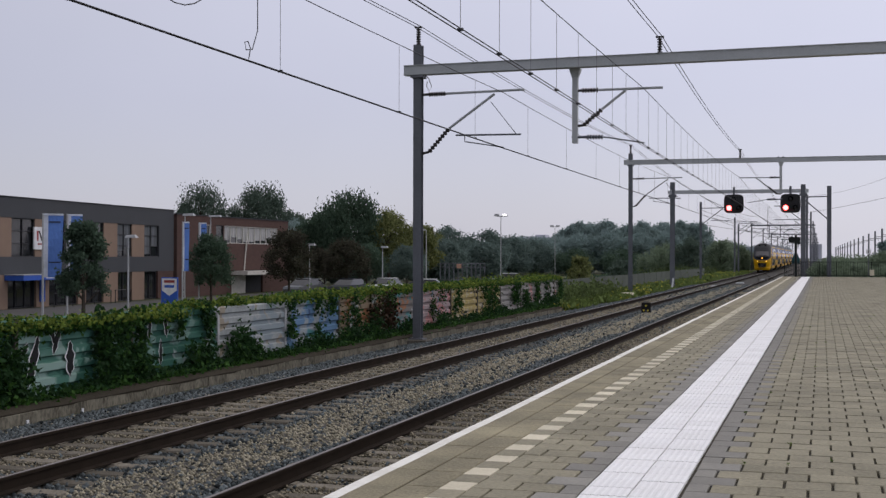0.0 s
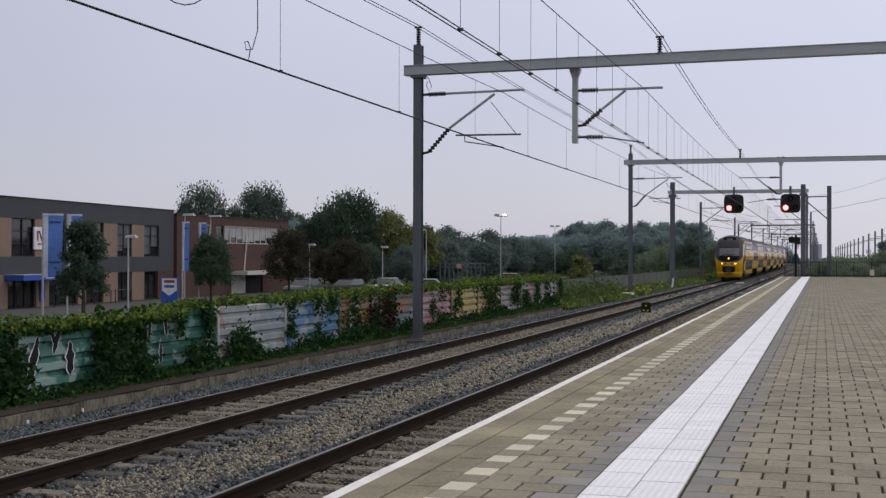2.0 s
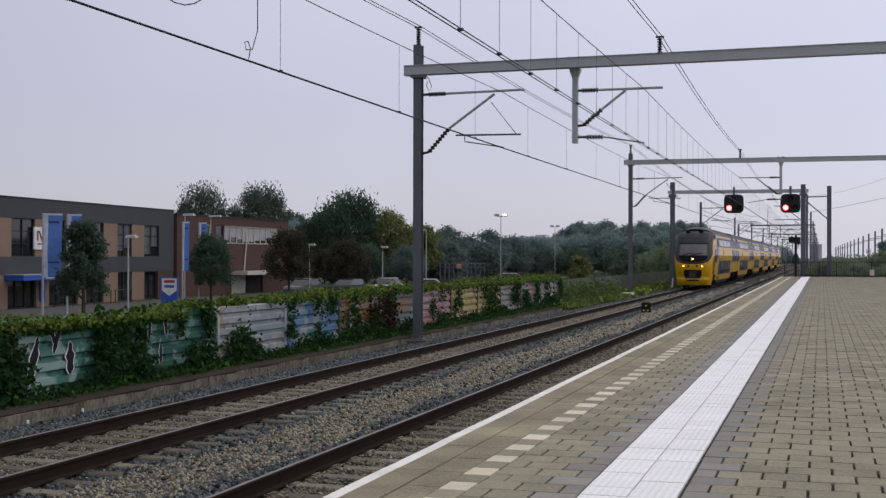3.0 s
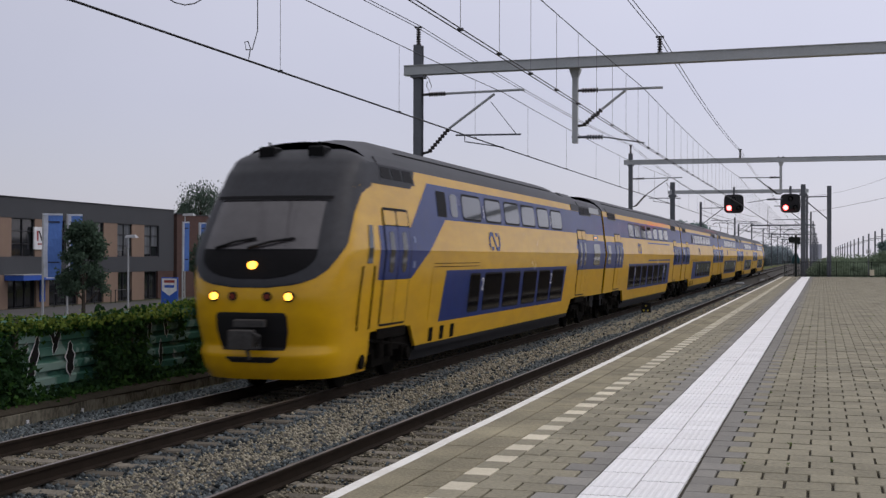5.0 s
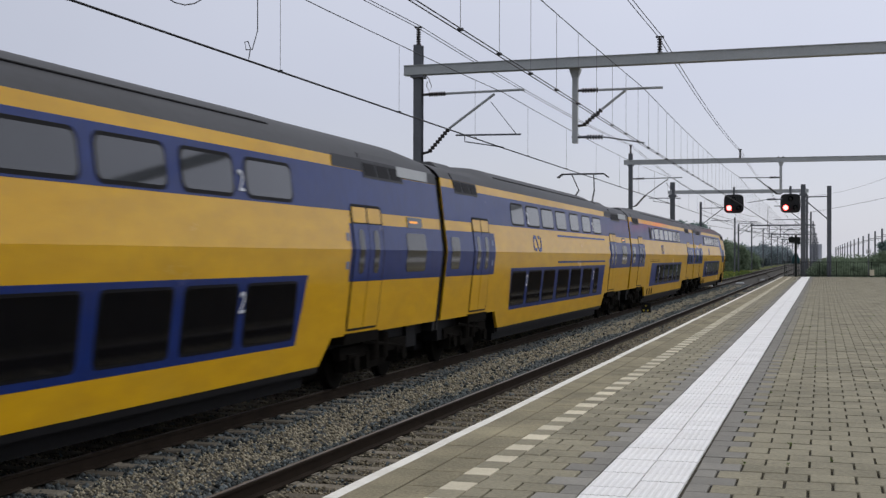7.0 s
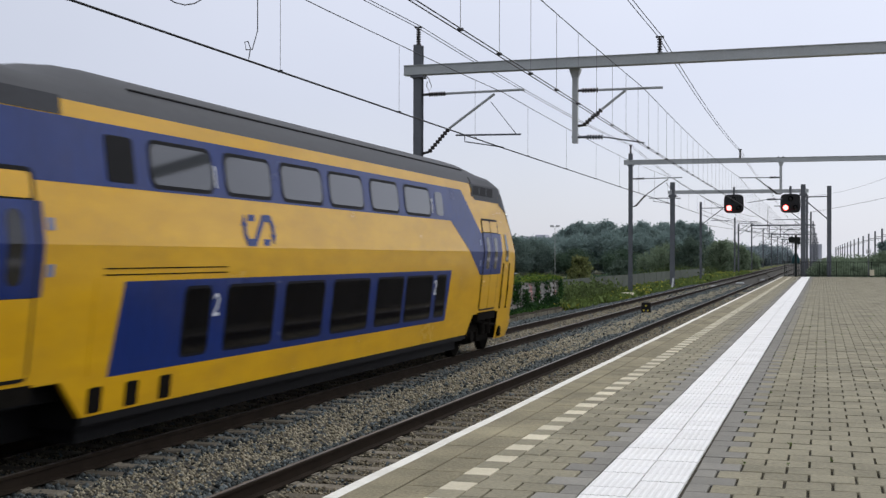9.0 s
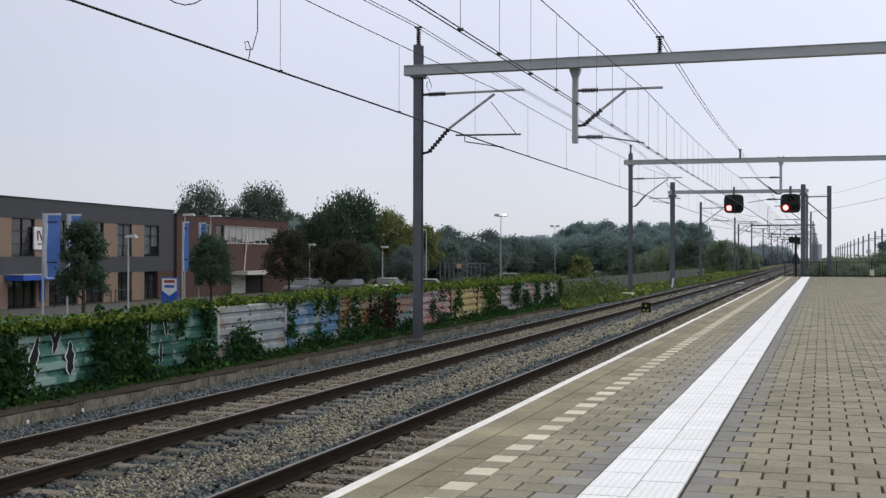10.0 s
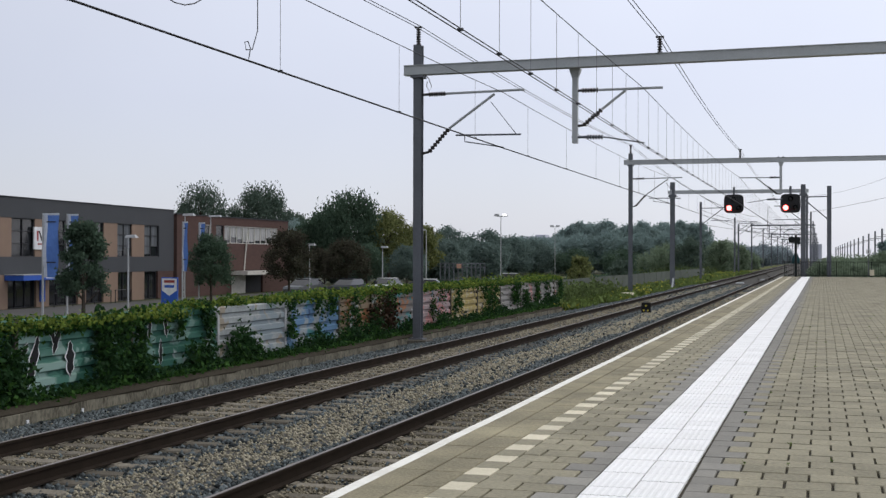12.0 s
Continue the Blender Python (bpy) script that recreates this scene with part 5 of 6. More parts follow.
# ---- graffiti wall, kerb and plants along the line ----
def graffiti(name, base, cols, scale):
    """Sheet metal sprayed over with blotches of several colours."""
    m = mat(name, base, 0.6, dark=tuple(c * 0.6 for c in base), scale=1.5, fine=12, bump=0.05, laid=True)
    n, l = m.node_tree.nodes, m.node_tree.links
    b = n["Principled BSDF"]
    out = b.inputs["Base Color"].links[0].from_socket
    geo = n.new("ShaderNodeNewGeometry")
    for i, (c, lo) in enumerate(cols):
        mp = n.new("ShaderNodeMapping")
        mp.inputs["Location"].default_value = (3.1 * i, 1.7 * i, 0.9 * i)
        l.new(geo.outputs["Position"], mp.inputs[0])
        nt = n.new("ShaderNodeTexNoise")
        nt.inputs["Scale"].default_value, nt.inputs["Detail"].default_value, nt.inputs["Distortion"].default_value = scale, 2.5, 1.2
        l.new(mp.outputs[0], nt.inputs["Vector"])
        mr = n.new("ShaderNodeMapRange")
        mr.inputs[1].default_value, mr.inputs[2].default_value = lo, lo + 0.035
        l.new(nt.outputs[0], mr.inputs[0])
        mx = n.new("ShaderNodeMixRGB")
        mx.inputs[2].default_value = (*c, 1)
        l.new(mr.outputs[0], mx.inputs[0])
        l.new(out, mx.inputs[1])
        out = mx.outputs[0]
    l.new(out, b.inputs["Base Color"])
    return m


GREEN, WHITE, SKYB, NAVY, BEIGE, ORANGE, PINK, YEL, DARK, TEAL = (0.026, 0.092, 0.068), (0.30, 0.325, 0.325), (0.115, 0.19, 0.265), (0.03, 0.06, 0.14), (0.27, 0.22, 0.15), (0.25, 0.11, 0.05), (0.36, 0.17, 0.16), (0.34, 0.27, 0.10), (0.03, 0.03, 0.035), (0.05, 0.17, 0.18)
GRAF = [graffiti("graffiti_green", GREEN, [((0.055, 0.150, 0.115), 0.45), ((0.20, 0.30, 0.265), 0.56), (DARK, 0.68)], 0.8),
        graffiti("graffiti_mint", (0.13, 0.22, 0.19), [(GREEN, 0.47), (WHITE, 0.60), (DARK, 0.68)], 1.0),
        graffiti("graffiti_white", WHITE, [((0.25, 0.215, 0.165), 0.60), ((0.20, 0.24, 0.26), 0.56), (DARK, 0.70)], 0.8),
        graffiti("graffiti_sky", (0.25, 0.28, 0.29), [((0.085, 0.165, 0.27), 0.465), (TEAL, 0.565), ((0.26, 0.20, 0.13), 0.64), (NAVY, 0.67)], 0.75),
        graffiti("graffiti_beige", (0.22, 0.165, 0.105), [(ORANGE, 0.53), (WHITE, 0.585), (TEAL, 0.63), (DARK, 0.66)], 1.2),
        graffiti("graffiti_mixed", (0.16, 0.15, 0.14), [(TEAL, 0.55), (ORANGE, 0.60), (WHITE, 0.62)], 1.5),
        graffiti("graffiti_pink", (0.30, 0.24, 0.24), [(PINK, 0.52), (SKYB, 0.64), (DARK, 0.67)], 1.6),
        graffiti("graffiti_yellow", YEL, [((0.36, 0.33, 0.26), 0.56), (DARK, 0.62)], 1.6),
        graffiti("graffiti_grey", (0.27, 0.26, 0.25), [((0.15, 0.14, 0.13), 0.55), (PINK, 0.64), (DARK, 0.64)], 1.4)]
WALL_X = -12.75


def wall():
    t = thing("sheet_metal_wall", "corrugated metal boundary wall covered in faded graffiti and ivy", "wall")
    order = [0, 0, 1, 2, 3, 4, 5, 6, 7, 7, 8, 8, 8, 8]
    for i, k in enumerate(order):
        y0, y1 = 14.55 + 3.68 * i - (3.68 if i == 0 else 0), 14.55 + 3.68 * (i + 1)
        y1 = min(y1, 63.6)
        top = 1.20 - 0.012 * i + rng.uniform(-0.02, 0.02) + (0.12 if i > 10 else 0)
        g = G()
        front = []
        n = 6
        for j in range(n):
            za, zb = -0.32 + (top + 0.32) * j / n, -0.32 + (top + 0.32) * (j + 1) / n
            h = zb - za
            front += [(0.0, za), (0.0, za + h * 0.30), (0.055, za + h * 0.42), (0.055, za + h * 0.88), (0.0, zb - 0.002)]
        loop = [(WALL_X + x, z) for x, z in front] + [(WALL_X - 0.04, top), (WALL_X - 0.04, -0.32)]
        g.prism([(x, y0 + 0.05, z) for x, z in loop], [(x, y1 - 0.03, z) for x, z in loop])
        part("panel", g, GRAF[k], t, "graffiti-sprayed corrugated sheet")
        g = G()
        g.box(WALL_X - 0.06, WALL_X + 0.075, y0 - 0.05, y0 + 0.05, -0.4, top + 0.02)
        part("post", g, M["pole_pale"] if i in (3, 4) else M["concrete"], t)
    # sprayed dark figures with pale rims on the green stretch
    for y, z0, z1, w, lean in ((18.72, 0.06, 0.92, 0.10, 0.14), (18.45, 0.50, 0.80, 0.07, 0.10), (19.82, 0.14, 0.76, 0.11, 0.0), (19.40, 0.55, 1.06, 0.07, 0.10), (19.28, 0.70, 1.06, 0.05, -0.08), (22.6, 0.62, 1.08, 0.06, 0.02), (23.25, 0.62, 1.1, 0.06, -0.04), (23.05, 0.05, 0.60, 0.06, 0.0), (21.0, 0.65, 1.08, 0.05, -0.06)):
        for grow, dx, m, nm in ((1.3, 0.060, M["sign_white"], "pale_rim"), (1.0, 0.064, M["black"], "dark_shape")):
            g = G()
            zc, hh, ww = (z0 + z1) / 2, (z1 - z0) / 2 * (1 + (grow - 1) * 0.15), w * grow
            pts = [(y + lean * 1.0 * v + ww * math.sin(math.pi * (v + 1) / 2) ** 0.7 * sd * (1 + 0.3 * math.sin(9 * v)), zc + hh * v) for sd, vs in ((1, np.linspace(-1, 1, 9)), (-1, np.linspace(0.85, -0.85, 8))) for v in vs]
            g.prism([(WALL_X + dx - 0.002, a, b) for a, b in pts], [(WALL_X + dx, a, b) for a, b in pts])
            part(nm, g, m, t, "sprayed dark figure" if nm == "dark_shape" else "sprayed pale outline")


wall()


M["soil"] = mat("soil", (0.050, 0.043, 0.032), 0.95, dark=(0.022, 0.020, 0.015), scale=2, fine=25, bump=0.8, spec=0.05)


def kerb():
    g = G()
    for i in range(27):
        y0 = 8 + 2.0 * i
        z = -0.215 + rng.uniform(-0.006, 0.006)
        g.bevel_box(-12.42, -12.12 + rng.uniform(-0.01, 0.01), y0 + 0.01, y0 + 1.99, -0.55, z, 0.02)
    tagged(part("kerb_wall", g, M["kerb_concrete"]), "stained low concrete kerb along the ballast", "kerb", kind="structure")
    g = G()
    rows = []
    for y in np.arange(8, 62.2, 0.35):
        e = -12.14 + 0.008 * math.sin(3.1 * y) + rng.uniform(-0.01, 0.01)
        rows.append([(-12.54, y, -0.22), (-12.5, y, -0.16), (-12.35, y, -0.15 + rng.uniform(0, 0.02)), (e - 0.03, y, -0.172), (e + 0.03, y, -0.205 - rng.uniform(0, 0.012)), (e + 0.012, y, -0.235 - 0.02 * math.sin(1.7 * y) ** 2)])
    g.grid(rows)
    tagged(part("kerb_soil", g, M["soil"]), "dark soil strip on the kerb", "ground", kind="structure")


kerb()
for y0, z0 in ((19.28, -0.375), (17.7, -0.385)):
    g = G()
    g.bevel_box(-12.11, -12.09, y0 - 0.028, y0 + 0.028, z0 - 0.035, z0 + 0.035, 0.004)
    tagged(part("kerb_marker", g, M["sign_white"]), "small white marker plate on the kerb", "marker", "kerb markers")


def plant(name, label, groups, leaf, m, up=0.0, long=1.6):
    """Leaves gathered in clumps: (x, y, z, spread x, spread y, spread z, number)."""
    pts = []
    for x, y, z, sx, sy, sz, n in groups:
        pts.append(np.array([x, y, z]) + rng.normal(size=(n, 3)) * np.array([sx, sy, sz]))
    ob = new(name, leaves_mesh(name, np.concatenate(pts), leaf, m, up, long))
    return tagged(ob, label, "plant", kind="stuff")


def ivy():
    top, bright, low, dark, red = [], [], [], [], []
    y = 14.0
    while y < 64:
        bare = 23.8 < y < 29.2
        if not bare or rng.random() < 0.25:
            h = rng.uniform(0.04, 0.12) + (0.04 if y > 29 else 0.05)
            e = -0.11 if y < 23.8 else 0.0
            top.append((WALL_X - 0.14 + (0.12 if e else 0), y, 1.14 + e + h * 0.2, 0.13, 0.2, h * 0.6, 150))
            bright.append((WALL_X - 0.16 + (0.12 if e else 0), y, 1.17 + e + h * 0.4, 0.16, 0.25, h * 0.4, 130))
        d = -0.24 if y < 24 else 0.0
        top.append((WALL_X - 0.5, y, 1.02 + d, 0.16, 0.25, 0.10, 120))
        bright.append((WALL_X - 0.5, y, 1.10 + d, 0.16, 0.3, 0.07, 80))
        if rng.random() < 0.16 and y > 29.5:
            bright.append((WALL_X - 0.3, y, 1.30, 0.14, 0.18, 0.09, 60))
        low.append((-12.42, y, -0.12, 0.10, 0.25, 0.05, 34))
        dark.append((-12.5, y, -0.08, 0.09, 0.3, 0.07, 36))
        y += 0.26
    # hanging curtains: place along the wall, width, lowest point, density
    for y0, w, z0, n in ((17.6, 0.5, -0.1, 420), (17.9, 0.20, -0.1, 200), (16.6, 0.8, -0.1, 400), (20.75, 0.22, 0.0, 260), (21.25, 0.30, -0.1, 360), (21.8, 0.28, -0.1, 360), (22.2, 0.12, 0.2, 120), (23.75, 0.10, 0.7, 60), (25.0, 0.16, 0.1, 140), (29.45, 0.16, 0.3, 150), (31.3, 0.2, 0.3, 120), (32.2, 0.3, 0.75, 160), (33.4, 0.35, 0.0, 300), (34.2, 0.3, 0.1, 200), (35.8, 0.3, -0.1, 240), (37.3, 0.4, -0.1, 300), (41.6, 0.25, 0.3, 130), (42.7, 0.3, -0.1, 180), (44.6, 0.35, -0.1, 260), (49.0, 0.6, -0.1, 380), (50.2, 0.4, 0.2, 160), (54.0, 0.6, -0.1, 340), (56.0, 0.4, 0.2, 160), (58.2, 0.4, 0.0, 220), (60.4, 0.5, -0.1, 240), (63.6, 0.5, -0.1, 420)):
        n = int(n * (0.62 if 30 < y0 < 47 else 1.0))
        for _ in range(7):
            z = rng.uniform(z0, 1.12)
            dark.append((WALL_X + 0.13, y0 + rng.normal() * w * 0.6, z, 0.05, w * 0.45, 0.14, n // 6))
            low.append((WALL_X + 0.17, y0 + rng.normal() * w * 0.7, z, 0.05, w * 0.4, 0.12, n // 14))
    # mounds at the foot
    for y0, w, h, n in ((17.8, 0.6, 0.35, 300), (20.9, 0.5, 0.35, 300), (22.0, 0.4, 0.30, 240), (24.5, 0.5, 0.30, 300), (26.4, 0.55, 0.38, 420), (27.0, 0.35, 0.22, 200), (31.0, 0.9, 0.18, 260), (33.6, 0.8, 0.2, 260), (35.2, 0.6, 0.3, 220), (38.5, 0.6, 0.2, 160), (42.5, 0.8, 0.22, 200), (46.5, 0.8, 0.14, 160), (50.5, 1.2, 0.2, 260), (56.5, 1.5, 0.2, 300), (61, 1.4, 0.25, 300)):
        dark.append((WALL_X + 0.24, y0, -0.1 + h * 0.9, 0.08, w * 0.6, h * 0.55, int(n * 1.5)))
        low.append((WALL_X + 0.3, y0, -0.12 + h * 0.6, 0.07, w * 0.7, h * 0.5, n // 3))
    for y0 in (35.6, 37.1, 36.6):
        red.append((WALL_X + 0.17, y0, 0.5, 0.05, 0.25, 0.3, 160))
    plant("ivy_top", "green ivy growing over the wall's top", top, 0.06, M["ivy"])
    plant("ivy_sprigs", "bright yellow-green ivy on the wall's top", bright, 0.058, M["ivy_bright"])
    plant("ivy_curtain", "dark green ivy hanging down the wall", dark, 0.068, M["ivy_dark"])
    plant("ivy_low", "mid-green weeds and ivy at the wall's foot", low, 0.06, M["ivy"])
    plant("ivy_red", "reddish creeper on the wall", red, 0.08, M["ivy_red"])


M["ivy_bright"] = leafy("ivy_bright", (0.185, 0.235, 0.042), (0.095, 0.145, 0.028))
ivy()


M["scrub"] = leafy("scrub", (0.120, 0.160, 0.058), (0.066, 0.094, 0.036))


def verge():
    weeds, flowers, tall = [], [], []
    for _ in range(900):
        y = 62 + 150 * rng.random() ** 1.3
        x = rng.uniform(-14.0, -11.2 if y > 70 else -12.0)
        h = rng.uniform(0.05, 0.18)
        weeds.append((x, y, -0.3 + h, 0.3, 0.6, h * 0.6, 44))
        if rng.random() < 0.13:
            flowers.append((x, y, -0.3 + h * 1.9, 0.3, 0.6, 0.08, 22))
    for _ in range(90):
        y = 63 + 20 * rng.random()
        tall.append((rng.uniform(-13.9, -12.6), y, 0.1, 0.3, 0.5, 0.28, 60))
    for _ in range(60):
        y = 120 + 120 * rng.random()
        tall.append((rng.uniform(-19, -14.5), y, 0.1, 0.9, 1.6, 0.4, 60))
    plant("verge_weeds", "rough green weeds on the railway verge", weeds, 0.16, M["grass"], 0.5, 2.2)
    plant("verge_flowers", "yellow flowering weeds on the railway verge", flowers, 0.13, M["flower"])
    plant("verge_scrub", "dull olive tall weeds beside the track", tall, 0.12, M["scrub"], 0.4, 2.0)
    rough = []
    for _ in range(260):
        rough.append((rng.uniform(-33, -15.5), rng.uniform(70, 240), -0.9, 1.2, 2.2, 0.22, 60))
    plant("rough_grass", "dull green rough grass behind the wall", rough, 0.3, M["leaf"], 0.5, 2.0)


verge()


def grey_fence():
    t = thing("concrete_fence", "low grey concrete panel fence along the verge", "fence")
    for i in range(24):
        y0 = 66 + 4.0 * i
        g = G()
        g.box(-14.06, -14.0, y0 + 0.08, y0 + 3.95, -0.6, 0.96 - 0.004 * i)
        part("panel", g, M["fence_grey"], t)
        g = G()
        g.box(-14.08, -13.985, y0 - 0.07, y0 + 0.07, -0.6, 0.965 - 0.004 * i)
        part("post", g, M["fence_grey"], t)


M["fence_grey"] = mat("fence_grey", (0.105, 0.118, 0.102), 0.85, dark=(0.05, 0.06, 0.048), scale=0.8, fine=9)
grey_fence()


# ---- trees ----
def tree(x, y, top, width, m, kind="round", base=-1.1, leaf=0.3, n=2600, label="dark green leafy tree behind the wall", name="tree"):
    """A tapered trunk, forking limbs and a ragged crown of leaf clumps."""
    h = top - base
    t = thing(name, label, "tree", at=pose(x, y, base))
    lo = {"round": 0.28, "street": 0.30, "bush": 0.02, "poplar": 0.2, "wood": 0.05}[kind]
    tr = max(0.04, 0.022 * h)
    g = G()
    lean = [rng.uniform(-0.03, 0.03) * h for _ in range(2)]
    g.tube([(0, 0, 0), (lean[0] * 0.3, lean[1] * 0.3, h * 0.3), (lean[0], lean[1], h * 0.62), (lean[0] * 1.2, lean[1] * 1.2, h * 0.85)], [tr, tr * 0.75, tr * 0.45, tr * 0.15], 7)
    trunk = part("trunk", g, M["bark"], t, "grey-brown trunk")
    centres, tips = [], []
    cz, hz = h * (1 + lo) / 2, h * (1 - lo) / 2
    lobes = 130 if kind in ("wood", "bush") else 80
    for i in range(lobes):
        u, ang = rng.uniform(-1.0, 1.0), rng.uniform(0, 6.283)
        if kind == "street":
            prof = 0.55 + 0.45 * math.cos(1.25 * u + 0.45)
        elif kind == "poplar":
            prof = (1 - abs(u) ** 3.6) ** 0.5 * (0.9 + 0.1 * u)
        else:
            prof = (1 - abs(u) ** 2.8) ** 0.5
        r = width / 2 * rng.uniform(0.20, 0.36)
        deep = rng.random() ** 0.35
        rad = max(0.0, width * 0.60 * prof - r * 0.7) * deep * rng.uniform(0.92, 1.06)
        zr = r * (1.5 if kind == "poplar" else 0.85)
        zc = cz + u * max(0.1, hz - zr * 0.6)
        c = np.array([lean[0] * zc / h + rad * math.cos(ang), lean[1] * zc / h + rad * math.sin(ang), zc])
        tips.append(tuple(c))
        k = int(n / lobes * rng.uniform(0.7, 1.3) * (r / (width * 0.14)) ** 1.5)
        d = rng.normal(size=(k, 3))
        d /= np.linalg.norm(d, axis=1, keepdims=True)
        centres.append(c + d * (rng.random((k, 1)) ** 0.6) * np.array([r, r, zr]) + np.clip(rng.normal(size=(k, 3)), -1.6, 1.6) * r * (np.array([0.16, 0.16, 0.5]) if kind == "poplar" else 0.3))
    for c in tips[:14]:
        g = G()
        z0 = c[2] * rng.uniform(0.5, 0.75)
        g.tube([(lean[0] * z0 / h, lean[1] * z0 / h, z0), (c[0] * 0.55, c[1] * 0.55, (z0 + c[2]) / 2 + 0.1), c], [tr * 0.4, tr * 0.25, tr * 0.08], 5)
        part("limb", g, M["bark"], t)
    pts = np.concatenate(centres)
    pts[:, 2] = np.maximum(pts[:, 2], 0.05)
    part("crown", leaves_mesh("crown", pts, leaf, m, 1.0 if kind == "poplar" else 0.15, 2.2 if kind == "poplar" else 1.6), None, t, "ragged leafy crown")
    return t


for x, y, top, w in ((-78.9, 153.9, 11.5, 7.8), (-71.4, 156.1, 11.5, 7.6), (-83.6, 158.9, 9.2, 3.6), (-75.5, 158.0, 8.6, 6.0), (-66.6, 156.0, 8.0, 4.6)):
    tree(x, y, top, w, M["leaf_grey"], "poplar", leaf=0.14, n=14000, label="grey-green windblown willow behind the brick building", name="willow_tree")
for x, y, top, w, m, lab in ((-48.0, 126.5, 9.0, 6.9, "leaf", "tall dark green tree beside the brick building"), (-52.2, 128.5, 6.6, 4.6, "leaf", "dark green tree beside the brick building"), (-44.6, 130.6, 7.0, 6.0, "leaf_yellow", "yellowing leafy tree beside the yard"), (-42.4, 136.0, 5.6, 4.2, "leaf_yellow", "yellowing leafy tree beside the yard"), (-59.4, 139.1, 6.4, 5.0, "leaf_far_haze", "hazy dark tree behind the brick building"), (-56, 134, 5.6, 5.0, "leaf_dark_haze", "very dark tree behind the brick building")):
    tree(x, y, top, w, M[m], "poplar" if m == "leaf" else "round", leaf=0.14, n=14000, label=lab)
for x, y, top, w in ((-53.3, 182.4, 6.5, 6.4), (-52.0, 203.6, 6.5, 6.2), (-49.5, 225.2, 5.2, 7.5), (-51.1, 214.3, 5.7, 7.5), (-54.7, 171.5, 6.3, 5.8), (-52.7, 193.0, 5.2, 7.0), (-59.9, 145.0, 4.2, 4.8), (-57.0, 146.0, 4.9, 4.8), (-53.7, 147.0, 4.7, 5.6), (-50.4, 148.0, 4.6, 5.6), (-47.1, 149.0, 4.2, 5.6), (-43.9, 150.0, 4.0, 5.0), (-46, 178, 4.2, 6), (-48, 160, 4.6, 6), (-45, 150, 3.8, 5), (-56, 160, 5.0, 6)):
    tree(x, y, top, w, M["leaf_dark_haze"], "wood", leaf=0.21, n=7000, label="dark green tree at the back of the yard, haze in its colour")
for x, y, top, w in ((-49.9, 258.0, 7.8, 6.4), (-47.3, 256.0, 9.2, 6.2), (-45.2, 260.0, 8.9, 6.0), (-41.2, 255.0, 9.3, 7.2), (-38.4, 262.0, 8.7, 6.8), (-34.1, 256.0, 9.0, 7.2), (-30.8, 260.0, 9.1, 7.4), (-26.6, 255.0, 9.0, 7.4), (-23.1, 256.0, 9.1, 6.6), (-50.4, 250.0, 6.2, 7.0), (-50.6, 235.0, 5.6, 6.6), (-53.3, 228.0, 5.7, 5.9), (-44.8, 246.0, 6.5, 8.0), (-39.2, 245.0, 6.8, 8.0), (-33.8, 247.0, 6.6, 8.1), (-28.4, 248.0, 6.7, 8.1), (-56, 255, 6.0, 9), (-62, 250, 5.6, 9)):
    tree(x, y, top, w, M["leaf_far_haze"], "wood", leaf=0.24, n=11500, label="dark green tree of a distant wood, paled by haze in its colour")
for x, y, top, w, m in ((-18.9, 192.6, 5.1, 5.3, "leaf_grey"), (-14.9, 200.0, 4.8, 4.6, "leaf_mid_haze"), (-13.2, 215.0, 4.3, 3.6, "leaf_mid_haze"), (-17.4, 245.3, 5.5, 6.2, "leaf_mid_haze"), (-22.5, 200, 4.2, 6.0, "leaf_mid_haze"), (-14.0, 267.2, 3.1, 4.8, "leaf_mid_haze"), (-17, 210, 3.6, 5, "leaf_mid_haze"), (-26, 214, 3.5, 6.5, "leaf_mid_haze"), (-34, 228, 3.6, 7.5, "leaf"), (-42, 224, 3.4, 7.5, "leaf")):
    tree(x, y, top, w, M[m], "bush", leaf=0.17, n=7000, label="rounded green bush beside the railway", name="bush")
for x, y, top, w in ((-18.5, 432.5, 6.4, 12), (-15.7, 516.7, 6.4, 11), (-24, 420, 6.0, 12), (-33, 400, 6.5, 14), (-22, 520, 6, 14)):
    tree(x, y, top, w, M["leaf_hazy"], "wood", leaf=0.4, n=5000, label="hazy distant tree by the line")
tree(-19.9, 108.8, 2.2, 2.2, M["leaf_yellow"], "street", leaf=0.16, n=1500, label="small yellowing sapling behind the grey fence", name="sapling")
tree(-18.1, 119.8, 2.0, 2.2, M["leaf_grey"], "bush", leaf=0.16, n=1500, label="grey-green shrub behind the grey fence", name="bush")
for x, y, top, w, m, lab in ((-33.1, 52.8, 3.9, 2.3, "leaf", "dark green street tree before the office building"), (-38.8, 77.2, 3.6, 2.8, "leaf", "dark green street tree before the brick building"), (-39.8, 92.5, 4.2, 3.8, "leaf_red", "dark reddish street tree before the brick building"), (-39.1, 103.1, 3.6, 3.8, "leaf_red", "dark reddish street tree in the yard"), (-44.6, 112.0, 3.0, 3.2, "leaf_red", "dark reddish street tree in the yard"), (-40.8, 113.1, 3.4, 3.6, "leaf", "dark green street tree in the yard"), (-40.3, 123.6, 3.3, 3.8, "leaf_dark_haze", "dark green street tree in the yard")):
    tree(x, y, top, w, M[m], "street", leaf=0.10, n=9500, label=lab, name="street_tree")
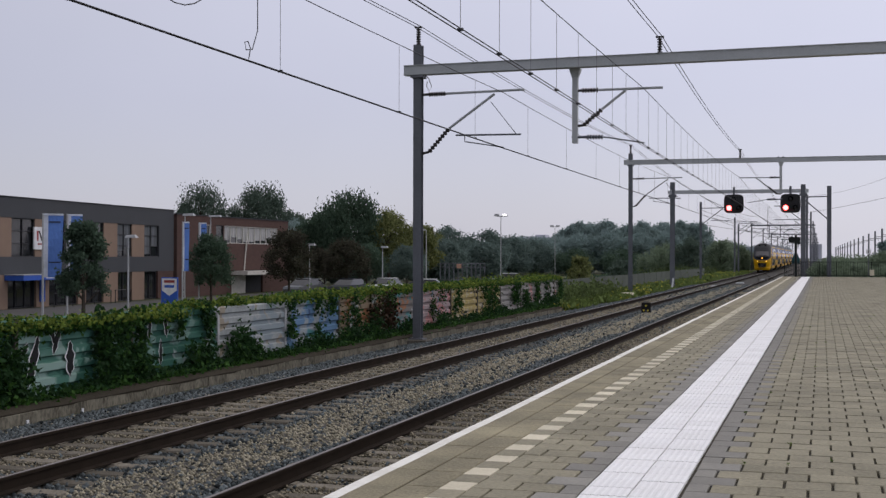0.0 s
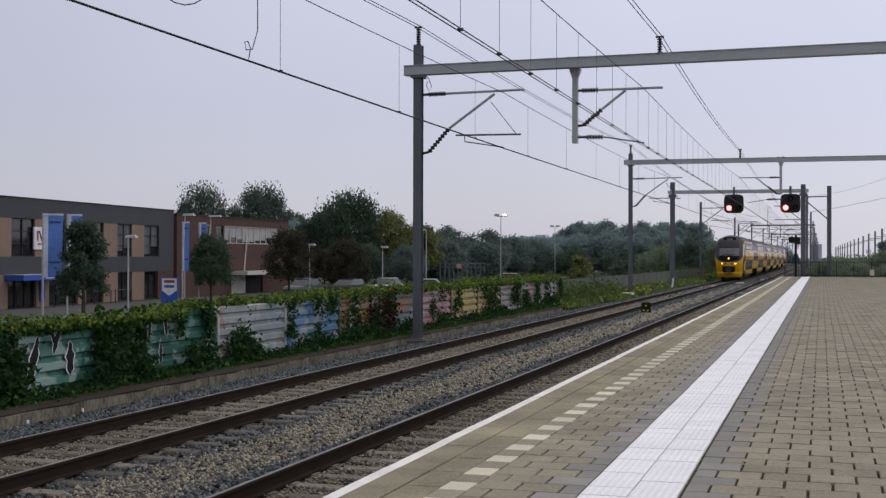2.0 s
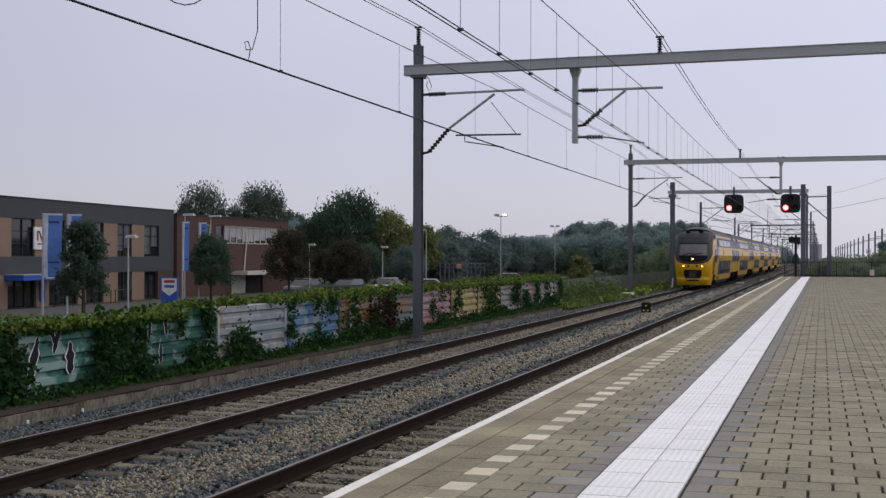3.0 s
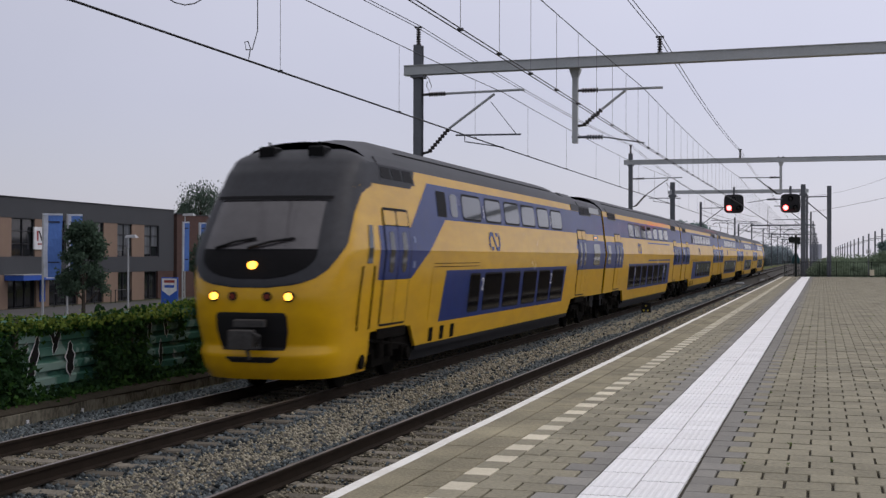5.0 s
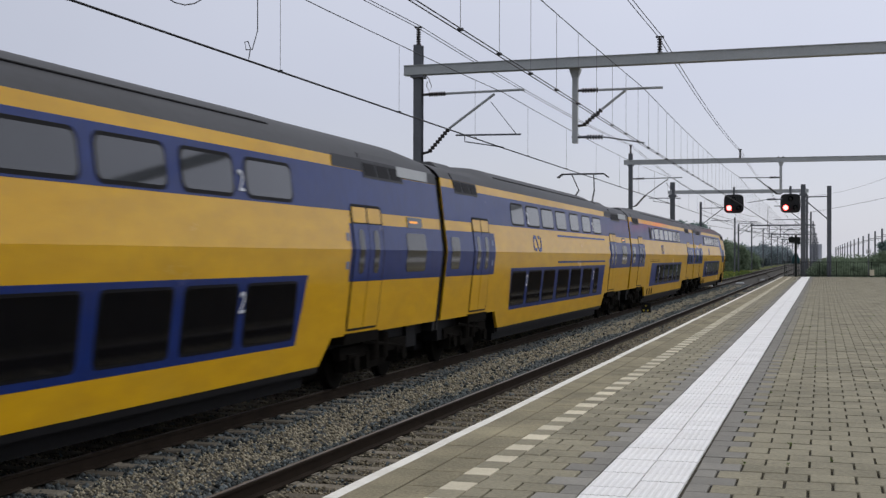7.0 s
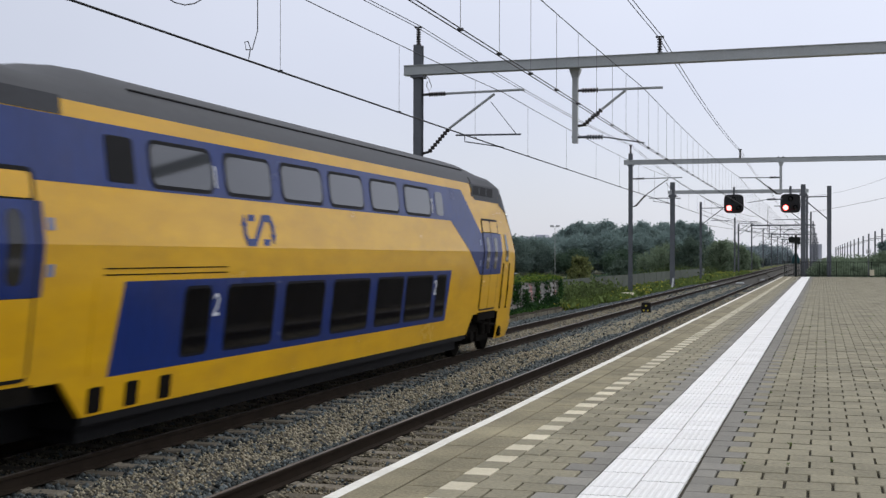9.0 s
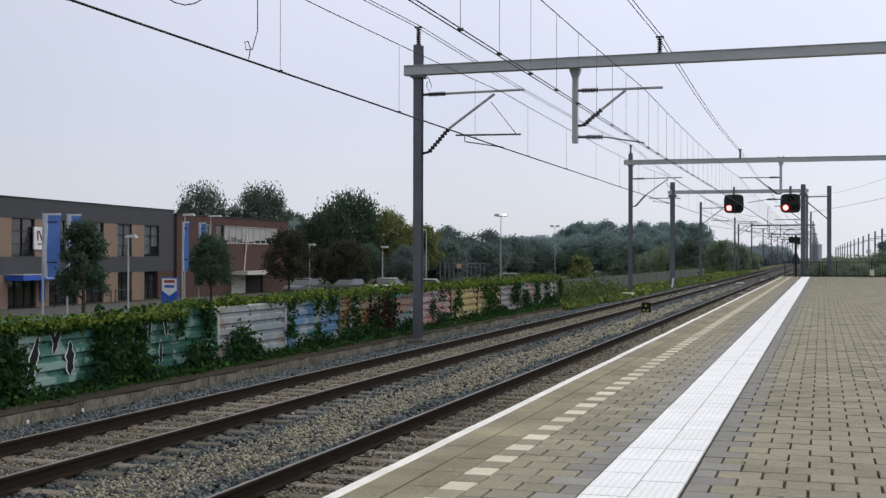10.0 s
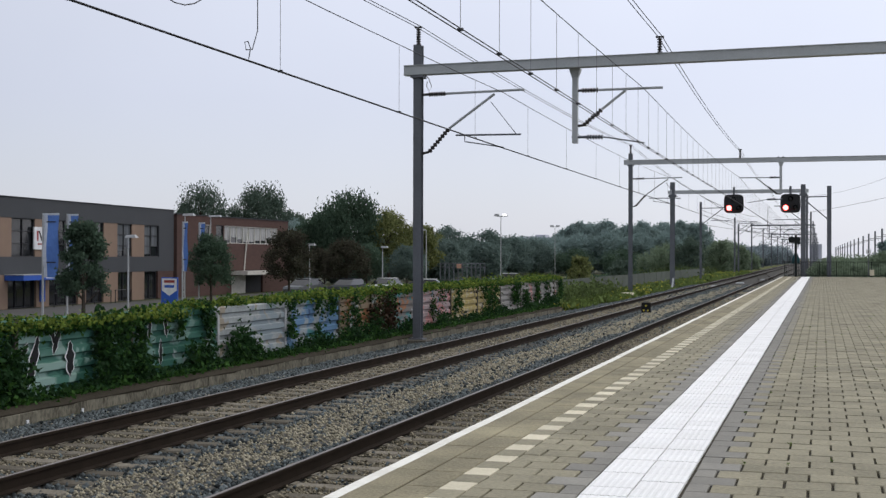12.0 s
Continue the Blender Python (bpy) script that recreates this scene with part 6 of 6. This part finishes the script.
for x, y, top, w in ((2.0, 136.1, 2.3, 4.6), (5.6, 131.9, 2.8, 3.4), (4.5, 147.3, 2.4, 4.4), (8.5, 140, 2.8, 5), (1.0, 150, 2.2, 4.0), (0.2, 128, 1.6, 3.0), (3.0, 122, 1.6, 4), (6.2, 121, 1.7, 4), (8, 170, 2.6, 7), (3, 180, 2.2, 6), (12, 220, 3, 9)):
    tree(x, y, top, w, M["leaf_mid_haze"], "bush", base=-0.8, leaf=0.13, n=5000, label="green bush behind the platform railing", name="bush")
tree(11.9, 242.9, 5.6, 4.6, M["leaf_far_haze"], "wood", leaf=0.4, n=2000, label="dark tree beyond the platform")


# ---- buildings ----
def quad_panel(parent, name, m, y0, y1, z0, z1, x0, x1, label=""):
    g = G()
    g.box(x0, x1, y0, y1, z0, z1)
    return part(name, g, m, parent, label)


def glazed(parent, y0, y1, z0, z1, cols, rows, fm, gm, x=0.0, curtain=0.0):
    """A window set into the wall: frame bars, panes behind them."""
    w = quad_panel(parent, "window", fm, y0, y1, z0, z0 + 0.06, x - 0.08, x + 0.03)
    for a, b, c, d in ((y0, y1, z1 - 0.06, z1), (y0, y0 + 0.06, z0 + 0.06, z1 - 0.06), (y1 - 0.06, y1, z0 + 0.06, z1 - 0.06)):
        quad_panel(w, "frame", fm, a, b, c, d, x - 0.08, x + 0.03)
    for i in range(1, cols):
        y = y0 + (y1 - y0) * i / cols
        quad_panel(w, "mullion", fm, y - 0.03, y + 0.03, z0 + 0.06, z1 - 0.06, x - 0.08, x + 0.02)
    for j in range(1, rows):
        z = z0 + (z1 - z0) * j / rows
        quad_panel(w, "transom", fm, y0 + 0.06, y1 - 0.06, z - 0.025, z + 0.025, x - 0.08, x + 0.015)
    for i in range(cols):
        a, b = y0 + (y1 - y0) * i / cols, y0 + (y1 - y0) * (i + 1) / cols
        quad_panel(w, "pane", gm, a + 0.03, b - 0.03, z0 + 0.03, z1 - 0.03, x - 0.07, x - 0.05)
        if curtain and rng.random() < curtain:
            quad_panel(w, "blind", M["curtain"] if cols > 2 else M["blind_grey"], a + 0.06, b - 0.06, z0 + (z1 - z0) * rng.uniform(0.05, 0.4), z1 - 0.06, x - 0.048, x - 0.044)
    return w


def office():
    """Two storeys: dark cladding bands, tan panels and tall windows."""
    t = thing("office_building", "two-storey office building with dark cladding, tan panels and tall windows", "building", at=pose(-48.4, 67.8, -1.1, 0, 0, 4.05))
    y0, y1 = -16.0, 25.5
    quad_panel(t, "wall", M["cladding"], y0, y1, 0.0, 7.0, -14, -0.35, "dark grey cladding")
    quad_panel(t, "parapet", M["cladding"], y0, y1, 5.72, 7.0, -0.35, 0.0, "dark grey cladding band")
    quad_panel(t, "parapet_cap", M["frame_dark"], y0 - 0.05, y1 + 0.05, 7.0, 7.06, -14.05, 0.05)
    quad_panel(t, "floor_band", M["cladding"], y0, y1, 2.15, 3.28, -0.35, 0.0, "dark grey cladding band")
    ups = [(1.4, 4.2, 2), (6.9, 9.4, 2), (10.9, 13.6, 2), (15.7, 18.05, 2), (20.15, 22.75, 2), (-4.0, -1.2, 2), (-9.5, -6.7, 2)]
    cuts = sorted(ups)
    edge = y0
    for a, b, c in cuts:
        wall_m = M["tan_panel"]
        quad_panel(t, "wall_panel", wall_m, edge, a, 3.28, 5.72, -0.35, -0.02, "tan wall panel")
        glazed(t, a, b, 3.28, 5.72, c, 3, M["frame_dark"], M["window_glass"], -0.12, 0.55 if a > 10 else 0.35)
        edge = b
    quad_panel(t, "wall_panel", M["cladding"], edge, y1, 3.28, 5.72, -0.35, -0.0, "dark grey cladding")
    lows = [(1.0, 4.4, 3), (6.0, 9.9, 3), (11.0, 13.6, 2), (15.8, 18.1, 2), (20.2, 22.6, 2), (-9.0, -1.5, 4)]
    edge = y0
    for a, b, c in sorted(lows):
        quad_panel(t, "wall_panel", M["tan_panel"], edge, a, 0.0, 2.15, -0.35, -0.02, "tan wall panel")
        glazed(t, a, b, 0.0, 2.15, c, 1, M["frame_dark"], M["window_glass"], -0.2)
        edge = b
    quad_panel(t, "wall_panel", M["brick"], edge, y1, 0.0, 2.15, -0.35, -0.02)
    c = quad_panel(t, "canopy", M["sign_blue"], 0.6, 5.9, 1.80, 2.12, 0.0, 1.3, "blue entrance canopy")
    quad_panel(c, "lettering", M["sign_white"], 3.3, 5.6, 1.90, 2.03, 1.3, 1.31)
    quad_panel(c, "canopy_edge", M["pole_pale"], 0.55, 5.95, 2.12, 2.17, 0.0, 1.33)
    s = quad_panel(t, "sign_panel", M["sign_white"], 3.95, 5.3, 3.75, 5.2, -0.02, 0.08, "white logo panel")
    quad_panel(s, "mark", M["red_mark"], 4.25, 4.45, 4.3, 4.95, 0.08, 0.09)
    g = G()
    g.prism([(0.08, 4.45, 4.95), (0.08, 4.62, 4.95), (0.08, 5.0, 4.3), (0.08, 4.83, 4.3)], [(0.09, 4.45, 4.95), (0.09, 4.62, 4.95), (0.09, 5.0, 4.3), (0.09, 4.83, 4.3)])
    part("mark", g, M["frame_dark"], s)
    quad_panel(s, "mark", M["red_mark"], 4.35, 4.95, 4.05, 4.15, 0.08, 0.09)
    quad_panel(t, "banner_sign", M["sign_blue"], 4.75, 5.35, 0.35, 1.75, 0.0, 0.08, "blue upright sign")
    for y in (9.95, 13.0, 4.6):
        g = G()
        g.tube([(1.8, y - 1.2, 0.0), (1.8, y - 1.2, 0.95), (1.8, y + 1.2, 0.95), (1.8, y + 1.2, 0.0)], 0.035, 6)
        part("hoop_rail", g, M["frame_dark"], t)


office()


def brick_house():
    t = thing("brick_building", "two-storey dark red brick building with a pale window strip", "building", at=pose(-50.0, 93.4, -1.1))
    y1 = 22.5
    quad_panel(t, "wall", M["brick"], 0, y1, 0, 6.7, -12, -0.25, "dark red brick wall")
    quad_panel(t, "roof_edge", M["frame_dark"], -0.05, y1 + 0.05, 6.7, 6.8, -12.05, 0.06, "dark roof edge")
    quad_panel(t, "wall", M["brick"], 0, y1, 6.0, 6.7, -0.25, 0.0)
    quad_panel(t, "wall", M["brick"], 0, y1, 2.1, 4.45, -0.25, 0.0)
    edge = 0.0
    for a, b, c, fm in ((4.7, 5.9, 1, "frame_pale"), (7.0, 8.4, 1, "frame_dark"), (8.6, 20.0, 9, "frame_pale")):
        quad_panel(t, "wall", M["brick"], edge, a, 4.45, 6.0, -0.25, 0.0)
        glazed(t, a, b, 4.45, 6.0, c, 1, M[fm], M["window_glass"], -0.06, 0.95 if c > 2 else 0)
        edge = b
    quad_panel(t, "wall", M["brick"], edge, y1, 4.45, 6.0, -0.25, 0.0)
    quad_panel(t, "wall", M["brick"], 0, 10.0, 0, 2.1, -0.25, 0.0)
    quad_panel(t, "door", M["frame_pale"], 10.2, 13.0, 0.0, 1.6, -0.25, -0.05, "pale entrance door")
    quad_panel(t, "door", M["frame_dark"], 13.2, 16.4, 0.0, 2.05, -0.25, -0.1, "dark entrance")
    quad_panel(t, "wall", M["brick"], 16.6, y1, 0, 2.1, -0.25, 0.0)
    quad_panel(t, "canopy", M["frame_pale"], 9.9, 17.0, 1.68, 2.02, 0.0, 1.6, "cream entrance canopy")
    g = G()
    g.tube([(0.12, 12.2, 1.2), (0.12, 13.0, 5.6)], 0.06, 6)
    part("downpipe", g, M["frame_pale"], t)


brick_house()


def far_block():
    t = thing("apartment_building", "distant pale grey apartment block above the trees", "building", at=pose(-93, 420, -1.1))
    quad_panel(t, "wall", M["haze_wall"], 0, 14, 0, 10.1, -4.2, 4.4, "grey far facade")
    quad_panel(t, "roof_box", M["haze_wall"], 3, 9, 10.1, 10.7, 0.5, 4.0)
    for i in range(3):
        quad_panel(t, "window", M["window_glass"], -0.06, 0.0, 8.2, 9.4, -3.6 + 2.7 * i, -1.7 + 2.7 * i)
    t = thing("tower_block", "hazy far tower block on the horizon", "building", at=pose(-6, 900, -1.1))
    quad_panel(t, "wall", M["haze_wall"], 0, 14, 0, 12.2, -2, 6, "hazy grey-violet facade")


# pale violet-grey: aerial haze is put into this far wall colour
M["haze_wall"] = mat("haze_wall", (0.52, 0.53, 0.60), 0.9)
far_block()


# ---- yard: flags, lamps, signs, cars, cage ----
BANNERS = []


def flag(x, y, top, length, width, phase, label):
    t = thing("flagpole", label, "flag", "banner flags", at=pose(x, y, -1.1))
    h = top + 1.1
    g = G()
    g.tube([(0, 0, 0), (0, 0, h)], [0.06, 0.045], 8)
    part("pole", g, M["pole_pale"], t, "white pole")
    g = G()
    g.tube([(0, 0, h - 0.03), (width, 0, h - 0.03)], 0.02, 6)
    g.box(0.03, width, -0.012, 0.012, h - 0.10, h - 0.045)
    banner = part("banner", g, M["flag_white"], t, "hanging banner")
    n = 8
    for m, a, b, nm in ((M["flag_white"], 0.03, 0.26, "white_stripe"), (M["flag_blue"], 0.26, 1.0, "blue_cloth")):
        g = G()
        rows, back = [], []
        for j in range(n + 1):
            z = h - 0.10 - length * j / n
            row = []
            for i in range(5):
                u = a + (b - a) * i / 4
                row.append((width * u * (1 - 0.10 * j / n), 0.05 * math.sin(3 * u + 0.9 * j), z))
            rows.append(row)
            back.append([(q[0], q[1] + 0.012, q[2]) for q in row])
        g.grid(rows)
        g.grid(back)
        part(nm, g, m, banner)
    g = G()
    for z in (0.35, length - 0.7):
        g.box(width * 0.28, width * 0.86, -0.075, -0.070, h - z - 0.10, h - z - 0.04)
    part("lettering", g, M["frame_dark"], banner)
    BANNERS.append((banner, phase))


flag(-36.1, 54.0, 4.3, 3.0, 0.95, 0.0, "tall pole with a blue and white hanging banner")
flag(-37.2, 57.8, 4.4, 3.0, 0.75, 0.8, "tall pole with a blue and white hanging banner")
flag(-38.2, 72.1, 4.4, 3.0, 0.42, 1.9, "tall pole with a narrow furled blue banner")
flag(-40.0, 77.8, 4.5, 2.4, 0.50, 2.6, "tall pole with a narrow blue and white banner")


def yard_lamp(x, y, top, arm, label, flood=False, lit=False):
    t = thing("street_lamp", label, "street lamp", "yard lamps", at=pose(x, y, -1.1))
    h = top + 1.1
    g = G()
    g.tube([(0, 0, 0), (0, 0, h * 0.5), (0, 0, h)], [0.055, 0.05, 0.04], 8)
    part("pole", g, M["pole_pale"], t)
    g = G()
    if flood:
        g.tube([(-0.5, 0, h - 0.05), (0.5, 0, h - 0.05)], 0.04, 6)
        part("crossbar", g, M["pole_pale"], t)
        for s in (-1, 1):
            g = G()
            g.prism([(s * 0.45 - 0.28, -0.15, h), (s * 0.45 + 0.28, -0.15, h), (s * 0.45 + 0.28, 0.15, h - 0.05), (s * 0.45 - 0.28, 0.15, h - 0.05)], [(s * 0.45 - 0.22, -0.1, h + 0.22), (s * 0.45 + 0.22, -0.1, h + 0.22), (s * 0.45 + 0.22, 0.1, h + 0.16), (s * 0.45 - 0.22, 0.1, h + 0.16)])
            lamp = part("floodlight", g, M["pole_pale"], t)
            if lit and s > 0:
                g = G()
                g.box(s * 0.45 - 0.2, s * 0.45 + 0.2, -0.19, -0.16, h + 0.01, h + 0.18)
                part("lens", g, M["lamp_glow"], lamp, "lit white floodlight")
    else:
        g.prism([(-0.12, -0.15, h - 0.02), (arm, -0.15, h - 0.02), (arm, 0.15, h - 0.02), (-0.12, 0.15, h - 0.02)], [(-0.08, -0.1, h + 0.12), (arm - 0.1, -0.1, h + 0.14), (arm - 0.1, 0.1, h + 0.14), (-0.08, 0.1, h + 0.12)])
        part("lamp_head", g, M["pole_pale"], t, "pale lamp head")


yard_lamp(-34.2, 58.7, 3.2, 0.5, "grey lamp post before the office building")
yard_lamp(-40.0, 75.8, 4.9, 0.7, "tall lamp post with a flat pale head")
yard_lamp(-45.7, 90.8, 5.3, 0.9, "tall lamp post with a flat pale head")
yard_lamp(-38.3, 93.0, 3.1, 0.5, "slim pale lamp post in the yard")
yard_lamp(-36.1, 104.0, 3.0, 0.5, "slim pale lamp post in the yard")
yard_lamp(-35.5, 114.7, 4.7, -0.6, "tall dark lamp post behind the mast")
yard_lamp(-33.6, 136.1, 6.7, 0, "tall floodlight mast with a lit lamp", True, True)
yard_lamp(-37.9, 186.9, 6.7, 0, "tall floodlight mast beyond the yard", True, False)


def board():
    t = thing("sign_board", "white and blue advertising board with a yellow strip", "sign", at=pose(-38.0, 70.1, -1.1))
    quad_panel(t, "board", M["sign_blue"], -0.05, 0.05, 0.45, 2.05, -0.55, 0.55, "blue board")
    g = G()
    pts = [(-0.5, 1.98), (0.5, 1.98), (0.5, 1.25), (0.0, 0.92), (-0.5, 1.25)]
    g.prism([(a, -0.06, b) for a, b in pts], [(a, -0.052, b) for a, b in pts])
    part("white_field", g, M["sign_white"], t)
    for z, w, m in ((1.72, 0.36, "red_mark"), (1.42, 0.33, "sign_blue")):
        quad_panel(t, "lettering", M[m], -0.068, -0.062, z, z + 0.16, -w, w)
    quad_panel(t, "yellow_strip", M["yellow_sign"], -0.05, 0.05, 0.18, 0.42, -0.4, 0.4, "yellow strip")
    quad_panel(t, "post", M["frame_dark"], -0.04, 0.04, 0.0, 0.45, -0.06, 0.06)


board()


def cage():
    t = thing("ball_cage", "grey steel bar cage of a ball court", "fence", at=pose(-34.2, 115.0, -1.1))
    g = G()
    g.box(-0.04, 0.04, -0.04, 0.04, 0, 2.7)
    bar = g.mesh("post", M["mast"])
    for i in range(11):
        part("post", bar, None, t, at=pose(3.95 * i / 10, 1.2 * i / 10, 0))
    for z in (2.7, 2.35, 1.2):
        g = G()
        g.tube([(0, 0, z), (3.95, 1.2, z)], 0.045, 6)
        part("rail", g, M["mast"], t)
    g = G()
    g.box(1.5, 1.9, 0.3, 0.5, 2.25, 2.65)
    part("plate", g, M["sign_plate"], t, "pale orange plate")


M["sign_plate"] = mat("sign_plate", (0.5, 0.3, 0.22), 0.6)
cage()


def car(x, y, m, label, turn):
    """A parked car: lower body, cabin, glass, wheels."""
    t = thing("car", label, "car", "parked cars", at=pose(x, y, -1.05, 0, 0, turn))
    sect = [(-2.05, 0.35), (-2.1, 0.65), (-1.95, 0.85), (-1.0, 0.95), (1.2, 0.98), (1.95, 0.9), (2.08, 0.6), (2.0, 0.32)]
    g = G()
    g.prism([(a, -0.85, b) for a, b in sect], [(a, 0.85, b) for a, b in sect])
    part("body", g, m, t)
    g = G()
    low, high = [(-1.2, -0.8), (1.7, -0.8), (1.7, 0.8), (-1.2, 0.8)], [(-0.45, -0.62), (1.2, -0.62), (1.2, 0.62), (-0.45, 0.62)]
    g.prism([(a, b, 0.95) for a, b in low], [(a, b, 1.42) for a, b in high])
    part("cabin", g, M["window_glass"], t, "dark glazed cabin")
    g = G()
    g.box(-0.48, 1.22, -0.64, 0.64, 1.42, 1.47)
    part("roof", g, m, t)
    for a in (-1.3, 1.3):
        for s in (-1, 1):
            g = G()
            g.tube([(a, s * 0.70, 0.31), (a, s * 0.88, 0.31)], 0.31, 14)
            part("wheel", g, M["black"], t)


M["car_silver"] = mat("car_silver", (0.17, 0.18, 0.195), 0.35, metal=0.5, bump=0)
M["car_white"] = mat("car_white", (0.6, 0.61, 0.62), 0.35, bump=0)
M["car_dark"] = mat("car_dark", (0.03, 0.035, 0.045), 0.3, bump=0)
for x, y, m, lab, turn in ((-40.5, 97.5, "car_silver", "silver car parked in the yard", 80), (-37.5, 99.5, "car_dark", "dark car parked in the yard", 84), (-35.6, 103.4, "car_white", "white car parked in the yard", 85), (-31.5, 100.5, "car_white", "white car parked behind the wall", 10), (-33.5, 138.5, "car_white", "white van-like car far in the yard", 10)):
    car(x, y, M[m], lab, turn)


def track_items():
    t = thing("marker_board", "small black and white marker board between the tracks", "sign", at=pose(-7.35, 56.2, -0.22))
    g = G()
    g.box(-0.02, 0.02, -0.02, 0.02, 0, 0.15)
    part("stake", g, M["mast"], t)
    g = G()
    g.box(-0.2, 0.2, -0.015, 0.015, 0.06, 0.5)
    part("plate", g, M["black"], t)
    for a, b in ((-0.13, 0.12), (0.05, 0.12), (-0.04, 0.32)):
        g = G()
        g.box(a, a + 0.06, -0.022, -0.017, b, b + 0.07)
        part("mark", g, M["yellow_sign"], t)
    t = thing("marker_post", "short white post beside the signal gantry", "post", at=pose(-11.0, 99.0, -0.3))
    g = G()
    g.tube([(0, 0, 0), (0.12, 0, 0.95)], 0.07, 8)
    part("post", g, M["sign_white"], t)
    t = thing("concrete_block", "small tan concrete block beside the mast", "block", at=pose(-11.6, 79.5, -0.3))
    g = G()
    g.bevel_box(-0.4, 0.4, -0.3, 0.3, 0, 0.35, 0.05)
    part("block", g, M["cream_block"], t)
    t = thing("platform_signal", "small dark signal on a post at the platform's end", "railway signal", at=pose(-1.98, 105.5, -0.4))
    g = G()
    g.tube([(0, 0, 0), (0, 0, 4.4)], 0.10, 8)
    part("post", g, M["railing"], t)
    g = G()
    g.tube([(-0.3, -0.1, 4.05), (-0.3, 0.15, 4.05)], 0.26, 12)
    g.box(-0.1, 0.35, -0.12, 0.12, 3.7, 4.25)
    part("head", g, M["railing"], t)
    t = thing("equipment_box", "small box under a dark teal cover beyond the railing", "equipment box", at=pose(-2.06, 110.0, 0.0))
    g = G()
    g.bevel_box(-0.10, 0.10, -0.1, 0.1, 0, 1.9, 0.02)
    part("stand", g, M["railing"], t)
    g = G()
    g.prism([(-0.32, -0.25, 1.75), (0.32, -0.25, 1.75), (0.32, 0.25, 1.75), (-0.32, 0.25, 1.75)], [(-0.30, -0.22, 2.15), (0.30, -0.22, 2.15), (0.30, 0.22, 2.15), (-0.30, 0.22, 2.15)])
    g.prism([(-0.30, -0.22, 2.15), (0.30, -0.22, 2.15), (0.30, 0.22, 2.15), (-0.30, 0.22, 2.15)], [(-0.08, -0.1, 2.62), (0.10, -0.1, 2.62), (0.10, 0.1, 2.62), (-0.08, 0.1, 2.62)])
    part("cover", g, M["teal_box"], t, "dark teal cover")
    for y in (108.0, 122.0, 140.0):
        t = thing("point_machine", "pale flat cover between the rails of the turnout", "railway equipment", at=pose(-8.4 + (y - 108) * 0.08, y, -0.2))
        g = G()
        g.bevel_box(-0.35, 0.35, -0.5, 0.5, 0, 0.12, 0.04)
        part("cover", g, M["galv"], t)


M["teal_box"] = mat("teal_box", (0.02, 0.075, 0.085), 0.6)
track_items()


# ---- movement ----
def motions():
    rows = [(0.5 * i, pose(FAR_T, 18.45 - 36.7 * (0.5 * i - 5.0), 0)) for i in range(25)]
    walk(train, rows)
    # the banners swing slowly about their poles
    for banner, phase in BANNERS:
        walk(banner, [(1.0 * i, pose(0, 0, 0, 0, 0, 32 - 3.2 * i + 9 * math.sin(1.3 * i + phase))) for i in range(13)])


motions()
